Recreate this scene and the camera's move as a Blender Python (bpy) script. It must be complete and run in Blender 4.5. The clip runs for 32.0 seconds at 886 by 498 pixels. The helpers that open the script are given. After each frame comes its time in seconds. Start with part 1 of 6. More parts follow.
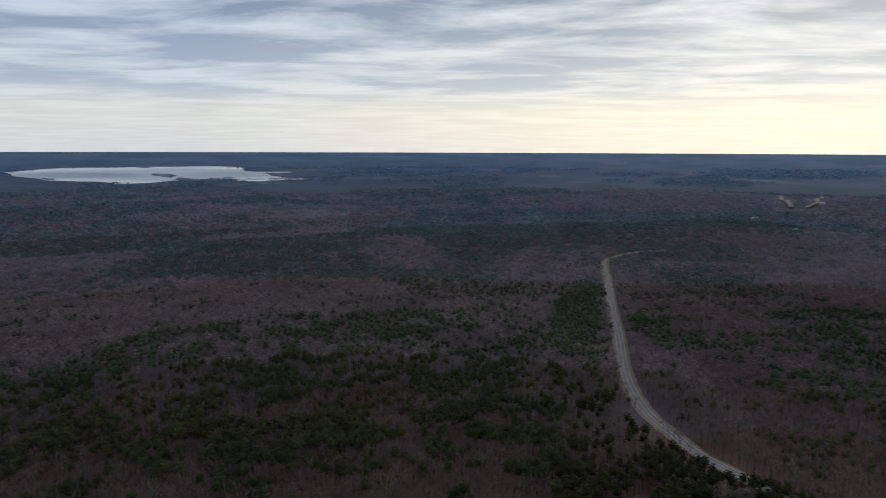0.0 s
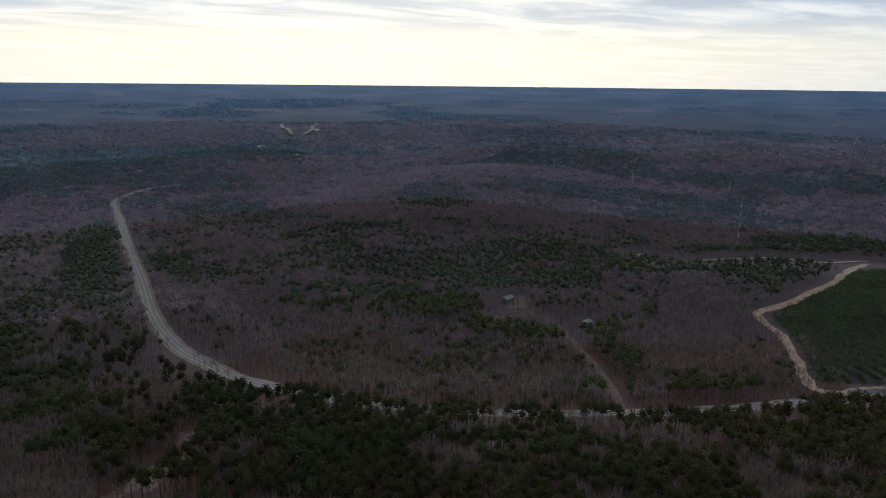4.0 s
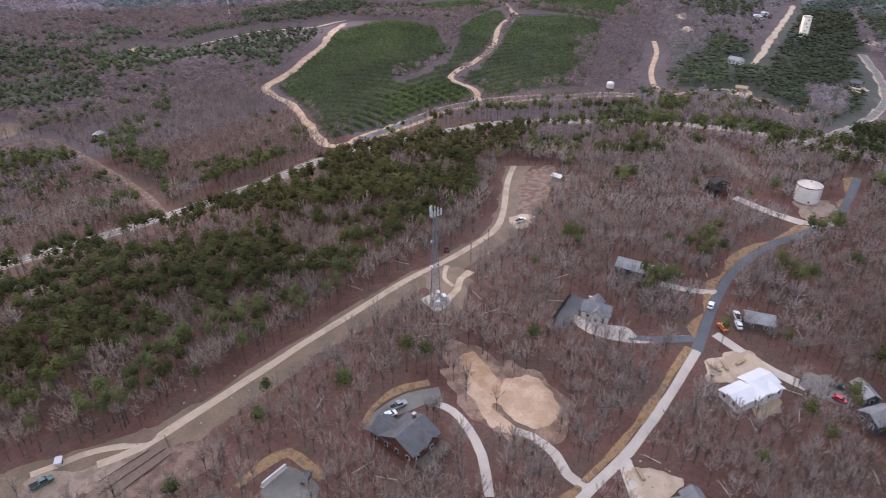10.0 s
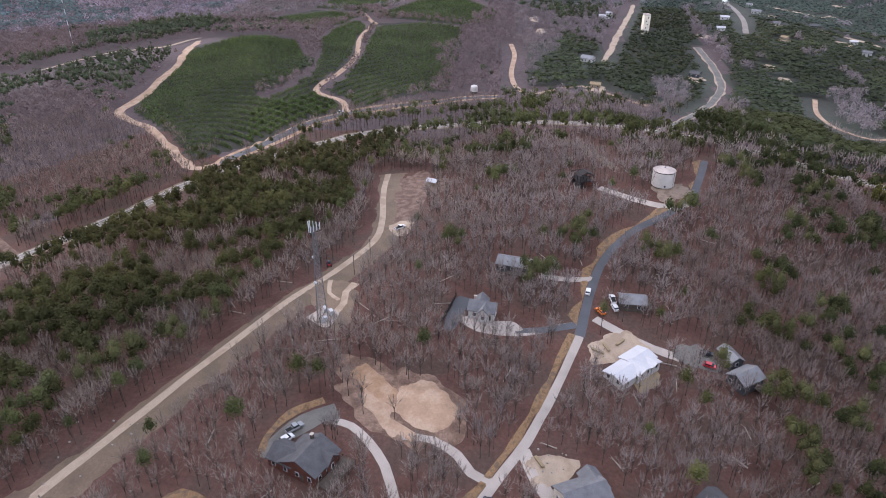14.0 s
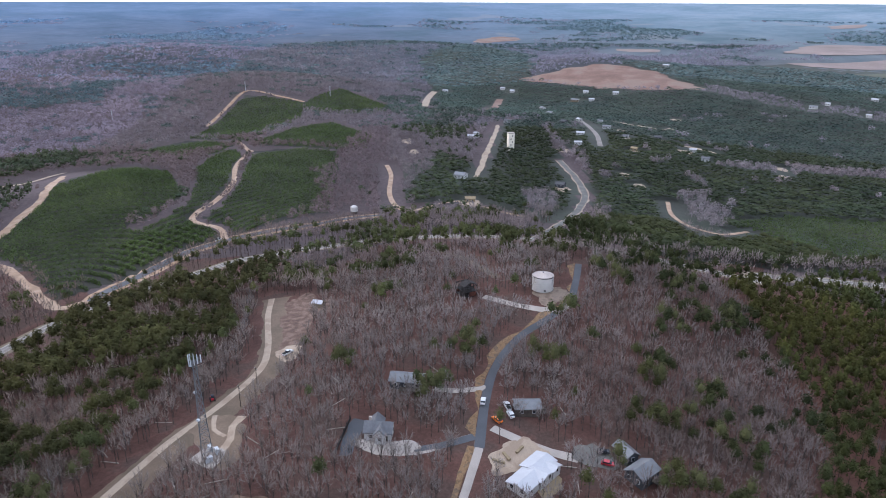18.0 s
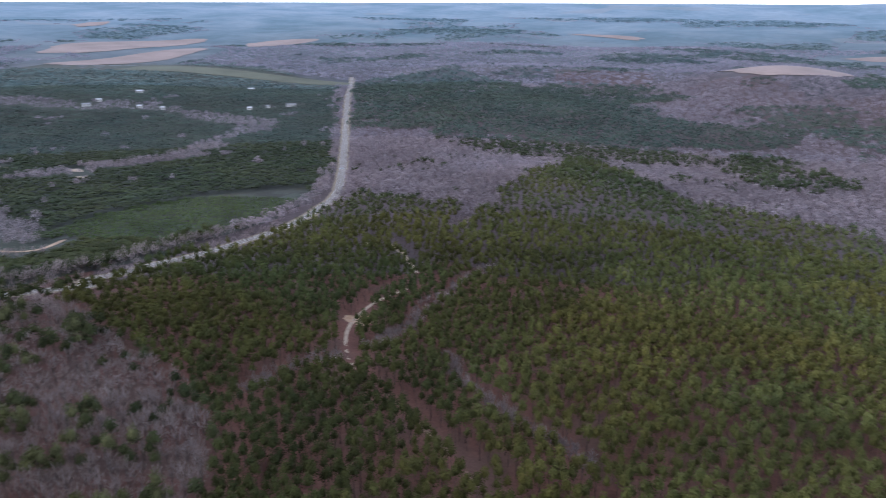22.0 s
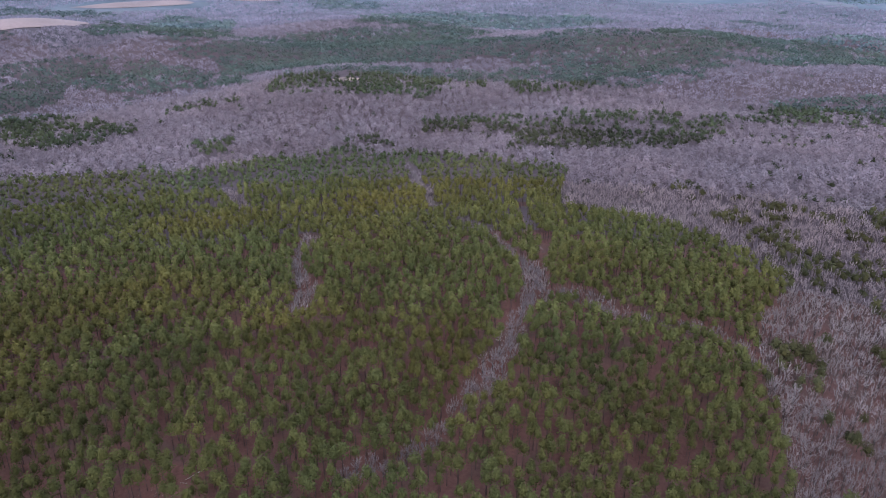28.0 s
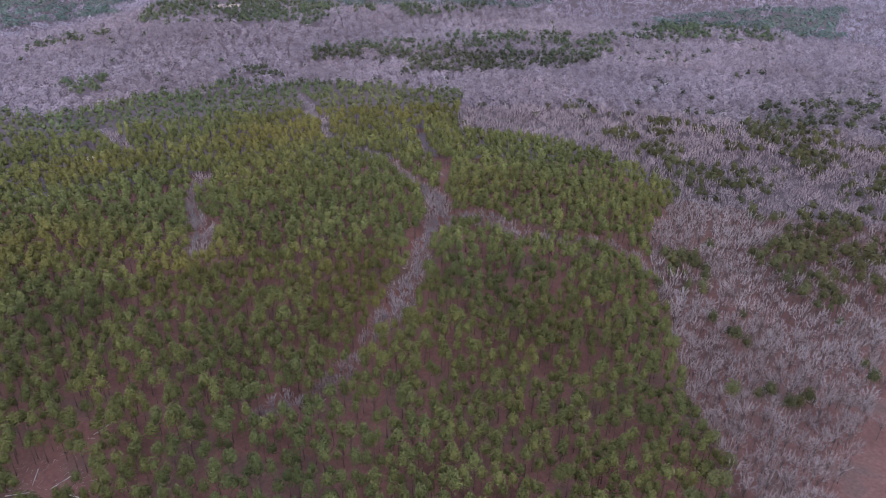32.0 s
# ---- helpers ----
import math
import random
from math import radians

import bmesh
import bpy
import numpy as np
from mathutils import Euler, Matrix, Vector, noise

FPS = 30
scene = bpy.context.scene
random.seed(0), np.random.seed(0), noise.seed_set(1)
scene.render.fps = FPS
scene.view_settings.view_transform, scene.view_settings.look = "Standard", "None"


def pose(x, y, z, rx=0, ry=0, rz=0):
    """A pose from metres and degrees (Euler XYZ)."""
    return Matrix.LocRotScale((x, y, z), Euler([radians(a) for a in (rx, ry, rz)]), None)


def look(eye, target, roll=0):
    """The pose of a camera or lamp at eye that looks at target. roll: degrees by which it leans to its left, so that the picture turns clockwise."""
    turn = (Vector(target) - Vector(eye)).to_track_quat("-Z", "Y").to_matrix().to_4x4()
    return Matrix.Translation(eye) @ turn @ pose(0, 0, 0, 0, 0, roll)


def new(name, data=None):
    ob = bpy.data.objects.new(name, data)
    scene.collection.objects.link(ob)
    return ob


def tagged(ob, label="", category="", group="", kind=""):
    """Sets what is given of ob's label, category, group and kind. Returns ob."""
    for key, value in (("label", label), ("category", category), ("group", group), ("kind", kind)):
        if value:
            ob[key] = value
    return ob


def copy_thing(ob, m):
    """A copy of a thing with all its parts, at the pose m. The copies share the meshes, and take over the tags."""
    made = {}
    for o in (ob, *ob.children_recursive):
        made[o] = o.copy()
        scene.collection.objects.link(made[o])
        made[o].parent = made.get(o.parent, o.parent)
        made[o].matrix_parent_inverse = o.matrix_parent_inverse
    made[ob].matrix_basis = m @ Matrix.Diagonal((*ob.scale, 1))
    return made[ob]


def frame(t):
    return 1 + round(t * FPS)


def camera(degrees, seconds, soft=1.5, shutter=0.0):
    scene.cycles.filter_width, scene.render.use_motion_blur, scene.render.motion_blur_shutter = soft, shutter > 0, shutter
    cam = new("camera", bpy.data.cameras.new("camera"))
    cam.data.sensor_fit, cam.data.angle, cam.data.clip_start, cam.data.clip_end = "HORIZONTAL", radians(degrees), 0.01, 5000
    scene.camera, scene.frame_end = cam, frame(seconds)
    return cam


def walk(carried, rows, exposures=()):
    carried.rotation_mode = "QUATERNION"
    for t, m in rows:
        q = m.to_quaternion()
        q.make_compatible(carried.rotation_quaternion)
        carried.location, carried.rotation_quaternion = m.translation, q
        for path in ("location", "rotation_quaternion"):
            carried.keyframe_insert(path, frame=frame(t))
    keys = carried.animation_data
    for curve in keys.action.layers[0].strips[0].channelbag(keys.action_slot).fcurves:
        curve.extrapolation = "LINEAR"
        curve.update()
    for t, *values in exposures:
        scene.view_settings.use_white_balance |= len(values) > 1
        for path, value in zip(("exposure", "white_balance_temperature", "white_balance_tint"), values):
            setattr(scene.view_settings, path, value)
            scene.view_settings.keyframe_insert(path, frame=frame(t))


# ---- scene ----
cam = camera(64.60, 32.0, soft=0.9, shutter=0.4)
EYE = (0, 0, 140)
PATH = [  # seconds, tilt, roll, turn
    (0.0, 81.81, -0.18, 5.06),
    (0.5, 81.73, -0.48, 0.00),
    (1.0, 81.76, -0.50, -5.03),
    (1.5, 81.81, -0.57, -10.36),
    (2.0, 81.80, -0.45, -16.22),
    (2.5, 80.93, -0.27, -23.59),
    (4.5, 75.04, -0.46, -36.02),
    (5.0, 73.58, -0.29, -40.47),
    (5.5, 72.05, -0.53, -47.03),
    (6.0, 70.56, -0.35, -54.17),
    (6.5, 69.09, -0.46, -59.66),
    (7.0, 67.63, -0.43, -62.24),
    (7.5, 66.17, -0.43, -63.56),
    (8.0, 64.72, -0.39, -64.38),
    (8.5, 63.30, -0.40, -64.86),
    (9.0, 61.96, -0.43, -66.00),
    (9.5, 60.58, -0.44, -69.00),
    (10.0, 59.90, -0.48, -73.20),
    (10.5, 59.78, -0.46, -76.94),
    (11.0, 59.75, -0.40, -79.75),
    (11.5, 59.73, -0.35, -81.82),
    (12.0, 59.72, -0.36, -83.11),
    (12.5, 59.67, -0.34, -83.92),
    (13.0, 59.73, -0.40, -84.26),
    (13.5, 59.96, -0.41, -84.33),
    (15.5, 64.88, -0.35, -84.93),
    (16.0, 66.32, -0.30, -85.93),
    (16.5, 67.81, -0.26, -87.57),
    (17.0, 69.17, -0.22, -90.13),
    (17.5, 69.98, -0.19, -92.73),
    (18.0, 70.24, -0.16, -94.47),
    (18.5, 70.34, -0.26, -96.82),
    (19.0, 70.38, -0.31, -102.52),
    (19.5, 70.37, -0.23, -110.63),
    (20.0, 70.35, -0.17, -118.75),
    (20.5, 70.33, -0.22, -126.35),
    (21.0, 70.32, -0.22, -133.74),
    (21.5, 70.31, -0.19, -141.11),
    (22.0, 70.28, -0.20, -148.83),
    (22.5, 70.29, -0.23, -156.73),
    (23.0, 70.25, -0.24, -164.66),
    (23.5, 70.26, -0.28, -172.47),
    (24.0, 70.19, -0.11, -180.80),
    (24.5, 70.19, -0.16, -188.82),
    (25.0, 70.15, -0.15, -195.00),
    (25.5, 69.97, -0.22, -199.51),
    (27.5, 68.28, -0.52, -204.10),
    (28.0, 66.89, -0.52, -204.29),
    (28.5, 65.85, -0.51, -204.99),
    (29.0, 64.98, -0.59, -206.48),
    (29.5, 64.21, -0.66, -208.30),
    (30.0, 63.42, -0.61, -209.99),
    (30.5, 62.76, -0.62, -211.17),
    (31.0, 62.20, -0.63, -211.97),
    (31.5, 61.66, -0.62, -212.51),
    (32.0, 61.18, -0.60, -213.04),
]
EXPOSURES = [(0.0, 0.12, 5950, 10), (1.0, -0.15, 5900, 10), (2.5, -0.45, 5850, 10), (4.5, 0.7, 5900, 10), (6.0, 1.85, 5950, 10), (7.5, 2.3, 6250, 12), (9.0, 2.3, 6350, 22),
             (13.5, 2.2, 6300, 22), (16.0, 2.18, 6100, 18), (19.0, 2.0, 5750, 15), (23.0, 2.0, 5650, 17), (25.5, 1.97, 5650, 18), (28.0, 2.2, 5700, 24), (32.0, 2.46, 5700, 26)]
walk(cam, [(t, pose(*EYE, rx, ry, rz)) for t, rx, ry, rz in PATH], EXPOSURES)

# ---- sky and sun: a low sun behind broken cloud ----
SUN_AZ, SUN_EL = 25.0, 22.0


def shade(tree, kind, **values):
    n = tree.nodes.new(kind)
    for k, v in values.items():
        if k.startswith("i_"):
            n.inputs[int(k[2:])].default_value = v
        elif k == "operation":
            n.operation = v
        elif k == "blend_type":
            n.blend_type = v
        elif k == "data_type":
            n.data_type = v
        elif k == "attribute_name":
            n.attribute_name = v
    return n


def ramp(tree, stops, fac):
    n = tree.nodes.new("ShaderNodeValToRGB")
    while len(n.color_ramp.elements) < len(stops):
        n.color_ramp.elements.new(0.5)
    for e, (p, c) in zip(n.color_ramp.elements, stops):
        e.position, e.color = p, (*c, 1)
    tree.links.new(fac, n.inputs[0])
    return n.outputs[0]


def maths(tree, op, a, b=None):
    n = tree.nodes.new("ShaderNodeMath")
    n.operation = op
    for s, v in zip(n.inputs, (a, b)):
        if v is None:
            continue
        if isinstance(v, (int, float)):
            s.default_value = v
        else:
            tree.links.new(v, s)
    return n.outputs[0]


def mixed(tree, fac, a, b, blend="MIX"):
    n = tree.nodes.new("ShaderNodeMix")
    n.data_type, n.blend_type = "RGBA", blend
    for s, v in zip((n.inputs[0], n.inputs[6], n.inputs[7]), (fac, a, b)):
        if isinstance(v, (int, float)):
            s.default_value = v
        elif isinstance(v, tuple):
            s.default_value = (*v, 1)
        else:
            tree.links.new(v, s)
    return n.outputs[2]


def make_world():
    world = bpy.data.worlds.new("evening_sky")
    scene.world = world
    world.use_nodes = True
    tr = world.node_tree
    tr.nodes.clear()
    out = tr.nodes.new("ShaderNodeOutputWorld")
    back = tr.nodes.new("ShaderNodeBackground")
    co = tr.nodes.new("ShaderNodeTexCoord")
    sep = tr.nodes.new("ShaderNodeSeparateXYZ")
    tr.links.new(co.outputs["Generated"], sep.inputs[0])
    x, y, z = sep.outputs
    up = maths(tr, "MAXIMUM", z, 0.0)
    # cloud deck: the direction met with a flat layer
    den = maths(tr, "ADD", up, 0.035)
    comb = tr.nodes.new("ShaderNodeCombineXYZ")
    tr.links.new(maths(tr, "DIVIDE", x, den), comb.inputs[0])
    tr.links.new(maths(tr, "DIVIDE", y, den), comb.inputs[1])
    mp = tr.nodes.new("ShaderNodeMapping")
    mp.inputs["Rotation"].default_value = (0, 0, radians(-12))
    mp.inputs["Scale"].default_value = (0.3, 0.5, 1)
    tr.links.new(comb.outputs[0], mp.inputs[0])
    big = shade(tr, "ShaderNodeTexNoise")
    big.inputs["Scale"].default_value, big.inputs["Detail"].default_value, big.inputs["Roughness"].default_value = 1.9, 9, 0.6
    big.inputs["Distortion"].default_value = 0.35
    tr.links.new(mp.outputs[0], big.inputs["Vector"])
    cloud = ramp(tr, [(0.42, (0, 0, 0)), (0.60, (1, 1, 1))], big.outputs["Fac"])
    # nearness to the sun's bearing
    s = maths(tr, "ADD", maths(tr, "MULTIPLY", x, math.sin(radians(SUN_AZ))), maths(tr, "MULTIPLY", y, math.cos(radians(SUN_AZ))))
    toward = maths(tr, "MULTIPLY", maths(tr, "ADD", s, 1.0), 0.5)
    # bands with height: pale horizon, grey deck overhead
    dark = ramp(tr, [(0.0, (0.80, 0.76, 0.68)), (0.05, (0.80, 0.75, 0.64)), (0.085, (0.50, 0.53, 0.58)), (0.2, (0.25, 0.295, 0.37)), (0.45, (0.42, 0.45, 0.50)), (1.0, (0.50, 0.52, 0.56))], up)
    lite = ramp(tr, [(0.0, (0.86, 0.82, 0.74)), (0.05, (0.90, 0.84, 0.72)), (0.085, (0.80, 0.78, 0.74)), (0.2, (0.70, 0.72, 0.75)), (0.45, (0.60, 0.62, 0.65)), (1.0, (0.58, 0.60, 0.63))], up)
    deck = mixed(tr, cloud, dark, lite)
    warm = mixed(tr, ramp(tr, [(0.82, (0, 0, 0)), (0.98, (1, 1, 1))], toward), (0.80, 0.84, 0.89), (1.04, 1.0, 0.92))
    deck = mixed(tr, 1.0, deck, warm, "MULTIPLY")
    sky = tr.nodes.new("ShaderNodeTexSky")
    sky.sky_type, sky.sun_disc = "NISHITA", False
    sky.sun_elevation, sky.sun_rotation = radians(SUN_EL), radians(SUN_AZ)
    thin = mixed(tr, 1.0, sky.outputs[0], (0.08, 0.08, 0.08), "MULTIPLY")
    tr.links.new(mixed(tr, 0.9, thin, deck), back.inputs[0])
    back.inputs[1].default_value = 1.0
    tr.links.new(back.outputs[0], out.inputs[0])
    sun = bpy.data.lights.new("sun", "SUN")
    sun.energy, sun.angle, sun.color = 0.55, radians(25), (1.0, 0.93, 0.85)
    a, e = radians(SUN_AZ), radians(SUN_EL)
    ob = new("sun", sun)
    ob.matrix_world = look((math.sin(a) * math.cos(e) * 100, math.cos(a) * math.cos(e) * 100, math.sin(e) * 100), (0, 0, 0))


make_world()

# ---- lie of the land ----
RIDGE = [(-40, 190), (90, 130), (190, 60), (260, -10), (325, -85)]
BUMPS = [  # x, y, height, radius: knolls and hollows
    (320, -85, 8, 60), (600, 250, 24, 150), (420, 330, 10, 120), (1250, 260, 34, 240), (850, 90, 12, 160),
    (700, -160, 14, 190), (-20, -250, 16, 170), (-190, -250, 12, 120), (240, -560, 10, 120), (-500, -250, 10, 250),
    (1600, -480, 34, 240), (130, -1500, 40, 170), (-240, -900, 22, 150), (-700, -1000, 24, 320), (900, 1900, 30, 260),
    (300, 700, 12, 200), (-300, 600, 14, 240),
    (660, 880, 26, 170), (1000, 1200, 38, 210), (480, 1300, 30, 190), (1420, 900, 42, 250), (1500, 1600, 36, 260), (1850, 620, 42, 240),
    (-900, -700, 22, 200), (-450, -1400, 28, 240), (-100, -1200, 16, 130)]
CRESTS = [  # height, half width, line: long low ridges
    (15, 75, [(15, -1178), (-138, -1215), (-321, -1129), (-529, -1013), (-820, -902), (-1300, -960)]),
    (9, 50, [(-184, -746), (-275, -744), (-498, -736), (-693, -701), (-920, -613)]),
    (7, 60, [(149, -1034), (53, -1034), (-53, -1026)]),
    (5, 40, [(-413, -607), (-541, -579), (-647, -524), (-745, -485)]),
    (14, 90, [(891, -1485), (680, -1600), (335, -1560), (30, -1290), (-124, -1161)])]
WAVES = [(0.0090, 0.0041, 0.3, 3.5), (-0.0052, 0.0098, 1.7, 3.5), (0.0037, -0.0069, 4.1, 5.0), (0.0105, -0.0083, 2.2, 2.2), (-0.0018, -0.0044, 0.9, 6.0)]


def seg_distance(x, y, line):
    best = np.full(np.shape(x), 1e9)
    for (ax, ay), (bx, by) in zip(line[:-1], line[1:]):
        dx, dy = bx - ax, by - ay
        k = np.clip(((x - ax) * dx + (y - ay) * dy) / (dx * dx + dy * dy), 0, 1)
        best = np.minimum(best, np.hypot(x - ax - k * dx, y - ay - k * dy))
    return best


def land(x, y):
    """Height of the ground at x, y."""
    x, y = np.asarray(x, float), np.asarray(y, float)
    r = np.hypot(x, y)
    d = seg_distance(x, y, RIDGE)
    z = -34 + 34 * np.exp(-(d / 185) ** 2)
    for bx, by, h, s in BUMPS:
        z = z + h * np.exp(-((x - bx) ** 2 + (y - by) ** 2) / (s * s))
    for h, w, line in CRESTS:
        z = z + h * np.exp(-(seg_distance(x, y, line) / w) ** 2)
    far = np.clip((r - 1300) / 3550, 0, 1)
    roll = np.clip((r - 350) / 900, 0, 1) * (1 - far) ** 0.7
    for a, b, c, h in WAVES:
        z = z + h * roll * np.sin(a * x + b * y + c)
    az = np.degrees(np.arctan2(x, y)) % 360
    rim = np.exp(-((r - 4300) / 260) ** 2) * np.clip((az - 140) / 25, 0, 1) * np.clip((262 - az) / 40, 0, 1)
    rim = rim * (34 + 12 * np.sin(az * 0.21) + 6 * np.sin(az * 0.53 + 1))
    return z + 143.5 * far ** 1.6 + rim

# ---- plan: centre lines and outlines, in metres ----
LINES, AREAS = {}, {}
LINES['highway'] = [(260, 1147), (211, 1140), (170, 1104), (151, 1060), (139, 937), (117, 748), (105, 625), (95, 539), (93, 483), (95, 440), (101, 412), (108, 381), (118, 355), (147, 295), (187, 255), (222, 231), (257, 210), (278, 200), (304, 187), (322, 182), (366, 162), (423, 111), (440, 88), (451, 51), (455, 0), (436, -60), (405, -112), (372, -160), (352, -205), (363, -210), (367, -279), (369, -339), (373, -394), (386, -438), (402, -478), (454, -550), (558, -684), (690, -853), (867, -1082), (1071, -1354)]
LINES['valley_road'] = [(374, 169), (387, 167), (408, 156), (432, 148), (459, 136), (481, 117), (502, 87), (521, 51), (530, 34), (535, 8)]
LINES['cut_road'] = [(374, 169), (368, 184), (382, 198), (403, 216), (428, 239), (438, 259), (451, 272), (469, 270), (508, 271), (555, 275), (650, 297)]
LINES['hill_lane'] = [(676, 307), (630, 322), (627, 352), (626, 377), (599, 399), (575, 412)]
LINES['planting_track'] = [(481, 117), (508, 127), (526, 151), (574, 143), (631, 141), (706, 153), (795, 155), (784, 153), (872, 184)]
LINES['hilltop_track'] = [(999, 253), (1101, 245), (1197, 230), (1168, 175), (1137, 131)]
LINES['gravel_road'] = [(98, 122), (106, 115), (118, 110), (141, 101), (172, 89), (206, 75), (232, 62), (254, 54), (276, 54), (313, 60), (344, 63)]
LINES['concrete_road'] = [(124, 3), (136, -3), (148, -10), (163, -16), (179, -22), (197, -28)]
LINES['asphalt_road'] = [(197, -28), (212, -31), (226, -34), (242, -39), (256, -46), (270, -57), (281, -70), (293, -82), (312, -90), (340, -99)]
LINES['drive_near'] = [(147, 45), (146, 40), (141, 34), (133, 28), (121, 23)]
LINES['drive_mid'] = [(144, 25), (144, 16), (140, 9), (135, 5), (133, -1)]
LINES['drive_a'] = [(202, 13), (196, 6), (195, -6), (198, -15), (203, -27)]
LINES['drive_b'] = [(232, -15), (231, -25), (233, -36)]
LINES['drive_white'] = [(208, -34), (202, -42), (196, -52), (193, -61)]
LINES['drive_se'] = [(145, -9), (136, -13), (128, -18)]
LINES['tank_drive'] = [(307, -44), (298, -54), (292, -62), (288, -69), (287, -77), (292, -82)]
LINES['far_road'] = [(411, -86), (442, -105), (480, -127), (519, -147), (566, -166), (614, -173), (662, -174), (694, -174)]
LINES['far_road_b'] = [(768, -239), (843, -257), (907, -268), (1024, -282)]
LINES['far_dirt'] = [(643, -82), (712, -99), (837, -128), (933, -147)]
LINES['far_lane'] = [(707, 2), (668, -2), (609, 0), (561, -5), (542, -18), (557, -37), (565, -57), (536, -76), (499, -101)]
LINES['sand_lane'] = [(551, -233), (510, -220), (478, -221), (458, -235), (470, -262)]
LINES['ridge_dirt'] = [(1110, -64), (1122, -118), (1189, -173), (1346, -215)]
LINES['ridge_dirt_b'] = [(1147, -59), (1335, -78), (1429, -95)]
LINES['pine_lane'] = [(232, -352), (256, -374), (280, -390)]
LINES['sand_track'] = [(180, -220), (197, -236), (212, -257), (222, -286), (223, -306), (221, -328)]
LINES['pine_track'] = [(158, -213), (131, -199), (112, -190), (92, -177)]
LINES['skid_trail'] = [(261, 394), (288, 389), (314, 383), (332, 364), (312, 314), (282, 256), (253, 217)]
LINES['mid_lane'] = [(418, -22), (382, -40), (328, -54)]
LINES['streak_main'] = [(-212, -539), (-195, -470), (-184, -422), (-187, -370), (-178, -316), (-174, -279), (-168, -259), (-144, -233), (-122, -209), (-96, -186), (-76, -176), (-57, -170), (-42, -169)]
LINES['streak_east'] = [(-172, -244), (-180, -231), (-186, -216), (-202, -205), (-212, -194), (-217, -178), (-216, -161)]
LINES['streak_bay'] = [(-176, -272), (-162, -252), (-150, -238)]
LINES['streak_gap'] = [(-61, -522), (-63, -495), (-64, -473)]
LINES['streak_pond'] = [(-88, -383), (-74, -354), (-64, -321), (-61, -298), (-54, -281)]
LINES['streak_gully'] = [(254, -487), (258, -460), (248, -433)]
LINES['streak_creek'] = [(192, -374), (192, -330), (184, -290), (183, -241), (190, -215), (193, -189), (194, -167)]
LINES['streak_low'] = [(149, -247), (123, -226), (95, -213), (74, -207), (63, -200)]
LINES['streak_valley'] = [(497, 32), (640, 48), (740, 24), (852, -1), (778, -30), (612, 8)]
LINES['streak_far'] = [(756, -752), (713, -624), (657, -526), (682, -349)]
LINES['streak_far_b'] = [(798, -737), (929, -730), (1009, -706), (1071, -641), (1271, -578)]
LINES['band_screen'] = [(310, 162), (337, 145), (364, 130), (386, 110)]
LINES['band_screen_b'] = [(432, 34), (431, 0), (417, -38), (401, -66), (384, -95)]
LINES['band_screen_c'] = [(384, -108), (366, -136), (350, -160), (334, -188)]
LINES['band_median'] = [(416, 124), (441, 90), (450, 51), (463, 20), (485, -18)]
LINES['band_d'] = [(-435, -268), (-493, -241)]
LINES['band_e'] = [(-332, -272), (-332, -239), (-333, -209)]
LINES['band_f'] = [(-277, -148), (-313, -153), (-341, -151)]
LINES['band_g'] = [(-106, -1255), (-252, -1298), (-404, -1247), (-563, -1230)]
LINES['band_h'] = [(-488, -1001), (-609, -934), (-749, -869), (-1029, -943), (-1364, -936)]
LINES['band_i'] = [(94, -1060), (12, -1058), (-48, -990)]
AREAS['pines_south'] = [(154, -111), (183, -147), (236, -162), (267, -164), (323, -169), (356, -266), (355, -381), (367, -464), (290, -476), (250, -478), (265, -570), (283, -755), (230, -725), (123, -596), (52, -593), (-44, -571), (-89, -587), (-165, -583), (-211, -561), (-275, -525), (-326, -464), (-259, -385), (-286, -345), (-305, -297), (-303, -251), (-295, -219), (-251, -195), (-213, -160), (-165, -100), (-154, -77)]
AREAS['pines_belt'] = [(51, 471), (77, 436), (94, 373), (142, 287), (182, 248), (240, 209), (307, 182), (335, 166), (403, 102), (459, 44), (482, 15), (396, 65), (332, 72), (275, 73), (240, 84), (176, 101), (151, 112), (113, 123), (157, 122), (88, 182), (18, 246)]
AREAS['pines_northwest'] = [(-336, 425), (-299, 540), (-177, 638), (6, 713), (74, 560), (76, 455), (82, 374), (81, 309), (-68, 273), (-234, 290)]
AREAS['planting_low'] = [(453, 263), (630, 284), (680, 249), (654, 204), (582, 172), (528, 178), (501, 194), (494, 168), (517, 150), (497, 122), (479, 125), (447, 145), (401, 168), (381, 190), (422, 222)]
AREAS['planting_mid'] = [(737, 148), (686, 150), (616, 142), (544, 146), (527, 153), (512, 145), (494, 123), (483, 124), (445, 145), (418, 168), (468, 184), (507, 176), (553, 162), (620, 169), (663, 184), (746, 189), (820, 180)]
AREAS['planting_right'] = [(792, 148), (800, 109), (772, 54), (640, 50), (552, 50), (534, 79), (493, 112), (511, 121), (527, 144), (549, 137), (618, 134), (708, 143)]
AREAS['planting_high'] = [(923, 255), (1003, 244), (1177, 230), (1137, 131), (1032, 125), (960, 149), (881, 180)]
AREAS['planting_knoll'] = [(1137, 131), (1269, 79), (1131, -4), (1077, 5), (1060, 61), (1086, 126)]
AREAS['planting_ridge'] = [(840, 163), (948, 127), (998, 81), (857, 19), (792, 25), (785, 55), (809, 110)]
AREAS['planting_edge'] = [(789, 276), (868, 283), (911, 252), (852, 183), (783, 192), (763, 230)]
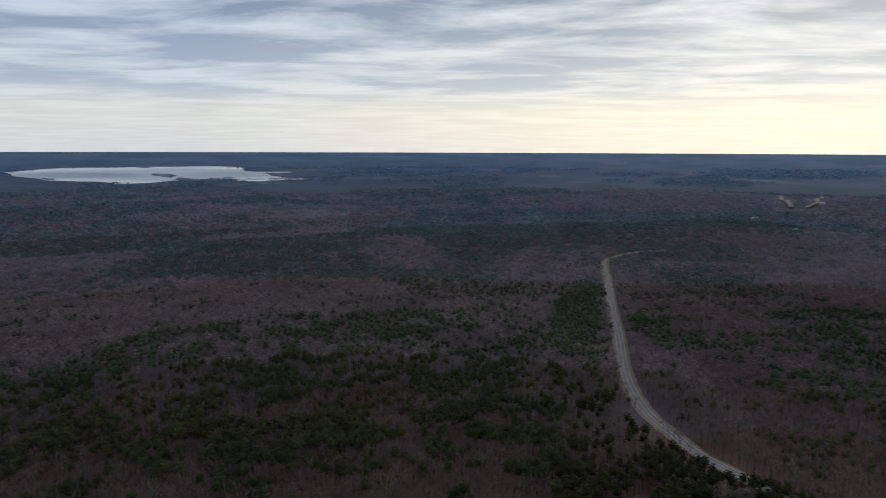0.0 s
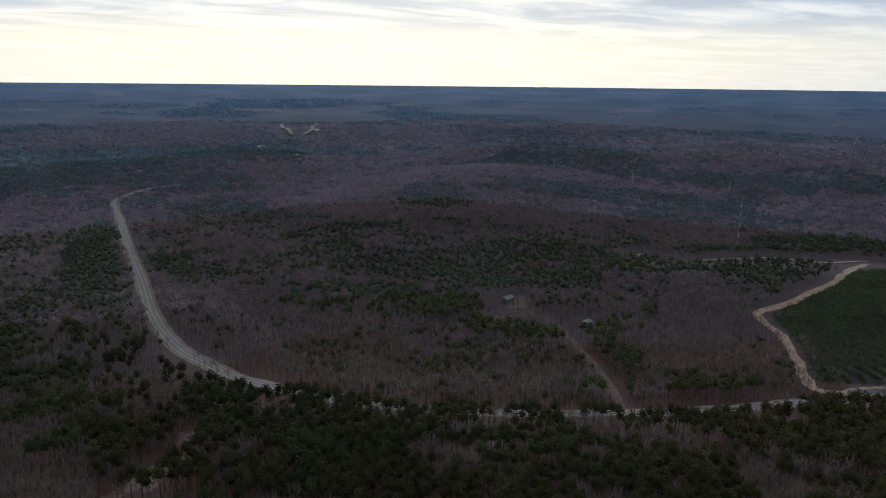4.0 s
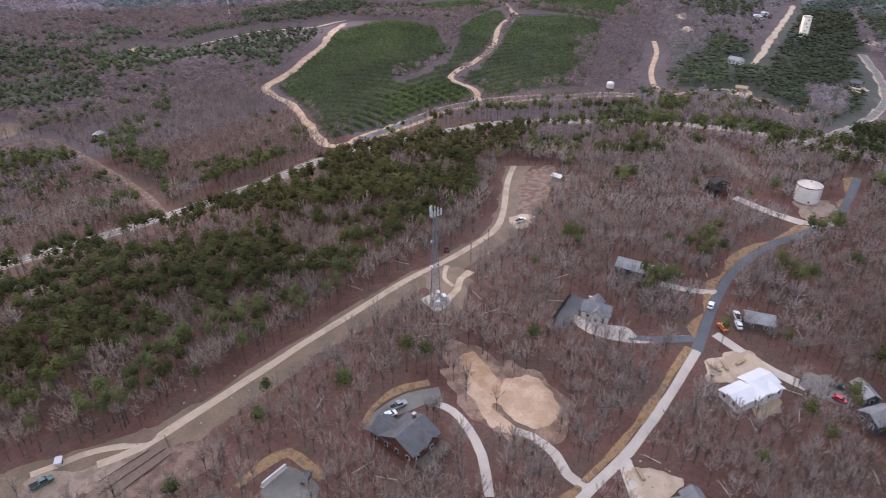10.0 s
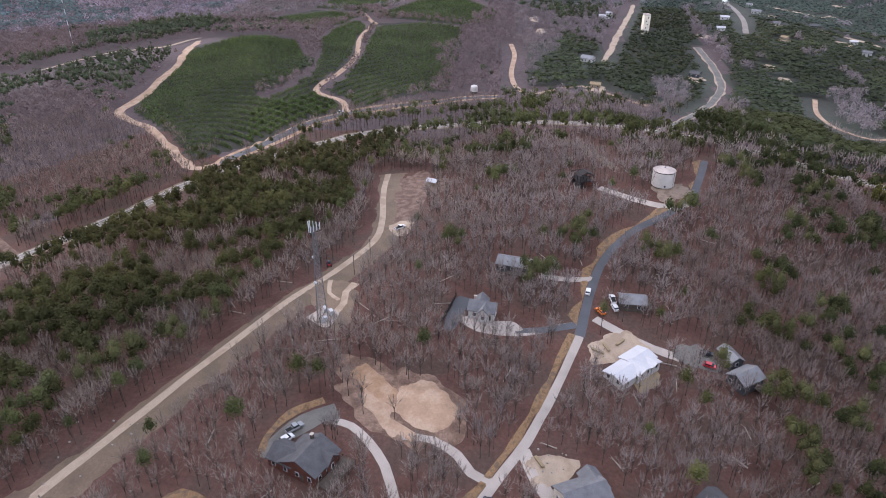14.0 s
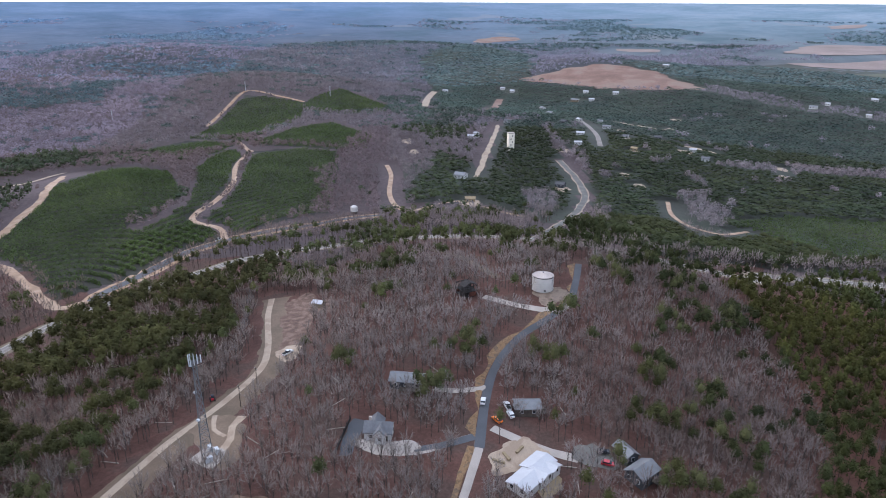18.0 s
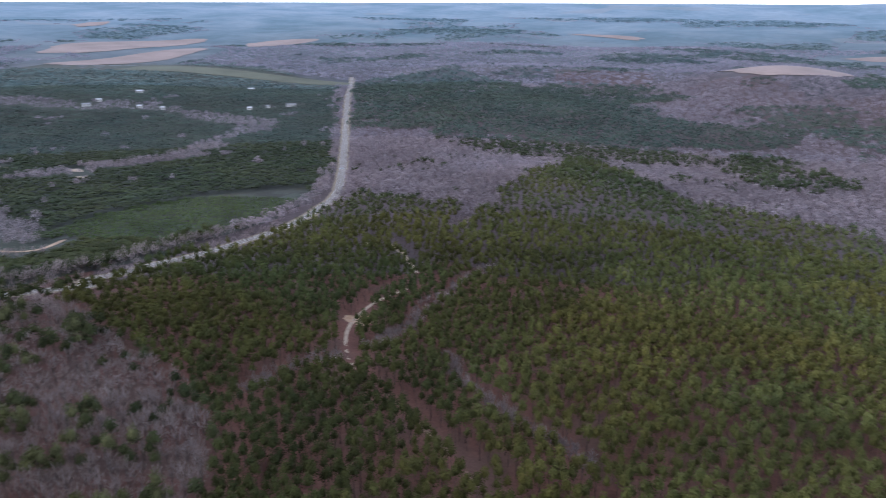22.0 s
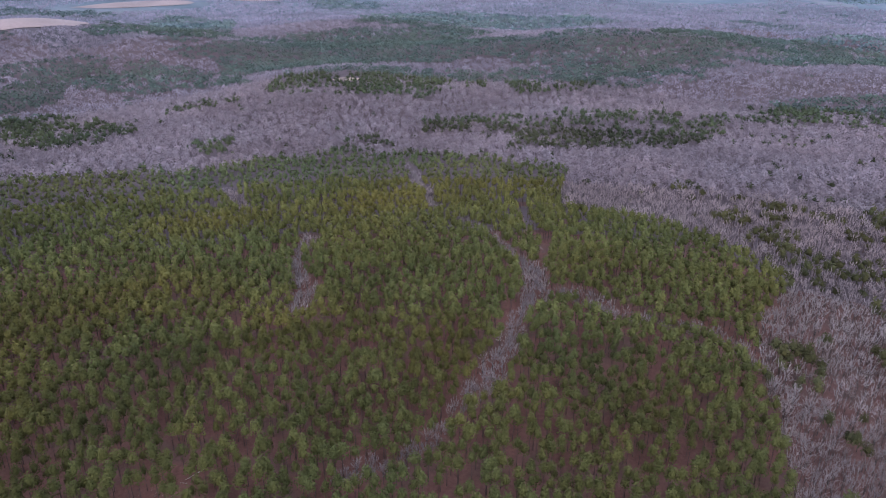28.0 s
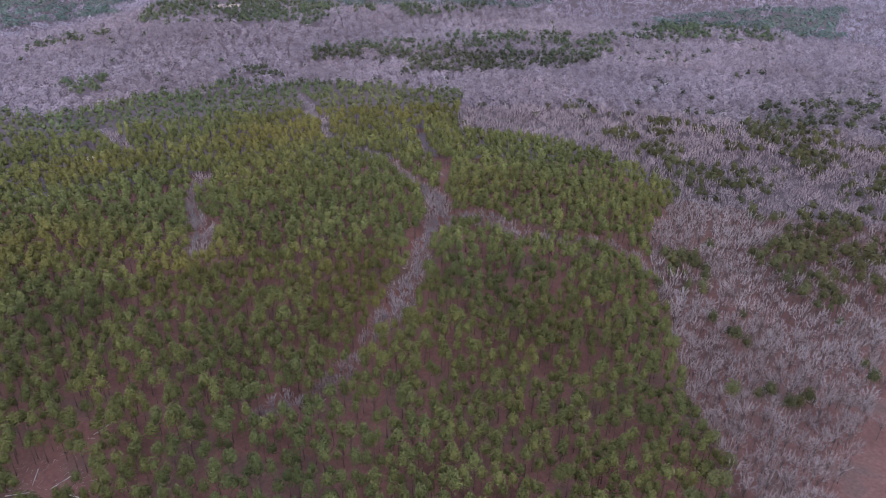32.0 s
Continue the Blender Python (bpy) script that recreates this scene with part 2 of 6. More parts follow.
AREAS['pines_far'] = [(708, -10), (743, -52), (677, -97), (859, -131), (961, -163), (991, -218), (679, -173), (575, -167), (499, -141), (463, -110), (509, -103), (550, -78), (569, -48), (564, -10)]
AREAS['pines_east'] = [(593, -178), (676, -196), (845, -200), (1351, -319), (1240, -575), (1307, -933), (1154, -1064), (980, -1183), (644, -771), (479, -566), (423, -479), (402, -430), (394, -363), (392, -294), (381, -262), (381, -163), (418, -138)]
AREAS['pines_ridge'] = [(2054, -94), (2537, -274), (2180, -442), (1458, -296), (1222, -556), (911, -360), (997, -279), (1033, -175), (1113, -81)]
AREAS['pines_plain'] = [(1273, -521), (1558, -498), (1817, -1073), (1714, -1226), (1330, -1306), (1042, -1267), (845, -1013), (1009, -845), (1022, -613)]
AREAS['pines_se'] = [(1018, -1288), (860, -1480), (289, -1143), (216, -894), (376, -852), (494, -837), (600, -753)]
AREAS['pines_wedge'] = [(428, 403), (451, 373), (476, 341), (489, 326), (562, 449), (540, 495)]
AREAS['pines_lane'] = [(583, 453), (640, 386), (660, 324), (604, 292), (468, 277), (538, 377)]
AREAS['pines_hilltop'] = [(695, 438), (781, 395), (819, 341), (746, 345), (669, 403)]
AREAS['pines_north'] = [(140, 634), (191, 516), (261, 424), (323, 421), (417, 508), (569, 466), (610, 534), (429, 578), (328, 636), (206, 616)]
AREAS['pines_tank'] = [(358, -60), (401, -106), (402, -153), (370, -165), (436, -189), (453, -148), (440, -105), (396, -70)]
AREAS['pines_slope'] = [(473, 66), (500, -16), (455, -20), (436, 34), (408, 53)]
AREAS['planting_roadside'] = [(493, -256), (517, -322), (501, -413), (448, -481), (411, -458), (399, -383), (402, -305), (436, -271)]
LINES['streak_hollow'] = [(561, -253), (524, -251), (476, -237), (450, -217)]
LINES['streak_yard'] = [(561, -124), (524, -123), (492, -118)]
AREAS['bare_hollow'] = [(478, -20), (454, -65), (432, -92), (405, -80), (378, -45), (417, -3)]
AREAS['bare_knob'] = [(472, 369), (506, 343), (431, 273), (386, 242), (369, 207), (335, 213), (312, 233), (300, 247)]
AREAS['bare_yard'] = [(486, -53), (455, -83), (432, -92), (494, -124), (555, -127), (528, -107), (464, -93)]
AREAS['pines_plantation'] = [(-123, -1009), (-127, -1091), (-65, -1131), (-168, -1163), (-471, -1265), (-603, -982), (-757, -899), (-743, -867), (-609, -910), (-495, -947), (-362, -975), (-223, -951)]
AREAS['grove_knoll'] = [(-143, -809), (-181, -895), (-258, -907), (-357, -918), (-446, -867), (-395, -753), (-307, -720), (-222, -743)]
AREAS['grove_slope'] = [(-436, -849), (-520, -873), (-648, -849), (-778, -807), (-768, -731), (-668, -687), (-540, -702), (-430, -719)]
AREAS['grove_ridge'] = [(-745, -830), (-933, -860), (-1336, -911), (-1060, -713), (-852, -682), (-798, -760)]
AREAS['grove_west'] = [(-640, -586), (-756, -595), (-852, -562), (-952, -513), (-823, -434), (-714, -455), (-642, -498)]
AREAS['grove_band'] = [(-354, -592), (-403, -566), (-501, -545), (-539, -511), (-492, -478), (-414, -483), (-368, -515), (-327, -536)]
AREAS['grove_end'] = [(-165, -610), (-188, -628), (-221, -613), (-214, -571), (-182, -564), (-158, -580)]
AREAS['grove_hedge'] = [(-61, -971), (-76, -1017), (-156, -953), (-135, -877)]
AREAS['grove_hill'] = [(157, -1130), (133, -1194), (13, -1122), (-82, -1078), (-105, -1018), (-27, -1040), (70, -1038), (145, -1018)]
AREAS['grove_left'] = [(116, -756), (134, -901), (84, -906), (18, -813), (-2, -744), (28, -688), (75, -702)]
AREAS['grove_mixed'] = [(-259, -622), (-281, -659), (-371, -654), (-485, -607), (-599, -543), (-555, -522), (-397, -583), (-338, -593)]
AREAS['grove_top'] = [(41, -1295), (33, -1449), (-130, -2058), (-267, -1810), (-214, -1464), (-57, -1216)]
AREAS['grove_crest'] = [(-440, -1374), (-703, -1887), (-923, -1772), (-1219, -1692), (-1171, -1503), (-946, -1517), (-575, -1292)]
AREAS['grove_strip'] = [(-319, -272), (-340, -273), (-344, -235), (-338, -204), (-322, -196), (-314, -226)]
AREAS['grove_edge'] = [(-412, -263), (-450, -273), (-502, -249), (-459, -224), (-410, -240)]
AREAS['grove_dark'] = [(-280, -153), (-313, -161), (-342, -154), (-263, -107), (-252, -116), (-258, -135)]
AREAS['grove_rim'] = [(-221, -159), (-232, -173), (-245, -172), (-239, -152), (-222, -146)]
AREAS['pines_left'] = [(466, -748), (681, -1123), (546, -1196), (385, -1137), (228, -1071), (62, -1014), (97, -946), (231, -903), (371, -822), (403, -883), (461, -807)]
AREAS['grove_back'] = [(588, -1269), (572, -1438), (396, -1454), (264, -1256), (327, -1192), (435, -1176)]
AREAS['grove_back_b'] = [(192, -1169), (120, -1204), (6, -1141), (-73, -1084), (5, -1056), (111, -1102)]
AREAS['grove_clump'] = [(123, -764), (104, -874), (66, -847), (47, -750), (73, -705)]
AREAS['grove_clump_b'] = [(-43, -617), (-52, -668), (-84, -662), (-84, -617)]
AREAS['grove_clump_c'] = [(-160, -580), (-178, -624), (-215, -624), (-221, -588), (-199, -558)]
AREAS['grove_clump_d'] = [(-311, -544), (-346, -594), (-394, -584), (-359, -526)]
AREAS['grove_north_a'] = [(90, 570), (118, 689), (141, 707), (138, 622), (112, 551)]
AREAS['grove_north_b'] = [(172, 486), (199, 523), (266, 499), (311, 420), (291, 380), (233, 409)]
AREAS['grove_north_c'] = [(307, 487), (353, 529), (421, 479), (438, 402), (387, 373), (338, 412)]
AREAS['grove_north_d'] = [(373, 539), (432, 582), (499, 514), (529, 463), (473, 406), (421, 479)]
AREAS['grove_north_e'] = [(429, 764), (518, 888), (559, 805), (546, 735), (476, 710)]
AREAS['grove_plantation'] = [(586, 381), (712, 436), (810, 384), (784, 326), (624, 294)]
AREAS['grove_north_f'] = [(509, 359), (567, 345), (592, 283), (510, 268), (455, 269), (480, 305)]
AREAS['grove_north_g'] = [(321, 310), (348, 312), (331, 267), (280, 229), (282, 256)]
AREAS['grove_north_h'] = [(262, 206), (296, 214), (329, 186), (314, 161), (277, 167)]
AREAS['grove_north_i'] = [(246, 371), (266, 387), (283, 370), (314, 300), (296, 303)]
AREAS['grove_north_j'] = [(164, 1150), (211, 1245), (365, 1148), (361, 1041), (255, 1049)]
AREAS['grove_north_k'] = [(588, 791), (648, 815), (875, 747), (900, 555), (837, 551), (706, 684)]
AREAS['grove_north_l'] = [(966, 854), (1076, 813), (1136, 578), (1014, 568), (976, 711)]
AREAS['grove_north_m'] = [(1024, 724), (1289, 683), (1409, 504), (1171, 456), (1080, 597)]
AREAS['grove_far_a'] = [(-318, 1371), (-277, 1632), (54, 1470), (201, 1197), (115, 1123), (-107, 1168)]
AREAS['grove_far_b'] = [(-46, 1675), (130, 1876), (494, 1848), (424, 1262), (234, 1266)]
AREAS['grove_far_c'] = [(120, 638), (153, 690), (198, 644), (177, 573), (135, 561)]
AREAS['grove_far_d'] = [(247, 549), (319, 573), (425, 540), (382, 483), (288, 490)]
AREAS['grove_far_e'] = [(239, 667), (290, 706), (378, 673), (334, 623)]
AREAS['grove_far_f'] = [(-507, 971), (-475, 1102), (-283, 1042), (-306, 936), (-411, 901)]
AREAS['grove_far_g'] = [(36, 586), (62, 789), (121, 949), (97, 664), (76, 519)]


# ---- materials ----
def material(name, base, vary=0.25, scale=1.0, rough=0.9, fine=8.0, spots=None, metal=0.0, bump=0.0, tint=False, island=0.0, spec=0.3, soft=0.0):
    """Procedural surface: base colour varied at two scales; spots: a second colour in patches."""
    m = bpy.data.materials.new(name)
    m.use_nodes = True
    tr = m.node_tree
    bs = tr.nodes["Principled BSDF"]
    geo = tr.nodes.new("ShaderNodeNewGeometry")
    a = shade(tr, "ShaderNodeTexNoise")
    a.inputs["Scale"].default_value, a.inputs["Detail"].default_value = scale, 5
    b = shade(tr, "ShaderNodeTexNoise")
    b.inputs["Scale"].default_value, b.inputs["Detail"].default_value, b.inputs["Roughness"].default_value = scale * fine, 6, 0.68
    for n in (a, b):
        tr.links.new(geo.outputs["Position"], n.inputs["Vector"])
    lo, hi = tuple(c * (1 - vary) for c in base), tuple(c * (1 + vary) for c in base)
    col = ramp(tr, [(0.3, lo), (0.7, hi)], a.outputs["Fac"])
    if spots:
        col = mixed(tr, ramp(tr, [(0.48, (0, 0, 0)), (0.6, (1, 1, 1))], a.outputs["Fac"]), col, spots)
    grain = ramp(tr, [(0.25, (1 - vary,) * 3), (0.75, (1 + vary * 0.8,) * 3)], b.outputs["Fac"])
    col = mixed(tr, 1.0, col, grain, "MULTIPLY")
    if tint:
        at = shade(tr, "ShaderNodeAttribute", attribute_name="tint")
        col = mixed(tr, 1.0, col, at.outputs["Color"], "MULTIPLY")
    if island:
        k = maths(tr, "ADD", maths(tr, "MULTIPLY", geo.outputs["Random Per Island"], island), 1 - island / 2)
        cmb = tr.nodes.new("ShaderNodeCombineColor")
        for i in range(3):
            tr.links.new(k, cmb.inputs[i])
        col = mixed(tr, 1.0, col, cmb.outputs[0], "MULTIPLY")
    tr.links.new(col, bs.inputs["Base Color"])
    bs.inputs["Roughness"].default_value, bs.inputs["Metallic"].default_value = rough, metal
    bs.inputs["Specular IOR Level"].default_value = spec
    if bump:
        bp = tr.nodes.new("ShaderNodeBump")
        bp.inputs["Strength"].default_value, bp.inputs["Distance"].default_value = bump, 0.3
        tr.links.new(b.outputs["Fac"], bp.inputs["Height"])
        tr.links.new(bp.outputs[0], bs.inputs["Normal"])
    if soft:
        thin = tr.nodes.new("ShaderNodeBsdfTranslucent")
        mx = tr.nodes.new("ShaderNodeMixShader")
        mx.inputs[0].default_value = soft
        tr.links.new(col, thin.inputs[0])
        tr.links.new(bs.outputs[0], mx.inputs[1])
        tr.links.new(thin.outputs[0], mx.inputs[2])
        tr.links.new(mx.outputs[0], tr.nodes["Material Output"].inputs[0])
    return m


LITTER = material("leaf_litter", (0.092, 0.048, 0.038), 0.34, 0.06, fine=14, spots=(0.074, 0.047, 0.038), bump=0.6, spec=0.1)
MIDLAND = material("valley_floor", (0.084, 0.063, 0.064), 0.28, 0.012, fine=25, spots=(0.072, 0.056, 0.056), spec=0.1)


def country_material():
    """Woods and farmland of the far plain; haze put into the colour, paler and bluer outwards, darker northwards as if
    against the light.
    """
    m = bpy.data.materials.new("hazed_far_country")
    m.use_nodes = True
    tr = m.node_tree
    bs = tr.nodes["Principled BSDF"]
    geo = tr.nodes.new("ShaderNodeNewGeometry")
    sep = tr.nodes.new("ShaderNodeSeparateXYZ")
    tr.links.new(geo.outputs["Position"], sep.inputs[0])
    x, y = sep.outputs[0], sep.outputs[1]

    def patchy(scale, detail, seed):
        n = tr.nodes.new("ShaderNodeTexNoise")
        n.noise_dimensions = "4D"
        n.inputs["W"].default_value = seed
        n.inputs["Scale"].default_value, n.inputs["Detail"].default_value, n.inputs["Roughness"].default_value = scale, detail, 0.6
        tr.links.new(geo.outputs["Position"], n.inputs["Vector"])
        return n.outputs["Fac"]
    wide, mid, fine = patchy(0.0016, 4, 1.0), patchy(0.0034, 4, 2.0), patchy(0.03, 4, 3.0)
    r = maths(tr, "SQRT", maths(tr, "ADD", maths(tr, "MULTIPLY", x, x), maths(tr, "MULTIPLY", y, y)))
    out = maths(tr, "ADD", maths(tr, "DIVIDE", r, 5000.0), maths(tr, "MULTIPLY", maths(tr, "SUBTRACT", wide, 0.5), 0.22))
    # distance haze in the colour: both ramps turn bluer and paler outwards
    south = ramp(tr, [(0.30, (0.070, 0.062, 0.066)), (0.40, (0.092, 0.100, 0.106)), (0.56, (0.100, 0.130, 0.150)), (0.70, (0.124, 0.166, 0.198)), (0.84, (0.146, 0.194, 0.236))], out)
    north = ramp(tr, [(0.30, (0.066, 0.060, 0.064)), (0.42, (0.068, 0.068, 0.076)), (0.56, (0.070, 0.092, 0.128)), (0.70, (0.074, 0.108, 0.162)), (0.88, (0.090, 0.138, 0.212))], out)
    lean = maths(tr, "DIVIDE", maths(tr, "ADD", maths(tr, "MULTIPLY", x, 0.34), maths(tr, "MULTIPLY", y, 0.94)), r)
    lean = maths(tr, "ADD", lean, maths(tr, "MULTIPLY", maths(tr, "SUBTRACT", mid, 0.5), 0.5))
    lean = maths(tr, "ADD", lean, 0.2)
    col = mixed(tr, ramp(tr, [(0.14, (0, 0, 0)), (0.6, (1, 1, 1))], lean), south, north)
    stands = ramp(tr, [(0.38, (0.74, 0.82, 0.82)), (0.5, (0.98, 0.98, 0.98)), (0.62, (1.2, 1.12, 1.08))], mid)
    col = mixed(tr, 1.0, col, stands, "MULTIPLY")
    col = mixed(tr, 1.0, col, ramp(tr, [(0.3, (0.9, 0.9, 0.9)), (0.7, (1.1, 1.1, 1.1))], fine), "MULTIPLY")
    farm = maths(tr, "MULTIPLY", ramp(tr, [(0.655, (0, 0, 0)), (0.67, (1, 1, 1))], patchy(0.0026, 1, 7.0)), 0.3)
    col = mixed(tr, farm, col, (0.21, 0.195, 0.19))
    tr.links.new(col, bs.inputs["Base Color"])
    bs.inputs["Roughness"].default_value, bs.inputs["Specular IOR Level"].default_value = 0.95, 0.05
    return m


COUNTRY = country_material()
# distance haze put into DISTANT, FAR_ and HILL_ colours; MID_ a little bluer
DISTANT = material("hazed_distant_woods", (0.1117, 0.1480, 0.1838), 0.3, 0.0045, fine=9, spots=(0.1220, 0.1568, 0.1895), spec=0.05)
NEEDLES = material("pine_needles", (0.078, 0.079, 0.034), 0.25, 0.03, fine=30, tint=True, island=0.2, spec=0.1, soft=0.25)
FAR_NEEDLES = material("hazed_far_needles", (0.0774, 0.0980, 0.0885), 0.2, 0.01, fine=30, tint=True, island=0.12, spec=0.1, soft=0.2)
MID_NEEDLES = material("valley_pine_needles", (0.064, 0.073, 0.042), 0.25, 0.01, fine=30, tint=True, island=0.16, spec=0.1, soft=0.2)
MID_TWIGS = material("valley_bare_twigs", (0.15, 0.134, 0.142), 0.2, 0.01, fine=30, tint=True, island=0.16, spec=0.1, soft=0.3)
HILL_NEEDLES = material("hazed_hill_needles", (0.1118, 0.1425, 0.1508), 0.2, 0.008, fine=30, tint=True, island=0.1, spec=0.1, soft=0.2)
HILL_TWIGS = material("hazed_hill_twigs", (0.1539, 0.1555, 0.1876), 0.2, 0.008, fine=30, tint=True, island=0.1, spec=0.1, soft=0.3)
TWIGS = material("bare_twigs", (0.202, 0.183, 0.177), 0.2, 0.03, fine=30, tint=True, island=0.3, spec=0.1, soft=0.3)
FAR_TWIGS = material("hazed_far_twigs", (0.1465, 0.1375, 0.1549), 0.2, 0.01, fine=30, tint=True, island=0.12, spec=0.1, soft=0.3)
STRAW = material("pine_straw", (0.118, 0.057, 0.043), 0.32, 0.05, fine=16, spots=(0.092, 0.052, 0.04), bump=0.4, spec=0.1)
BARK = material("pine_bark", (0.068, 0.044, 0.036), 0.3, 0.3, spec=0.15)
GREY_BARK = material("grey_bark", (0.047, 0.038, 0.033), 0.3, 0.3, spec=0.15)
ROAD_GREY = material("worn_asphalt", (0.175, 0.152, 0.134), 0.15, 0.08, fine=25)
LINE_PAINT = material("road_line_paint", (0.42, 0.40, 0.36), 0.2, 0.3, rough=0.7)
ROAD_BLUE = material("new_asphalt", (0.0709, 0.0731, 0.0795), 0.15, 0.1, fine=25)
CONCRETE = material("concrete", (0.31, 0.27, 0.235), 0.14, 0.15, fine=20)
GRAVEL = material("pale_gravel", (0.3225, 0.2494, 0.1827), 0.2, 0.15, fine=20, spots=(0.2494, 0.1849, 0.1333))
UNDERWOOD = material("green_undergrowth", (0.034, 0.036, 0.027), 0.35, 0.02, fine=12, spots=(0.03, 0.036, 0.025))
OLIVE = material("planted_ground", (0.02, 0.02, 0.013), 0.3, 0.03, fine=12, spots=(0.03, 0.028, 0.018))
COURT = material("grey_crushed_stone", (0.1075, 0.101, 0.0903), 0.2, 0.15, fine=20, spots=(0.129, 0.1204, 0.1075))
DIRT = material("orange_dirt", (0.26, 0.16, 0.095), 0.2, 0.15, fine=7, spots=(0.3, 0.205, 0.14), bump=0.2)
PALE_DIRT = material("pale_graded_dirt", (0.29, 0.192, 0.128), 0.2, 0.16, fine=7, spots=(0.33, 0.235, 0.165), bump=0.2)
CLAY = material("red_clay_litter", (0.105, 0.062, 0.045), 0.35, 0.3, fine=6, spots=(0.15, 0.098, 0.074), bump=0.5)
BANK = material("clay_bank", (0.215, 0.13, 0.066), 0.5, 0.45, fine=8, spots=(0.12, 0.08, 0.05), bump=0.5)
LOT_CLAY = material("churned_tan_clay", (0.13, 0.08, 0.057), 0.4, 0.25, fine=6, spots=(0.185, 0.12, 0.086), bump=0.5)
RED_DIRT = material("red_dirt", (0.1591, 0.0924, 0.0688), 0.3, 0.02, fine=20, spots=(0.172, 0.1161, 0.0903))
GRASS = material("dry_grass", (0.15, 0.105, 0.072), 0.28, 0.1, fine=16, spots=(0.12, 0.085, 0.058))
BROWN = material("brown_verge", (0.135, 0.094, 0.064), 0.28, 0.07, fine=20, spots=(0.1, 0.073, 0.049))
VERGE = material("tan_mown_grass", (0.185, 0.145, 0.100), 0.22, 0.07, fine=20, spots=(0.15, 0.115, 0.08))
YARD = material("trampled_yard", (0.19, 0.142, 0.108), 0.3, 0.25, fine=8, spots=(0.13, 0.094, 0.07))
PALE_FIELD = material("pale_field", (0.1806, 0.1354, 0.1183), 0.2, 0.01, fine=20)
GREEN_FIELD = material("green_field", (0.0645, 0.0667, 0.0408), 0.25, 0.01, fine=20)
PALE_CLAY = material("tan_dirt", (0.2494, 0.1849, 0.1376), 0.2, 0.15, fine=9, spots=(0.2838, 0.2193, 0.1677))
BED = material("tilled_soil", (0.125, 0.085, 0.062), 0.22, 0.3, fine=8, spots=(0.105, 0.072, 0.052), bump=0.4)
LAKE = material("lake_water", (0.043, 0.0473, 0.0516), 0.1, 0.01, rough=0.1, spec=0.8)
ROOF_DARK = material("dark_shingle", (0.0645, 0.0636, 0.0667), 0.18, 0.5, fine=8)
ROOF_GREY = material("grey_shingle", (0.1075, 0.1075, 0.114), 0.18, 0.5, fine=8)
ROOF_PALE = material("pale_metal_roof", (0.1462, 0.1483, 0.1548), 0.15, 0.4, rough=0.5, fine=8)
ROOF_WHITE = material("white_roof_sheet", (0.37, 0.37, 0.385), 0.06, 0.3, rough=0.6)
LOG = material("red_brown_log", (0.086, 0.0301, 0.0193), 0.2, 0.8)
SIDING = material("white_siding", (0.396, 0.384, 0.366), 0.06, 0.6, rough=0.6)
TAN = material("tan_siding", (0.1806, 0.1419, 0.0946), 0.12, 0.6)
RAW_WOOD = material("raw_lumber", (0.215, 0.1634, 0.0989), 0.15, 0.8)
DARK_WALL = material("dark_siding", (0.042, 0.0455, 0.0525), 0.2, 0.6)
TIMBER = material("weathered_timber", (0.0688, 0.0537, 0.043), 0.3, 0.8)
BURNT = material("dark_stained_timber", (0.021, 0.0182, 0.0175), 0.3, 0.8)
GLASS = material("window_glass", (0.021, 0.0245, 0.0315), 0.05, 1.0, rough=0.08, spec=0.6)
TRIM = material("white_trim", (0.42, 0.42, 0.42), 0.05, 1.0, rough=0.5)
TANK_ROOF = material("stained_tank_roof", (0.34, 0.29, 0.26), 0.2, 0.3, rough=0.6, fine=5)
TANK_PAINT = material("white_tank_paint", (0.43, 0.405, 0.375), 0.1, 0.35, rough=0.5, fine=6)
STEEL = material("galvanised_steel", (0.1462, 0.1526, 0.1634), 0.12, 1.0, rough=0.45, metal=0.6)
PANEL = material("pale_antenna_plastic", (0.396, 0.408, 0.42), 0.05, 1.0, rough=0.5)
RUBBER = material("tyre_rubber", (0.014, 0.014, 0.014), 0.1, 1.0)
PINK = material("pink_underlay", (0.3096, 0.086, 0.1118), 0.1, 0.5)
PAINTS = {c: material(c + "_car_paint", v, 0.04, 1.0, rough=0.25, spec=0.6) for c, v in
          {"white": (0.5, 0.5, 0.5), "black": (0.02, 0.02, 0.022), "silver": (0.22, 0.23, 0.24), "red": (0.35, 0.03, 0.04), "green": (0.03, 0.07, 0.07), "orange": (0.6, 0.14, 0.02)}.items()}


# ---- mesh helpers ----
def mesh_object(name, verts, faces, mats, index=None, tints=None, smooth=False):
    """One mesh object from arrays; faces is an (n, 3) or (n, 4) array."""
    verts, faces = np.asarray(verts, np.float32), np.asarray(faces, np.int32)
    me = bpy.data.meshes.new(name)
    k = faces.shape[1]
    me.vertices.add(len(verts))
    me.vertices.foreach_set("co", verts.ravel())
    me.loops.add(faces.size)
    me.loops.foreach_set("vertex_index", faces.ravel())
    me.polygons.add(len(faces))
    me.polygons.foreach_set("loop_start", np.arange(0, faces.size, k, dtype=np.int32))
    for m in mats:
        me.materials.append(m)
    if index is not None:
        me.polygons.foreach_set("material_index", np.asarray(index, np.int32))
    if smooth:
        me.polygons.foreach_set("use_smooth", np.ones(len(faces), bool))
    if tints is not None:
        at = me.attributes.new("tint", "FLOAT_COLOR", "POINT")
        at.data.foreach_set("color", np.asarray(tints, np.float32).ravel())
    me.update(calc_edges=True)
    me.validate()
    return new(name, me)


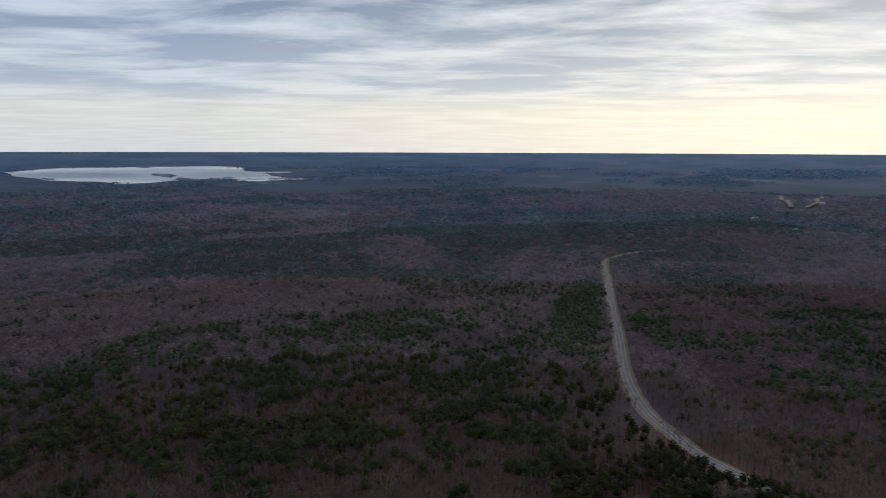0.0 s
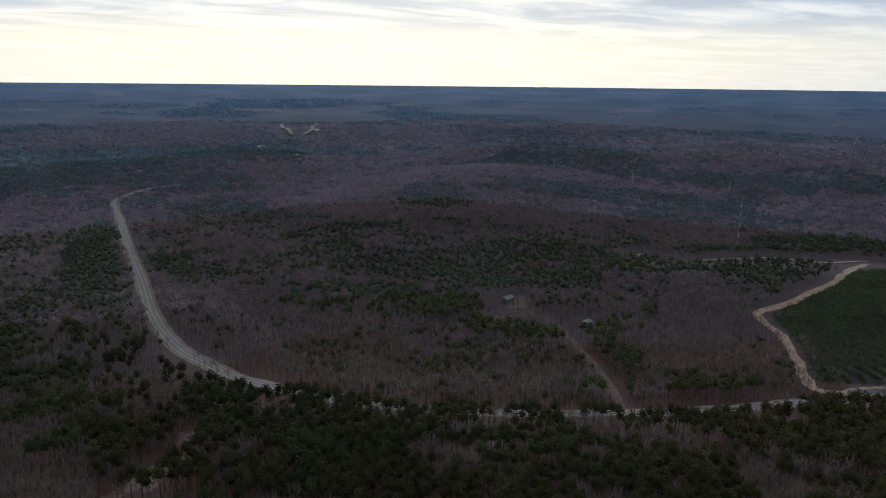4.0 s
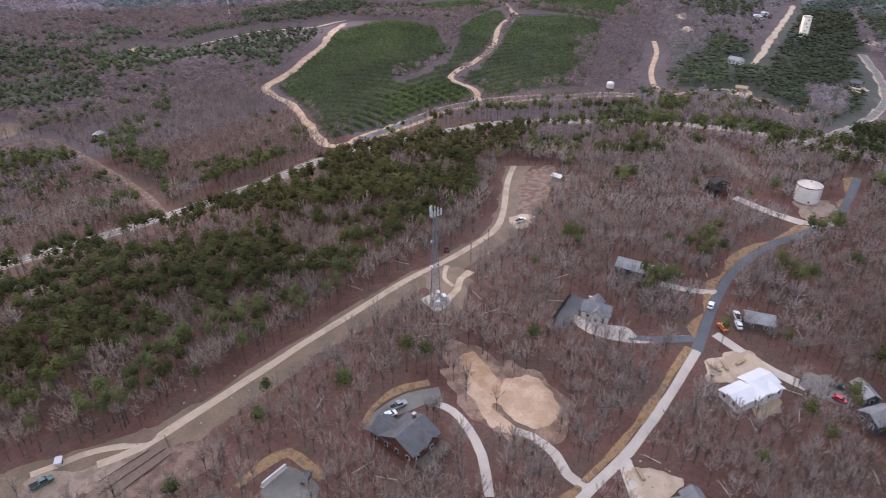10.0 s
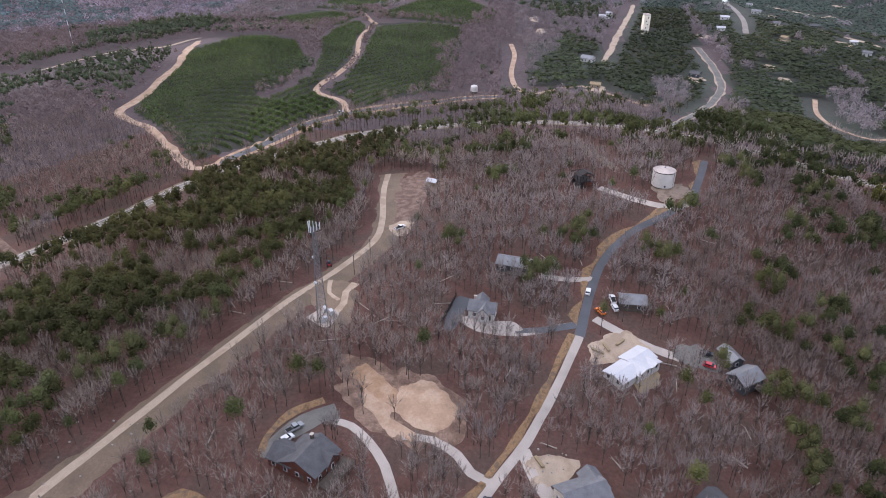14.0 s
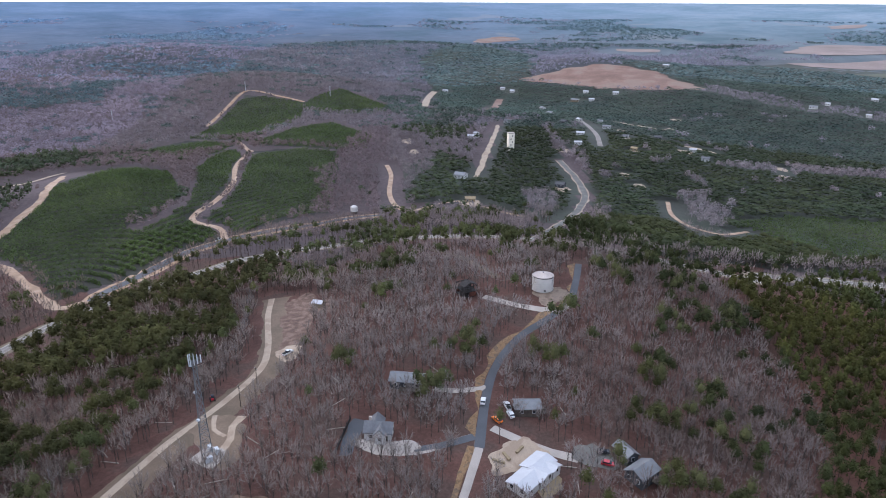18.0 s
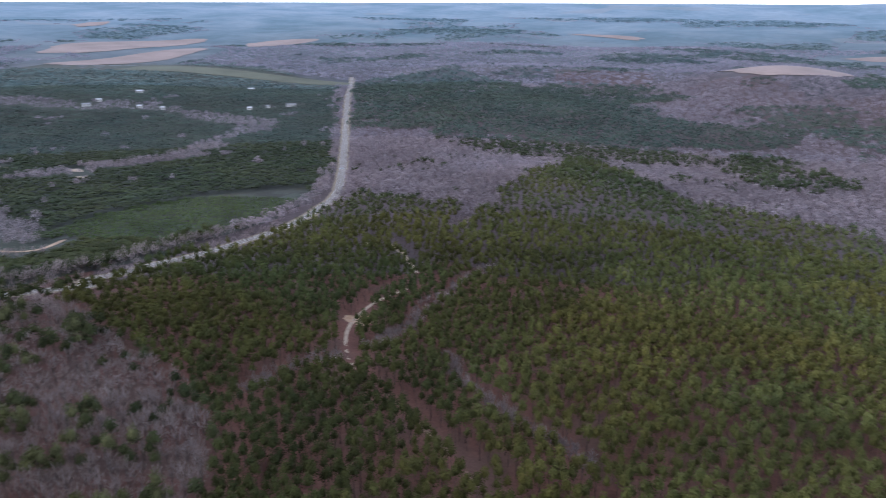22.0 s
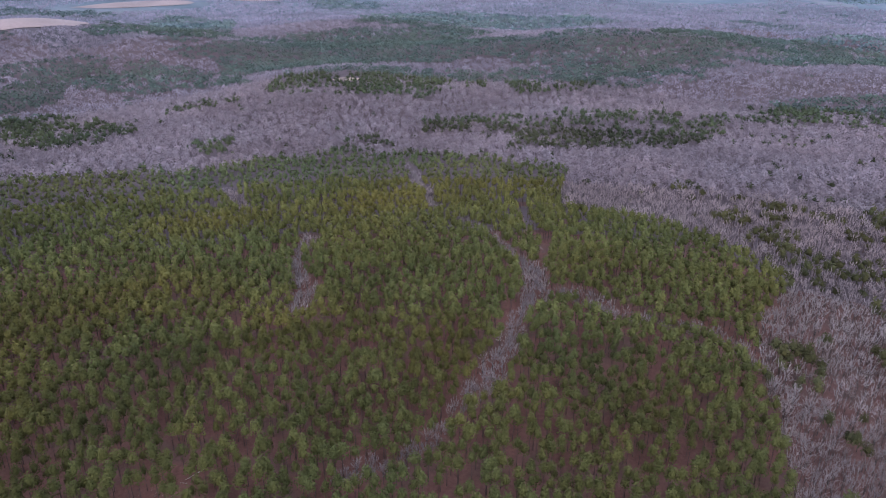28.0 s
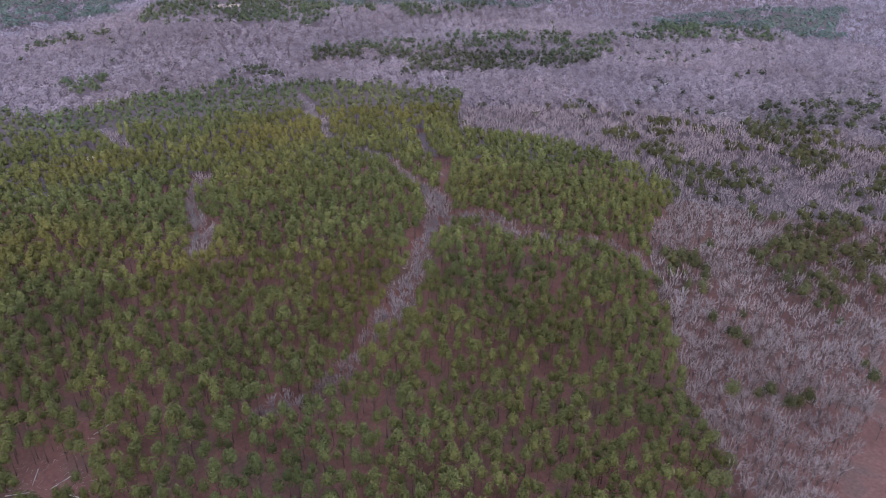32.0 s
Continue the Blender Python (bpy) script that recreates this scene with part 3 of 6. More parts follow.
def part(name, bm, mat, parent=None, label=""):
    me = bpy.data.meshes.new(name)
    bm.to_mesh(me)
    bm.free()
    if mat:
        me.materials.append(mat)
    ob = new(name, me)
    ob.parent = parent
    if label:
        ob["label"] = label
    return ob


def smooth_line(points, step):
    """Catmull-Rom curve through the points, in even steps."""
    p = np.array(points, float)
    p = np.vstack([2 * p[0] - p[1], p, 2 * p[-1] - p[-2]])
    out = []
    for i in range(1, len(p) - 2):
        n = max(2, int(np.hypot(*(p[i + 1] - p[i])) / step))
        t = np.linspace(0, 1, n, endpoint=False)[:, None]
        a, b, c, d = p[i - 1], p[i], p[i + 1], p[i + 2]
        out.append(0.5 * (2 * b + (c - a) * t + (2 * a - 5 * b + 4 * c - d) * t ** 2 + (3 * b - a - 3 * c + d) * t ** 3))
    return np.vstack(out + [p[-2:-1]])


def value_noise(x, y, scale, seed=0):
    """Smooth noise from 0 to 1 at a wavelength."""
    u, v = np.asarray(x) / scale + 71.3 * seed, np.asarray(y) / scale - 37.7 * seed
    i, j = np.floor(u), np.floor(v)
    a, b = u - i, v - j
    a, b = a * a * (3 - 2 * a), b * b * (3 - 2 * b)

    def h(p, q):
        s = np.sin(p * 127.1 + q * 311.7 + seed * 17.3) * 43758.5453
        return s - np.floor(s)
    return (h(i, j) * (1 - a) + h(i + 1, j) * a) * (1 - b) + (h(i, j + 1) * (1 - a) + h(i + 1, j + 1) * a) * b


def inside(x, y, poly):
    res = np.zeros(np.shape(x), bool)
    p = np.array(poly, float)
    q = np.roll(p, 1, axis=0)
    for (ax, ay), (bx, by) in zip(p, q):
        if ay == by:
            continue
        c = ((ay > y) != (by > y)) & (x < (bx - ax) * (y - ay) / (by - ay) + ax)
        res ^= c
    return res


# ---- the ground ----
def make_ground():
    rings = [0.0, 0.5, 8.0, 20.0]
    while rings[-1] < 4850:
        r = rings[-1]
        rings.append(r + (4.5 if r < 500 else 4.5 + (r - 500) * 0.03))
    rings = np.array(rings[1:])
    n = 340
    az = np.linspace(0, 2 * np.pi, n, endpoint=False)
    rr, aa = np.meshgrid(rings, az, indexing="ij")
    x, y = rr * np.sin(aa), rr * np.cos(aa)
    z = land(x, y) + 1.2 * (value_noise(x, y, 23.0, 1) - 0.5) * np.clip(1.5 - rr / 900, 0, 1)
    verts = np.stack([x, y, z], -1).reshape(-1, 3)
    m = len(rings)
    i, j = np.meshgrid(np.arange(m - 1), np.arange(n), indexing="ij")
    j2 = (j + 1) % n
    faces = np.stack([i * n + j, i * n + j2, (i + 1) * n + j2, (i + 1) * n + j], -1).reshape(-1, 4)
    faces = faces[:, ::-1]
    z_mid = float(z[0].mean())
    verts[:n] = (0, 0, z_mid)
    rf, af = rr[:-1].reshape(-1), np.degrees(aa[:-1].reshape(-1))
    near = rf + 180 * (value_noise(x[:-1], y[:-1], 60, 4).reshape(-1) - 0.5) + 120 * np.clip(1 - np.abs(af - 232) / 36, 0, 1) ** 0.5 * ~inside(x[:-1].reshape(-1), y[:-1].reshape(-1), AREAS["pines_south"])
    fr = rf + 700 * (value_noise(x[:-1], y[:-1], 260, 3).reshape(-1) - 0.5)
    # outwards: litter, greyer floor, then the ground tinted with distance haze
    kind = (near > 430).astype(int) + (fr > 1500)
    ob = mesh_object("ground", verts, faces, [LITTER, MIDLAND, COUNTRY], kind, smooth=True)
    tagged(ob, "rolling wooded hills covered in brown leaf litter", "ground", kind="structure")


def level(x, y):
    """Height of the ground sheet, small humps included."""
    r = np.hypot(x, y)
    return land(x, y) + 1.2 * (value_noise(x, y, 23.0, 1) - 0.5) * np.clip(1.5 - r / 900, 0, 1)


CLEAR = []  # (kind, data, margin): where no tree grows


def strip(name, line, width, mat, label, category="road", lift=0.25, clear=4.0, ragged=0.12, kind="structure", offset=0.0, patchy=0.0):
    """A road laid over the ground along a centre line."""
    c = smooth_line(line, 5.0)
    d = np.gradient(c, axis=0)
    d /= np.hypot(d[:, 0], d[:, 1])[:, None] + 1e-9
    nrm = np.stack([d[:, 1], -d[:, 0]], -1)
    cols = 5
    rows = []
    for k in range(cols):
        s = (k / (cols - 1) - 0.5) * width + offset
        e = 0.0
        if patchy:
            s = offset + np.sign(offset) * width * (k / (cols - 1) - 0.5) * np.clip((value_noise(c[:, 0], c[:, 1], patchy, 6) - 0.42) * 3.2, 0.02, 1.2)
            s = s - np.sign(offset) * width * 0.5 * (1 - np.clip((value_noise(c[:, 0], c[:, 1], patchy, 6) - 0.42) * 3.2, 0.02, 1.2))
        elif k in (0, cols - 1):
            e = ragged * width * (value_noise(c[:, 0], c[:, 1], 9.0, 5 + k) - 0.5)
        p = c + nrm * np.reshape(s + e, (-1, 1))
        far = np.clip(np.hypot(p[:, 0], p[:, 1]) / 1000, 0.3, 3)
        z = level(p[:, 0], p[:, 1]) + lift * far * 1.6 + np.clip((far - 0.4) * 0.9, 0, 0.6) - (0.12 if k in (0, cols - 1) else 0)
        rows.append(np.column_stack([p, z]))
    n = len(c)
    verts = np.stack(rows, 1).reshape(-1, 3)
    i, k = np.meshgrid(np.arange(n - 1), np.arange(cols - 1), indexing="ij")
    faces = np.stack([i * cols + k, i * cols + k + 1, (i + 1) * cols + k + 1, (i + 1) * cols + k], -1).reshape(-1, 4)
    ob = mesh_object(name, verts, faces[:, ::-1], [mat], smooth=True)
    nz = ob.data.polygons[0].normal.z
    if nz < 0:
        ob.data.flip_normals()
    CLEAR.append(("line", line, width / 2 + abs(offset) + clear))
    return tagged(ob, label, category, kind=kind)


def patch(name, poly, mat, label, category="clearing", lift=0.2, wobble=0.13, clear=1.5, kind="structure", rings=7):
    """A patch of bare ground, field or paving with a soft, uneven outline."""
    p = np.array(poly, float)
    c = p.mean(0)
    edge = smooth_line([tuple(q) for q in p] + [tuple(p[0])], max(0.8, np.ptp(p[:, 0]) / 50))[:-1]
    rad = edge - c
    rad *= (1 + wobble * (value_noise(edge[:, 0], edge[:, 1], max(3, np.ptp(p[:, 0]) / 9), 9) - 0.5) * 2)[:, None]
    ln = np.hypot(rad[:, 0], rad[:, 1])
    rad *= (1 + np.minimum(0.12, min(1.0, 4 * wobble) / ln * max(1, np.ptp(p[:, 0]) / 60)) * (value_noise(edge[:, 0], edge[:, 1], max(1.2, np.ptp(p[:, 0]) / 20), 19) - 0.5) * 2)[:, None]
    n = len(rad)
    verts = [[*c, 0]]
    for k in range(1, rings + 1):
        q = c + rad * (k / rings)
        verts += [[a, b, 0] for a, b in q]
    v = np.array(verts)
    far = np.clip(np.hypot(v[:, 0], v[:, 1]) / 700, 0.4, 5)
    v[:, 2] = level(v[:, 0], v[:, 1]) + np.minimum(lift * far * 1.6, 1.0 + 0.3 * lift)
    v[-n:, 2] -= np.minimum(0.25 * lift * far[-n:], 0.3)
    tris = []
    for j in range(n):
        j2 = (j + 1) % n
        tris.append((0, 1 + j, 1 + j2))
        for k in range(rings - 1):
            a, b = 1 + k * n, 1 + (k + 1) * n
            tris += [(a + j, b + j, b + j2), (a + j, b + j2, a + j2)]
    ob = mesh_object(name, v, np.array(tris), [mat], smooth=True)
    if ob.data.polygons[0].normal.z < 0:
        ob.data.flip_normals()
    CLEAR.append(("area", [tuple(q) for q in edge], clear))
    return tagged(ob, label, category, kind=kind)


def field(name, poly, mat, label, cell=5.0, reach=1e5):
    """A field of any outline, laid over the ground in small cells."""
    p = np.array(poly, float)
    gx, gy = np.arange(p[:, 0].min(), p[:, 0].max() + cell, cell), np.arange(p[:, 1].min(), p[:, 1].max() + cell, cell)
    x, y = np.meshgrid(gx, gy, indexing="ij")
    z = level(x, y) + 0.12
    i, j = np.meshgrid(np.arange(len(gx) - 1), np.arange(len(gy) - 1), indexing="ij")
    keep = inside(x[:-1, :-1] + cell / 2, y[:-1, :-1] + cell / 2, poly) & (np.hypot(x[:-1, :-1], y[:-1, :-1]) < reach)
    i, j, n = i[keep], j[keep], len(gy)
    faces = np.stack([i * n + j, (i + 1) * n + j, (i + 1) * n + j + 1, i * n + j + 1], -1)
    used, faces = np.unique(faces, return_inverse=True)
    ob = mesh_object(name, np.stack([x, y, z], -1).reshape(-1, 3)[used], faces.reshape(-1, 4), [mat], smooth=True)
    return tagged(ob, label, "field", kind="structure")


def oval(x, y, a, b, turn=0, n=14):
    """Outline of an uneven oval."""
    t, k = np.linspace(0, 2 * np.pi, n, endpoint=False), radians(turn)
    w = 1 + 0.12 * np.sin(3 * t + x) + 0.08 * np.sin(5 * t + y)
    u, v = a * np.cos(t) * w, b * np.sin(t) * w
    return [(x + p * math.cos(k) - q * math.sin(k), y + p * math.sin(k) + q * math.cos(k)) for p, q in zip(u, v)]


make_ground()

# ---- roads ----
L = LINES
CLEAR += [("line", [(240, 203), (258, 196), (278, 186), (298, 177), (312, 171)], 13), ("line", [(395, 110), (428, 78), (440, 40)], 13), ("line", [(80, 440), (92, 370), (112, 325)], 8), ("line", [(340, -200), (342, -262), (349, -325), (359, -383), (375, -428), (396, -470)], 5)]
strip("verge", L["highway"], 13, VERGE, "tan mown verge along the highway", "verge", 0.16, 0)
strip("highway", L["highway"], 7.4, ROAD_GREY, "worn pale grey two-lane highway through woods", "highway", 0.3, 2.2)
for off in (-3.2, 0.0, 3.2):
    strip("lane_line", L["highway"], 0.3, LINE_PAINT, "worn white line along the highway", "road marking", 0.42, 0, ragged=0.0, offset=off)
strip("valley_verge", L["valley_road"], 14, DIRT, "orange dirt shoulder of a new road", "verge", 0.12, 2)
strip("valley_road", L["valley_road"], 6.5, ROAD_BLUE, "new dark asphalt road below the plantation", "road", 0.3, 3)
strip("cut_road", L["cut_road"], 7, PALE_DIRT, "wide orange dirt road cut up a hillside", "dirt road", 0.3, 1.5, ragged=0.5)
strip("hill_lane", L["hill_lane"], 6, GRAVEL, "pale gravel lane over a hilltop", "gravel road", 0.3, 4)
strip("planting_track", L["planting_track"], 4.8, PALE_DIRT, "orange dirt track between young pines", "dirt track", 0.3, 2)
strip("hilltop_track", L["hilltop_track"], 6, DIRT, "pale dirt track up a planted hill", "dirt track", 0.3, 4)
strip("gravel_verge", L["gravel_road"], 17, BROWN, "dry brown grass beside a gravel road", "verge", 0.12, -6, ragged=0.5, offset=2.8)
CLEAR.append(("line", [(x - 2.2, y - 4.2) for x, y in L["gravel_road"]], 8.0))
strip("gravel_road", L["gravel_road"], 3.4, GRAVEL, "pale gravel road along a ridge", "gravel road", 0.3, 4.2)
strip("road_bank", L["concrete_road"], 3.0, BANK, "straw-brown cut bank along a concrete road", "verge", 0.2, 0, ragged=1.0, offset=-2.6)
strip("concrete_road", L["concrete_road"], 2.9, CONCRETE, "pale concrete road through bare woods", "road", 0.3, 3.5)
strip("asphalt_bank", L["asphalt_road"], 3.4, BANK, "orange dirt bank beside an asphalt road", "verge", 0.2, 0, offset=-3.5, patchy=9.0)
strip("asphalt_road", L["asphalt_road"], 3.5, ROAD_BLUE, "blue-grey asphalt road climbing the ridge", "road", 0.3, 3.5)
for key, w, mat, lab in [("drive_near", 2.7, CONCRETE, "curved concrete driveway to a house"), ("drive_mid", 3.1, CONCRETE, "winding concrete driveway"),
                         ("drive_a", 3.4, CONCRETE, "concrete driveway to a wooded house"), ("drive_b", 3, CONCRETE, "short pale driveway"),
                         ("drive_white", 4, CONCRETE, "concrete driveway to white house"), ("drive_se", 4, CONCRETE, "concrete driveway beside bare woods"),
                         ("tank_drive", 4, CONCRETE, "concrete apron road below the water tank")]:
    strip("driveway", L[key], w, mat, lab, "driveway", 0.3, 3)
strip("far_shoulder", L["far_road"], 7.5, PALE_CLAY, "sandy shoulder of a road between pines", "verge", 0.12, 2, ragged=0.35)
strip("far_road", L["far_road"], 5.0, COURT, "pale road winding up to far houses", "road", 0.3, 5)
strip("far_road", L["far_road_b"], 6, ROAD_GREY, "grey road between far houses", "road", 0.3, 5)
strip("far_dirt_road", L["far_dirt"], 6, GRAVEL, "wide pale dirt road through pines", "dirt road", 0.4, 4, ragged=0.5)
strip("far_lane", L["far_lane"], 4.5, PALE_DIRT, "pale dirt lane below far pines", "dirt road", 0.4, 4)
strip("sand_lane", L["sand_lane"], 3.6, PALE_DIRT, "sandy lane through pines", "dirt road", 0.4, 4)
strip("ridge_road", L["ridge_dirt"], 14, RED_DIRT, "red dirt road on a far ridge", "dirt road", 0.5, 6)
strip("ridge_road", L["ridge_dirt_b"], 12, GRAVEL, "pale dirt road on a far ridge", "dirt road", 0.5, 6)
strip("sand_track", L["sand_track"], 3.2, GRAVEL, "sandy forest track among pines", "dirt track", 0.3, 3)
strip("pine_track", L["pine_lane"], 3, GRAVEL, "sandy forest track among pines", "dirt track", 0.3, 2)
strip("pine_track", L["pine_track"], 3, RED_DIRT, "red dirt track among pines", "dirt track", 0.3, 3)
strip("skid_trail", L["skid_trail"], 4.2, CLAY, "red-brown cleared trail through bare woods", "trail", 0.2, 1.5)
strip("woods_lane", L["mid_lane"], 4, BROWN, "faint lane through bare woods", "trail", 0.2, 2)


def open_side(line, depth):
    """Cut the trees on the camera's side of the line, so that it shows in the camera's view."""
    p = np.array(line, float)
    q = p * (1 - depth / 2 / np.hypot(p[:, 0], p[:, 1]))[:, None]
    CLEAR.append(("line", [tuple(v) for v in q], depth / 2 + 1))


for key in ("far_road", "far_road_b", "far_dirt", "far_lane", "sand_lane", "ridge_dirt", "ridge_dirt_b", "hill_lane"):
    open_side(L[key], 22)
open_side(L["skid_trail"], 9)
open_side(L["hill_lane"], 60)
open_side([(120, 355), (147, 295), (187, 255), (222, 231), (257, 210)], 15)

# ---- bare ground, fields and water ----
patch("lot_edge", [(171, 52), (176, 44), (172, 31), (169, 19), (158, 8), (147, 9), (141, 17), (141, 26), (142, 30), (151, 41)], LOT_CLAY, "churned tan clay and litter round a graded lot", clear=0.0, wobble=0.15, lift=0.1)
CLEAR.pop()
patch("graded_lot", [(169, 47), (172, 42), (169, 36), (162, 30), (155, 27), (151, 30), (156, 36), (164, 42)], DIRT, "graded orange dirt building lot on a wooded slope", clear=1.0, wobble=0.16)
patch("graded_lot", [(164, 28), (167, 21), (163, 14), (157, 11), (151, 12), (147, 18), (149, 24), (155, 29)], PALE_DIRT, "pale levelled dirt of a building lot", clear=1.0, wobble=0.1, lift=0.3)
patch("graded_lot", [(163, 40), (156, 33), (149, 28), (146, 22), (143, 22), (145, 29), (155, 38)], PALE_DIRT, "pale streak of spread dirt below a lot", clear=0.0, wobble=0.22, lift=0.26)
patch("tower_clearing", oval(206, 59, 17, 8, 20), GRASS, "dry grassy clearing round the lattice tower", clear=1)
strip("tower_track", [(196, 57), (204, 55), (212, 56), (219, 54)], 3.5, GRAVEL, "pale dirt track beside the tower", "dirt track", 0.4, 1)
strip("tower_track", [(206, 57), (211, 62), (221, 64)], 2.2, GRAVEL, "pale dirt track joining the gravel road", "dirt track", 0.4, 1)
patch("tower_pad", [(194, 66), (200, 61), (197, 55), (189, 58)], CONCRETE, "pale stone pad under the tower", "pad", 0.45, 0.03)
COURT_LINE = [(131, 59), (137, 58.5), (143, 55), (148, 50), (151, 45)]
strip("house_court", COURT_LINE, 7, COURT, "grey crushed-stone parking court", "court", 0.35, 2, ragged=0.3)
strip("cut_bank", [(133, 62), (139, 62), (145.5, 59.5), (151, 55.5), (155, 50)], 2.3, BANK, "raw orange cut bank above a parking court", "bank", 0.5, 1, ragged=1.0)
strip("dig_bank", [(103, 84), (109, 82), (113, 80), (117, 77), (115, 71), (112, 65)], 2.3, BANK, "raw orange earth bank round a dug-out lot", "bank", 0.5, 1, ragged=1.0)
patch("dig_floor", [(104, 78), (112, 76), (112, 70), (109, 64), (100, 66), (98, 74)], COURT, "grey levelled floor of a dug-out lot", "court", 0.35, 0.05)
ROADSIDE = [(74, 152), (83, 148), (93, 139), (103, 128), (113, 116), (108, 111), (97, 116), (88, 127), (76, 142)]
patch("roadside_yard", ROADSIDE, BROWN, "brown trampled ground beside the gravel road", clear=2, lift=0.06)
patch("pull_off", [(87.2, 135.3), (90.1, 134.6), (93.4, 130.5), (95.0, 124.4), (101.4, 119.9), (105.6, 114.9), (105.7, 112.7), (96.5, 114.2), (91.2, 116.6), (86.6, 120.0), (81.2, 126.1)], YARD, "trampled tan dirt pull-off beside the gravel road", clear=1, lift=0.12)
strip("side_track", [(90.1, 135.8), (94.9, 131.9), (99.6, 128.4), (103.9, 123.0), (107.2, 116.1), (109.2, 112.8)], 2.4, GRAVEL, "pale wheel track round a pull-off", "dirt track", 0.34, 1)
patch("dirt_pad", [(112.7, 118.5), (111.8, 113.8), (108.2, 114.4), (106.7, 120.5)], BED, "bare tan dirt pad above the road", "pad", 0.5, 0.02, clear=1)
patch("garden_terrace", [(90.5, 117.7), (95.6, 116.2), (101.4, 113.9), (110.5, 110.8), (106.6, 105.5), (99.3, 107.8), (92.8, 110.1), (89.6, 111.5), (87.1, 117.1)], BED, "bare tilled garden terraces edged with timber", "terrace", 0.3, 0.02, clear=1.5)
patch("mown_slope", [(106.6, 105.5), (99.3, 107.8), (92.8, 110.1), (89.1, 109.9), (92.3, 100.5), (102.4, 95.5), (110.1, 92.8), (112.9, 100.2), (110.8, 106.9)], CLAY, "brown mown slope below garden terraces", "clearing", 0.16, 0.15, clear=0)
patch("slope_clearing", [(321, 52), (342, 48), (326, 32), (315, 25), (307, 37), (280, 37), (271, 45), (280, 51)], CLAY, "orange-brown cleared slope below the ridge", clear=0, wobble=0.35, lift=0.12)
patch("trailer_pad", oval(268, 44, 8, 5, 0), GRAVEL, "pale gravel patch beside the road")
patch("tank_yard", oval(301, -75, 9.5, 8.5), YARD, "pale brown trampled yard round the water tank", "court", 0.3)
patch("parking_court", oval(194, -67, 8, 5.5, 60), COURT, "grey parking court of two houses", "court", 0.35)
patch("white_house_yard", oval(193, -41, 12, 7, -60), GRAVEL, "churned pale dirt yard of a new house", "yard", 0.25)
patch("white_house_bank", oval(180, -48, 6, 4, -30), RAW_WOOD, "yellow straw-covered bank", "bank", 0.3)
patch("turnaround", [(194, 18.5), (204, 17.5), (214.5, 14.5), (213, 10.5), (207, 11.5), (202, 13), (195, 14.5)], ROAD_BLUE, "dark asphalt turnaround", "court", 0.3)
patch("house_apron", [(202.6, 12.9), (198.5, 9.5), (196.3, 4), (195.5, 0.1), (196.3, -8.3), (199, -7.5), (200.9, -5), (200.5, -0.4), (200, 3.5), (202, 8)], CONCRETE, "wide pale concrete apron before a house", "driveway", 0.4, 0.02, clear=3)
patch("new_house_yard", oval(140, -17, 8, 5, -60), GRAVEL, "pale churned yard of a new house", "yard", 0.25)
patch("new_house_yard", oval(128, -34, 6, 4, -60), DIRT, "orange dirt yard beside a new house", "yard", 0.25)
strip("driveway_apron", [(203, -27), (198, -15), (196, -6)], 3.4, ROAD_BLUE, "dark asphalt apron of a driveway", "apron", 0.4, 0)
def shallow(poly, k):
    """The outline narrowed along the bearing from the camera, to fit its view."""
    p = np.array(poly, float)
    c = p.mean(0)
    u = c / np.hypot(*c)
    d = p - c
    return [tuple(q) for q in c + d - np.outer(d @ u, u) * (1 - k)]


patch("far_clearcut", [(1491, -284), (1522, -359), (1531, -463), (1462, -544), (1303, -580), (1256, -582), (1293, -506), (1338, -430), (1409, -356)], RED_DIRT, "red-brown clear-cut hill beyond the pines", "field", 0.8, 0.12)
patch("far_clearcut", oval(2670, -410, 140, 70, -30), RED_DIRT, "red-brown clear-cut patch far off", "field", 1.2)
for poly in ([(1814, -1029), (1819, -1220), (1883, -1557), (1797, -1552), (1690, -1289), (1736, -1089)], [(1989, -1121), (2204, -1388), (2153, -1809), (2057, -1742), (1942, -1304)],
             [(1906, -1820), (1874, -1927), (1768, -2025), (1730, -1967), (1747, -1714)], [(2276, -733), (2205, -838), (2134, -810), (2218, -729)],
             [(-682, -2476), (-810, -2517), (-1005, -2511), (-971, -2329), (-763, -2364)], [(101, -2328), (-8, -2391), (-212, -2390), (-205, -2310), (-25, -2274)],
             [(-1415, -2742), (-1732, -2778), (-1628, -2607), (-1370, -2612)], oval(900, -2700, 170, 40, -20), oval(2900, -1900, 170, 50, -50)):
    patch("pale_field", poly, PALE_FIELD, "pale bare farm field", "field", 1.2, 0.04, clear=30)
    open_side(poly, 130)
patch("meadow", [(1589, -1064), (1575, -1201), (1341, -1237), (1028, -1280), (1024, -1236), (1261, -1163)], GREEN_FIELD, "long green-brown meadow", "field", 1.0, 0.05, clear=20)
open_side([(1575, -1201), (1341, -1237), (1028, -1280)], 60)
patch("red_field", [(-203, -2520), (-385, -2555), (-608, -2491), (-437, -2399)], PALE_FIELD, "pale brown tilled field far off", "field", 1.2, 0.05, clear=30)
patch("bare_hill", [(338, -1640), (260, -1560), (200, -1600), (60, -1560), (44, -1423), (121, -1371), (214, -1423)], PALE_FIELD, "pale bare hill in the woods", "field", 0.8, 0.06, clear=25)
open_side([(260, -1430), (121, -1371), (44, -1423)], 30)
patch("cabin_yard", oval(340, 404, 16, 8, 40), BROWN, "brown trampled yard round two cabins", "yard", 0.25)
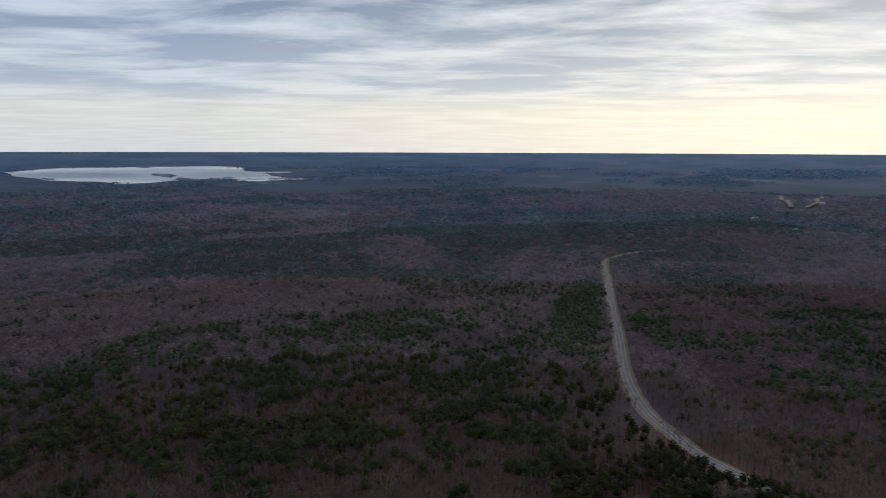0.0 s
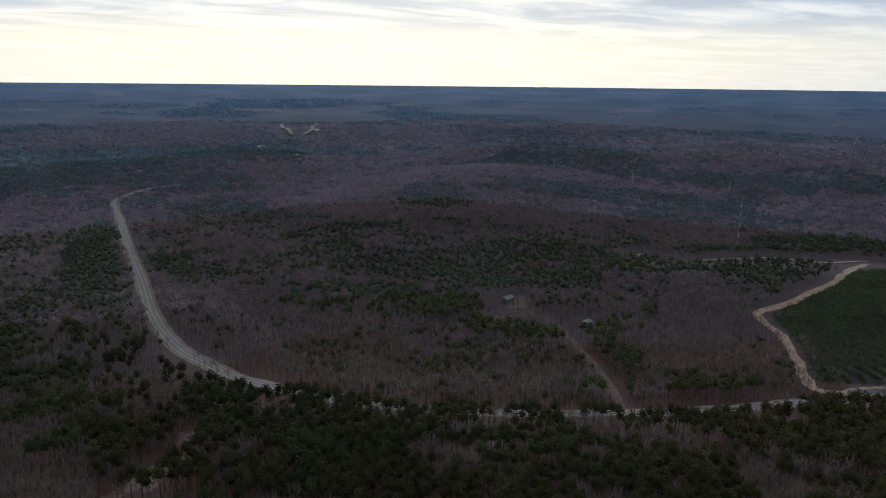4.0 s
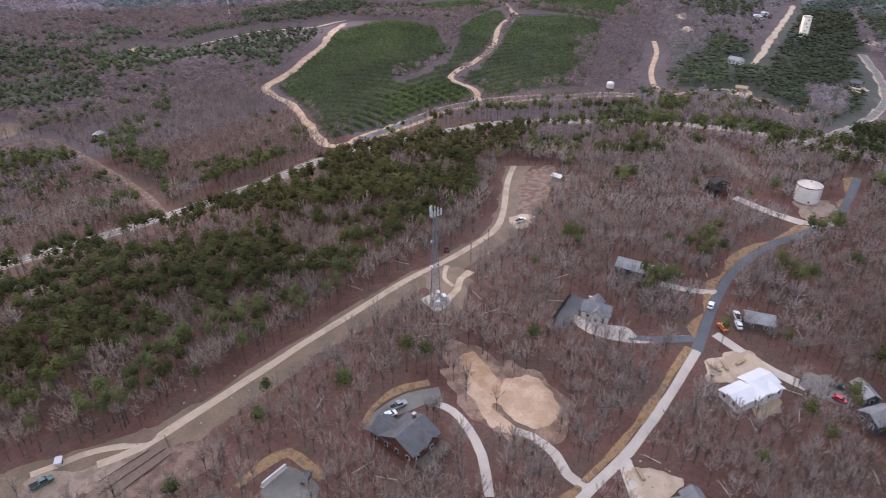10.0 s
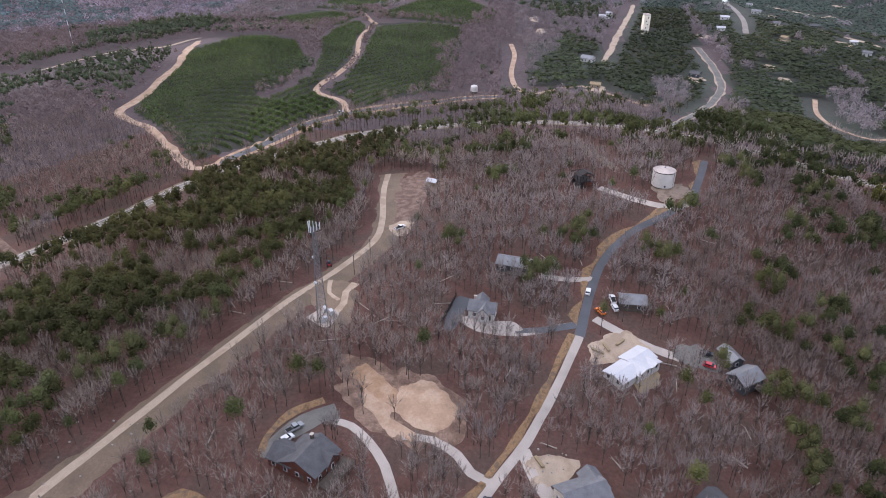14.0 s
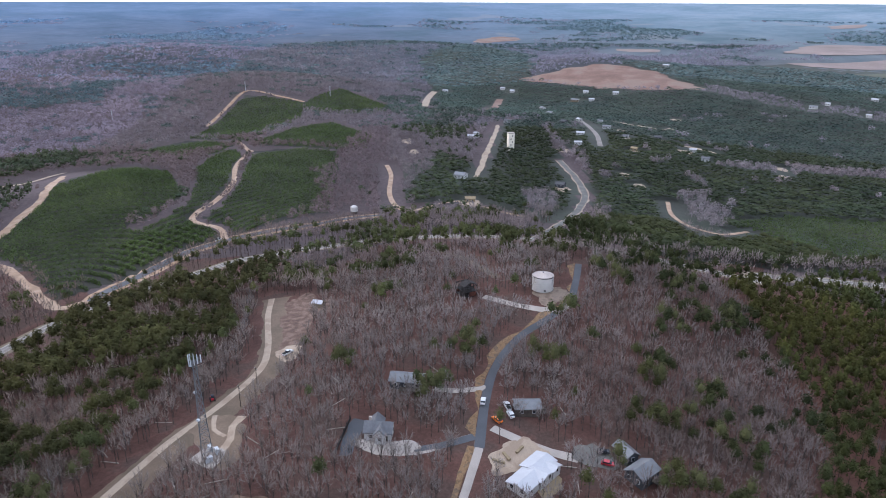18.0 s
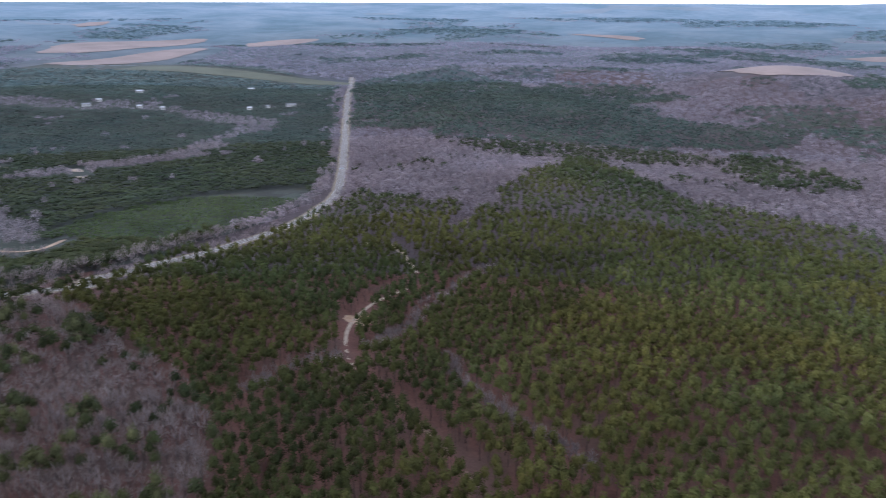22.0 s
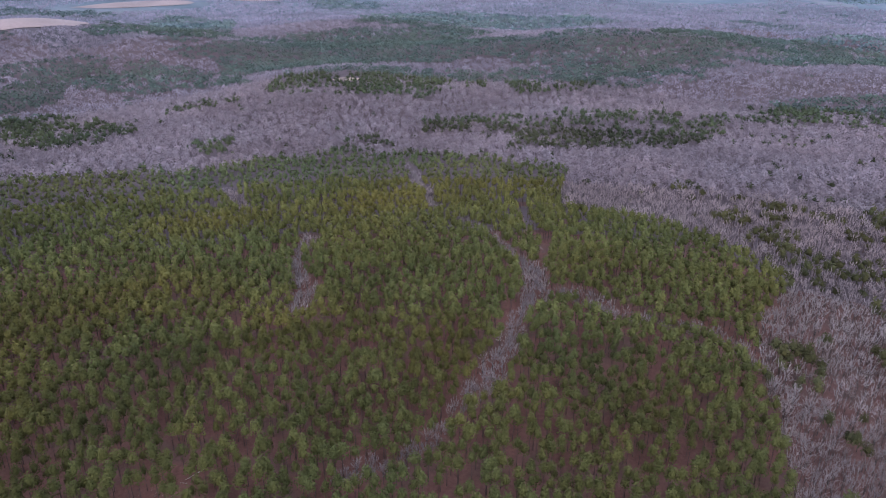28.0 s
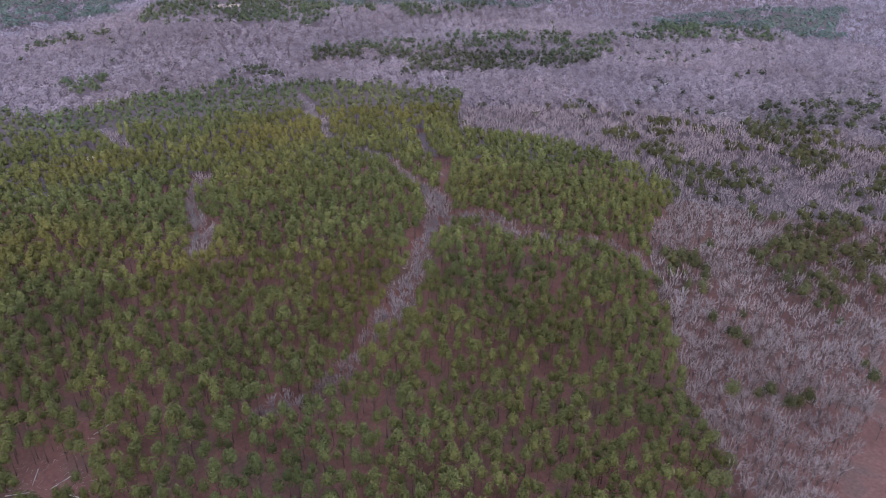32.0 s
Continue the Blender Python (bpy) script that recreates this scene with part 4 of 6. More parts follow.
patch("sand_clearing", oval(-257, -858, 17, 9), GRAVEL, "small sandy clearing on a wooded rise", clear=9)
patch("logged_clearing", [(24, -186), (17, -190), (9, -184), (6, -176), (12, -170), (22, -176)], CLAY, "red-brown logged clearing strewn with branches", clear=0, lift=0.06, wobble=0.3)
strip("clay_break", [(-242, -404), (-221, -358), (-202, -304), (-184, -280)], 3.5, CLAY, "red clay break between pine stands", "trail", 0.2, 1.0, ragged=0.5)
patch("sand_bay", oval(-41, -485, 5, 4), GRAVEL, "small sandy clearing in pines", clear=4)
patch("sand_bay", oval(214, -268, 9, 7), DIRT, "sandy bay beside a forest track")
patch("sand_bay", oval(292, -380, 5, 4), GRAVEL, "small sandy clearing in pines")
patch("dirt_pile", oval(556, 468, 12, 8, 35), DIRT, "orange dirt clearing among pines", clear=5)
open_side([(548, 478), (556, 468), (562, 458)], 48)
for x, y, a, b in [(835, -292, 9, 7), (905, -305, 12, 8), (760, -335, 14, 7), (690, -410, 10, 6), (655, -395, 8, 6), (1036, -437, 14, 8), (750, -272, 8, 6),
                   (740, -190, 9, 7), (640, -225, 7, 5), (600, -225, 8, 6), (556, -66, 13, 9), (590, -152, 9, 7), (820, -22, 14, 6), (762, -28, 12, 5)]:
    patch("cleared_yard", oval(x, y, a, b), GRAVEL, "pale cleared yard among far pines", "yard", 0.4, clear=3)
    open_side([(x - 3, y - 3), (x + 3, y + 3)], 16)
strip("subdivision_road", [(1000, -330), (960, -350), (930, -375), (945, -395)], 10, GRAVEL, "pale dirt road round far lots", "dirt road", 0.5, 4)
open_side([(1000, -330), (960, -350), (930, -375), (945, -395)], 14)
open_side([(830, -335), (800, -350), (775, -365), (748, -372)], 14)
strip("subdivision_road", [(830, -335), (800, -350), (775, -365), (748, -372)], 7, GRAVEL, "pale dirt road past far houses", "dirt road", 0.5, 4)
strip("orange_break", [(22, 249), (32, 256), (43, 264), (53, 276), (67, 305)], 7, CLAY, "orange-brown clay break in pine woods", "clearing", 0.2, 1, ragged=0.8)
open_side([(22, 249), (32, 256), (43, 264), (53, 276), (67, 305)], 8)
patch("orange_break", oval(-30, 190, 9, 5, 70), BROWN, "orange-brown break in pine woods", clear=2)
patch("orange_break", oval(40, 262, 13, 6, 70), BROWN, "brown break in pine woods", clear=2)
patch("brown_break", oval(172, 218, 10, 6, 60), BROWN, "brown break in pine woods", clear=2)
for road in ([(864, 2290), (800, 2110), (786, 2040), (715, 1824)], [(965, 2228), (850, 2000), (793, 1862), (736, 1785)]):
    strip("far_dirt_road", road, 10, PALE_FIELD, "pale dirt road down a far hillside", "dirt road", 1.0, 8)
    open_side(road, 45)
for k in AREAS:
    if k.startswith("planting"):
        field("planted_ground", AREAS[k], OLIVE, "olive green ground between rows of young pines")
field("forest_floor", AREAS["pines_south"], STRAW, "red-brown pine straw below tall pines", 6.0, 420)
for k in ("pines_east", "pines_far", "pines_ridge", "pines_plain"):
    field("undergrowth", AREAS[k], UNDERWOOD, "dark green undergrowth below young pines", 12.0)
# lake with wooded islands
patch("water", shallow([(-2027, 2667), (-2172, 3081), (-2041, 3269), (-1842, 3379), (-1424, 3490), (-1185, 3174), (-987, 3228), (-1028, 3026), (-752, 2759), (-939, 2510), (-1099, 2811), (-1265, 2702), (-1431, 2458), (-1699, 2533)], 0.75), LAKE, "grey lake under an overcast sky", "lake", 1.0, 0.1)
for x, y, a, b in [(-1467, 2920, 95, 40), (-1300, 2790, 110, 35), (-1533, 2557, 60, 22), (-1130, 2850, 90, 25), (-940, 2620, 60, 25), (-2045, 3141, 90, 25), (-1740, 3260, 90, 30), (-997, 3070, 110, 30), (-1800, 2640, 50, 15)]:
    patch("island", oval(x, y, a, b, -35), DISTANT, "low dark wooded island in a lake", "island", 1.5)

# ---- building blocks of things ----
def box_bm(w, d, h, x=0, y=0, z=0, bev=0.0, bm=None):
    """A box standing on z, centred at x, y."""
    own = bm or bmesh.new()
    r = bmesh.ops.create_cube(own, size=1)
    bmesh.ops.scale(own, vec=(w, d, h), verts=r["verts"])
    bmesh.ops.translate(own, vec=(x, y, z + h / 2), verts=r["verts"])
    if bev:
        es = list({e for v in r["verts"] for e in v.link_edges})
        bmesh.ops.bevel(own, geom=es, offset=bev, segments=2, affect="EDGES")
    return own


def tube_bm(a, b, r, sides=6, r2=None, bm=None):
    """A round bar from a to b."""
    own = bm or bmesh.new()
    a, b = Vector(a), Vector(b)
    res = bmesh.ops.create_cone(own, cap_ends=True, segments=sides, radius1=r, radius2=r if r2 is None else r2, depth=(b - a).length)
    m = Matrix.Translation((a + b) / 2) @ (b - a).to_track_quat("Z", "Y").to_matrix().to_4x4()
    bmesh.ops.transform(own, matrix=m, verts=res["verts"])
    return own


def prism_bm(profile, length, axis="x", x=0, y=0, z=0):
    """A profile in (across, up), drawn out along an axis."""
    bm = bmesh.new()
    ends = []
    for s in (-length / 2, length / 2):
        if axis == "x":
            ends.append([bm.verts.new((x + s, y + a, z + b)) for a, b in profile])
        else:
            ends.append([bm.verts.new((x + a, y + s, z + b)) for a, b in profile])
    n = len(profile)
    bm.faces.new(ends[0])
    bm.faces.new(ends[1][::-1])
    for i in range(n):
        bm.faces.new((ends[0][i], ends[1][i], ends[1][(i + 1) % n], ends[0][(i + 1) % n]))
    bmesh.ops.recalc_face_normals(bm, faces=bm.faces)
    return bm


def rest(ob, x, y, turn=0, sink=0.1, z=None):
    ob.matrix_world = pose(x, y, (float(level(x, y)) if z is None else z) - sink, 0, 0, turn)
    return ob


def thing(name, label, category, group=""):
    return tagged(new(name), label, category, group)


def window_at(parent, x, y, z, w, h, axis, side):
    """A framed window on the wall that faces +/- axis."""
    d = 0.12
    if axis == "y":
        win = part("window", box_bm(w + 0.24, d, h + 0.24, x, y + side * d / 2, z - 0.12), TRIM, parent)
        part("pane", box_bm(w, d, h, x, y + side * (d / 2 + 0.03), z), GLASS, win)
    else:
        win = part("window", box_bm(d, w + 0.24, h + 0.24, x + side * d / 2, y, z - 0.12), TRIM, parent)
        part("pane", box_bm(d, w, h, x + side * (d / 2 + 0.03), y, z), GLASS, win)


def wing(parent, x, y, w, d, h, rise, axis, walls, roof, over=0.5, windows=True, gap=3.2):
    """One block of a house under a gabled roof; axis: the ridge's direction."""
    span, length = (d, w) if axis == "x" else (w, d)
    a = span / 2
    part("wall", prism_bm([(-a, -1.5), (a, -1.5), (a, h), (0, h + rise), (-a, h)], length, axis, x, y), walls, parent)
    k = rise / a
    t = 0.22
    o = a + over
    low = h - k * over
    part("roof", prism_bm([(-o, low + 0.05), (0, h + rise + 0.05), (o, low + 0.05), (o, low + 0.05 + t), (0, h + rise + 0.05 + t), (-o, low + 0.05 + t)], length + 2 * over, axis, x, y), roof, parent)
    if windows:
        for side in (-1, 1):
            for i in range(max(1, int(w / gap))):
                n = max(1, int(w / gap))
                window_at(parent, x + (i + 0.5 - n / 2) * w / n, y + side * d / 2, 1.0, 1.0, 1.3, "y", side)
            for i in range(max(1, int(d / gap))):
                n = max(1, int(d / gap))
                window_at(parent, x + side * w / 2, y + (i + 0.5 - n / 2) * d / n, 1.0, 1.0, 1.3, "x", side)


def deck(parent, x, y, w, d, z, mat=None):
    mat = mat or TIMBER
    part("deck", box_bm(w, d, 0.2, x, y, z), mat, parent)
    for i, (sx, sy) in enumerate([(-1, -1), (1, -1), (-1, 1), (1, 1), (0, -1), (0, 1)]):
        part("post", box_bm(0.15, 0.15, z + 3.0, x + sx * (w / 2 - 0.1), y + sy * (d / 2 - 0.1), -2), mat, parent)
    for sx, sy, ww, dd in [(0, -1, w, 0.08), (0, 1, w, 0.08), (-1, 0, 0.08, d), (1, 0, 0.08, d)]:
        part("rail", box_bm(ww, dd, 0.1, x + sx * (w / 2 - 0.05), y + sy * (d / 2 - 0.05), z + 0.95), mat, parent)


def door_on(parent, x, y, axis, side, mat=None, w=1.0, h=2.05):
    mat = mat or TIMBER
    if axis == "y":
        d = part("door", box_bm(w, 0.1, h, x, y + side * 0.06, 0.02), mat, parent)
        part("handle", box_bm(0.12, 0.06, 0.06, x + 0.35, y + side * 0.14, 1.0), STEEL, d)
    else:
        d = part("door", box_bm(0.1, w, h, x + side * 0.06, y, 0.02), mat, parent)
        part("handle", box_bm(0.06, 0.12, 0.06, x + side * 0.14, y + 0.35, 1.0), STEEL, d)


def chimney(parent, x, y, z, mat):
    c = part("chimney", box_bm(0.9, 0.7, 2.4, x, y, z - 1.2, 0.04), mat, parent)
    part("cap", box_bm(1.1, 0.9, 0.15, x, y, z + 1.2), CONCRETE, c)


def house(x, y, turn, label, wings, walls, roof, decks=(), doors=(), chimneys=(), pad=2.0, name="house", windows=True):
    ob = thing(name, label, "house")
    for w in wings:
        wing(ob, *w[:6], w[6], walls, roof, windows=windows)
    for d in decks:
        deck(ob, *d)
    for d in doors:
        door_on(ob, *d)
    for c in chimneys:
        chimney(ob, *c)
    rest(ob, x, y, turn, 0.0, float(level(x, y)) + 0.4)
    r = max(math.hypot(w[0], w[1]) + max(w[2], w[3]) / 2 for w in wings)
    CLEAR.append(("area", oval(x, y, r * 1.05, r * 1.05, 0, 10), pad))
    return ob


# ---- houses on the ridge ----
CREAM = material("cream_siding", (0.36, 0.33, 0.282), 0.08, 0.6, rough=0.6)
house(130.0, 47.4, -22, "log house with a dark grey cross-gabled roof and deck", [(0, 0, 10.6, 11.6, 3.4, 3.0, "x"), (-1.5, 6.0, 7.2, 7.5, 2.9, 2.1, "y"), (1.6, -3.8, 4.4, 4.8, 3.3, 1.9, "y")],
      LOG, ROOF_DARK, decks=[(0.5, -8.2, 11.5, 4.2, 0.5)], doors=[(3.5, -5.8, "y", -1), (-5.3, -1.5, "x", -1)], chimneys=[(3.6, 1.5, 6.2, TIMBER)], pad=0.5)
house(130.2, -24.5, -63, "new house with a blue-grey shingle roof and white gable", [(0, 0, 12, 9.5, 3.4, 2.4, "x"), (5, 3.0, 5, 7, 3.2, 1.8, "y"), (-1, -4.0, 6, 4.5, 3.0, 1.2, "y")],
      CREAM, ROOF_GREY, decks=[(5.0, -5.5, 4, 3, 0.5)], doors=[(-4.0, -4.75, "y", -1)])
house(183.3, -43.0, -45, "unfinished house under white roof sheeting", [(4.8, 0.6, 9.4, 7.2, 2.3, 0.9, "x"), (-4.8, -0.9, 9.2, 7.6, 2.3, 0.9, "x"), (0.6, -2.4, 6.4, 6.0, 2.35, 1.0, "y"), (6.6, -3.6, 4.2, 3.6, 2.2, 0.7, "y")], SIDING, ROOF_WHITE, doors=[(-2, -4.7, "y", -1)], pad=1)
house(194.2, -77.5, -70, "small house with a pale metal roof in bare woods", [(0, 0, 4.5, 7.5, 3.0, 1.4, "y")], DARK_WALL, ROOF_PALE, doors=[(-2.25, 0, "x", -1)])
house(184.4, -79.8, -55, "house with a pale metal roof and dark walls", [(0, 0, 9, 7, 3.2, 1.8, "x")], DARK_WALL, ROOF_PALE, decks=[(3, -4.6, 5, 2.6, 0.3)], doors=[(1, -3.5, "y", -1)])
house(217.9, -48.0, -92, "brown cabin with a pale grey metal roof", [(0, 0, 9, 6.5, 2.8, 1.7, "x")], TIMBER, ROOF_PALE, decks=[(5.6, 0, 2.4, 6, 0.3)], doors=[(4.5, 0, "x", 1)])
house(204.0, 5.4, -100, "white house with a grey cross-gabled roof", [(0, 0, 9, 6.5, 3.2, 2.2, "x"), (-1.5, 3.2, 4.5, 5, 3.0, 2.0, "y"), (1.0, -2.8, 3.6, 4, 3.4, 1.9, "y")], SIDING, ROOF_GREY, doors=[(3, -3.25, "y", -1)], chimneys=[(-3, 1, 5.2, CONCRETE)])
house(235.1, -5.1, -103, "long dark house with a pale grey metal roof", [(0, 0, 12.2, 7, 3.0, 1.8, "x")], DARK_WALL, ROOF_PALE, decks=[(2, -4.8, 8, 2.6, 0.4)], doors=[(0, -3.5, "y", -1)])
house(133.0, -60.2, -56, "house with a dark shingle roof in bare woods", [(0, 0, 7, 9, 3.0, 2.0, "y")], DARK_WALL, ROOF_DARK, doors=[(-3.5, 1, "x", -1)])
# pink underlay on the unfinished porch
porch = part("roof_sheet", box_bm(5, 2.2, 0.12), PINK)
tagged(rest(porch, 127.0, -31.5, -63, 0, float(level(127, -31.5)) + 3.6), "bright pink underlay sheet on a porch roof", "roof sheet")
part("porch_post", box_bm(0.2, 0.2, 4.2, -2.2, -0.8, -4.2), RAW_WOOD, porch)
part("porch_post", box_bm(0.2, 0.2, 4.2, 2.2, -0.8, -4.2), RAW_WOOD, porch)


# ---- lattice tower ----
def lattice_tower(x, y, h):
    ob = thing("cell_tower", "tall grey steel lattice tower with antenna panels", "tower")
    legs = [(math.cos(a), math.sin(a)) for a in (0.5, 0.5 + 2.094, 0.5 + 4.189)]

    def at(i, z):
        r = 2.3 - 1.5 * min(1, z / (h * 0.75))
        return (legs[i][0] * r, legs[i][1] * r, z)
    bays = 14
    top = h - 3
    for i in range(3):
        b = bmesh.new()
        for k in range(bays):
            tube_bm(at(i, top * k / bays), at(i, top * (k + 1) / bays), 0.13, 6, bm=b)
        part("leg", b, STEEL, ob)
    for k in range(bays):
        z0, z1 = top * k / bays, top * (k + 1) / bays
        for i in range(3):
            j = (i + 1) % 3
            b = tube_bm(at(i, z0), at(j, z1), 0.06, 5)
            tube_bm(at(j, z0), at(i, z1), 0.06, 5, bm=b)
            tube_bm(at(i, z1), at(j, z1), 0.06, 5, bm=b)
            part("brace", b, STEEL, ob)
    plat = bmesh.new()
    for i in range(3):
        a, c = legs[i], legs[(i + 1) % 3]
        for zz in (top - 0.6, top + 0.9):
            tube_bm((a[0] * 2.4, a[1] * 2.4, zz), (c[0] * 2.4, c[1] * 2.4, zz), 0.07, 6, bm=plat)
        tube_bm((0, 0, top - 0.6), (a[0] * 2.4, a[1] * 2.4, top - 0.6), 0.07, 6, bm=plat)
    part("platform", plat, STEEL, ob)
    for i in range(3):
        a, c = legs[i], legs[(i + 1) % 3]
        for k in range(4):
            f = (k + 0.5) / 4
            px, py = a[0] * (1 - f) + c[0] * f, a[1] * (1 - f) + c[1] * f
            an = part("antenna", box_bm(0.32, 0.32, 2.3, px * 2.7, py * 2.7, top - 0.7, 0.05), PANEL, ob, "pale antenna panel")
            part("bracket", tube_bm((px * 2.3, py * 2.3, top + 0.2), (px * 2.7, py * 2.7, top + 0.2), 0.05, 5), STEEL, an)
    part("mast", tube_bm((0, 0, top - 1), (0, 0, h), 0.07, 6), STEEL, ob)
    for k, zz in ((0, h * 0.62), (1, h * 0.4)):
        a = at(k, zz)
        part("dish", tube_bm((a[0] * 1.1, a[1] * 1.1, zz), (a[0] * 1.1 + legs[k][0] * 0.5, a[1] * 1.1 + legs[k][1] * 0.5, zz), 0.55, 12, 0.4), PANEL, ob, "white round dish")
    part("ladder", box_bm(0.3, 0.06, top - 1, 0.3, 0.2, 0), STEEL, ob)
    part("footing", box_bm(4.6, 4.6, 0.5, 0, 0, -0.2, 0.05), CONCRETE, ob)
    return rest(ob, x, y, 20, 0, float(level(x, y)) + 0.5)


lattice_tower(194.0, 60.6, 37.8)
CLEAR.append(("area", oval(194, 60.6, 5, 5), 2))
cab = thing("equipment_cabinet", "white steel equipment cabinet at the tower", "cabinet", "tower cabinets")
part("body", box_bm(2.2, 1.2, 1.9, 0, 0, 0, 0.05), PANEL, cab)
part("door", box_bm(0.9, 0.06, 1.6, -0.5, -0.63, 0.15), TRIM, cab)
part("vent", box_bm(0.6, 0.06, 0.3, 0.6, -0.63, 1.3), STEEL, cab)
rest(cab, 197.5, 60.0, 30, -0.5)
for x, y, a in [(196.0, 57.5, 30), (191.8, 59.0, 120)]:
    copy_thing(cab, pose(x, y, float(level(x, y)) + 0.5, 0, 0, a))


# ---- water tank ----
def water_tank(x, y, r, h):
    ob = thing("water_tank", "large round white steel water tank", "water tank")
    b = bmesh.new()
    bmesh.ops.create_cone(b, cap_ends=True, segments=48, radius1=r, radius2=r, depth=h)
    bmesh.ops.translate(b, vec=(0, 0, h / 2), verts=b.verts)
    part("shell", b, TANK_PAINT, ob)
    b = bmesh.new()
    bmesh.ops.create_cone(b, cap_ends=True, segments=48, radius1=r + 0.15, radius2=0.4, depth=1.2)
    bmesh.ops.translate(b, vec=(0, 0, h + 0.6), verts=b.verts)
    part("roof", b, TANK_ROOF, ob)
    for z in (0.2, h * 0.34, h * 0.67, h - 0.15):
        b = bmesh.new()
        bmesh.ops.create_cone(b, cap_ends=False, segments=48, radius1=r + 0.06, radius2=r + 0.06, depth=0.45 if z > h - 1 else 0.14)
        bmesh.ops.translate(b, vec=(0, 0, z), verts=b.verts)
        part("hoop", b, BURNT if z > h - 1 else TANK_PAINT, ob)
    part("vent", tube_bm((0, 0, h + 1.0), (0, 0, h + 1.7), 0.35, 12), STEEL, ob)
    b = bmesh.new()
    a = radians(225)
    px, py = (r + 0.25) * math.cos(a), (r + 0.25) * math.sin(a)
    for s in (-0.25, 0.25):
        tube_bm((px + s * math.sin(a), py - s * math.cos(a), 0), (px + s * math.sin(a), py - s * math.cos(a), h + 0.8), 0.05, 5, bm=b)
    for k in range(int(h / 0.5)):
        tube_bm((px + 0.25 * math.sin(a), py - 0.25 * math.cos(a), 0.3 + k * 0.5), (px - 0.25 * math.sin(a), py + 0.25 * math.cos(a), 0.3 + k * 0.5), 0.03, 4, bm=b)
    part("ladder", b, STEEL, ob)
    part("manhole", tube_bm((-r - 0.15, 0, 1.0), (-r + 0.1, 0, 1.0), 0.45, 12), BURNT, ob)
    return rest(ob, x, y, 0, 0.1, float(level(x, y)) + 0.3)


water_tank(307.0, -72.5, 5.1, 7.2)
small = thing("storage_tank", "small white domed tank on a brown base", "tank")
part("base", box_bm(5, 5, 3, 0, 0, -1, 0.1), TIMBER, small)
b = bmesh.new()
bmesh.ops.create_cone(b, cap_ends=True, segments=24, radius1=2.8, radius2=2.8, depth=3.5)
bmesh.ops.translate(b, vec=(0, 0, 3.75), verts=b.verts)
part("shell", b, TANK_PAINT, small)
b = bmesh.new()
bmesh.ops.create_uvsphere(b, u_segments=24, v_segments=12, radius=2.8)
bmesh.ops.scale(b, vec=(1, 1, 0.5), verts=b.verts)
bmesh.ops.translate(b, vec=(0, 0, 5.4), verts=b.verts)
part("dome", b, TANK_PAINT, small)
rest(small, 546, 28.7)
CLEAR.append(("area", oval(546, 28.7, 6, 6), 4))
bt = thing("concrete_tower", "tall narrow pale concrete tower among pines", "tower")
part("shaft", box_bm(6.4, 6.4, 20, 0, 0, -1, 0.1), material("pale_tower_plaster", (0.62, 0.56, 0.46), 0.1, 0.3), bt)
part("parapet", box_bm(6.9, 6.9, 0.7, 0, 0, 18.6, 0.05), CONCRETE, bt)
for k in range(5):
    part("window", box_bm(0.1, 1.1, 1.3, -3.24, 0.8 if k % 2 else -0.8, 2.5 + 3.2 * k), GLASS, bt)
rest(bt, 750, -133, 10)
CLEAR.append(("area", oval(748, -133, 9, 7), 4))


# ---- vehicles ----
def car(colour, label, pickup=False):
    ob = thing("pickup_truck" if pickup else "car", label, "truck" if pickup else "car")
    paint = PAINTS[colour]
    ln = 5.5 if pickup else 4.4
    part("body", prism_bm([(-ln / 2, 0.35), (ln / 2, 0.35), (ln / 2, 0.8), (ln / 2 - 0.15, 0.95), (ln / 2 - 1.2, 1.02), (-ln / 2 + 0.1, 1.02), (-ln / 2, 0.85)], 1.82, "y"), paint, ob)
    if pickup:
        top = [(-0.55, 1.0), (1.45, 1.0), (0.85, 1.72), (-0.45, 1.75)]
        part("bed", box_bm(1.9, 1.5, 0.08, -ln / 2 + 1.1, 0, 1.0), RUBBER, ob)
    else:
        top = [(-1.95, 1.0), (1.25, 1.0), (0.45, 1.5), (-1.4, 1.52)]
    part("cabin", prism_bm(top, 1.6, "y"), GLASS, ob, "dark window glass")
    (x0, z0), (x1, z1) = top[3], top[2]
    part("roof", box_bm(x1 - x0 + 0.05, 1.62, 0.07, (x0 + x1) / 2, 0, z1 - 0.01, 0.02), paint, ob)
    for sx in (-0.29, 0.29):
        for sy in (-0.82, 0.82):
            w = part("wheel", tube_bm((sx * ln, sy - 0.11, 0.34), (sx * ln, sy + 0.11, 0.34), 0.34, 14), RUBBER, ob)
            part("rim", tube_bm((sx * ln, sy - 0.12, 0.34), (sx * ln, sy + 0.12, 0.34), 0.2, 10), STEEL, w)
    for sy in (-0.6, 0.6):
        part("headlight", box_bm(0.06, 0.35, 0.16, ln / 2, sy, 0.66), PANEL, ob)
        part("taillight", box_bm(0.06, 0.25, 0.2, -ln / 2, sy, 0.68), PAINTS["red"], ob)
    return ob


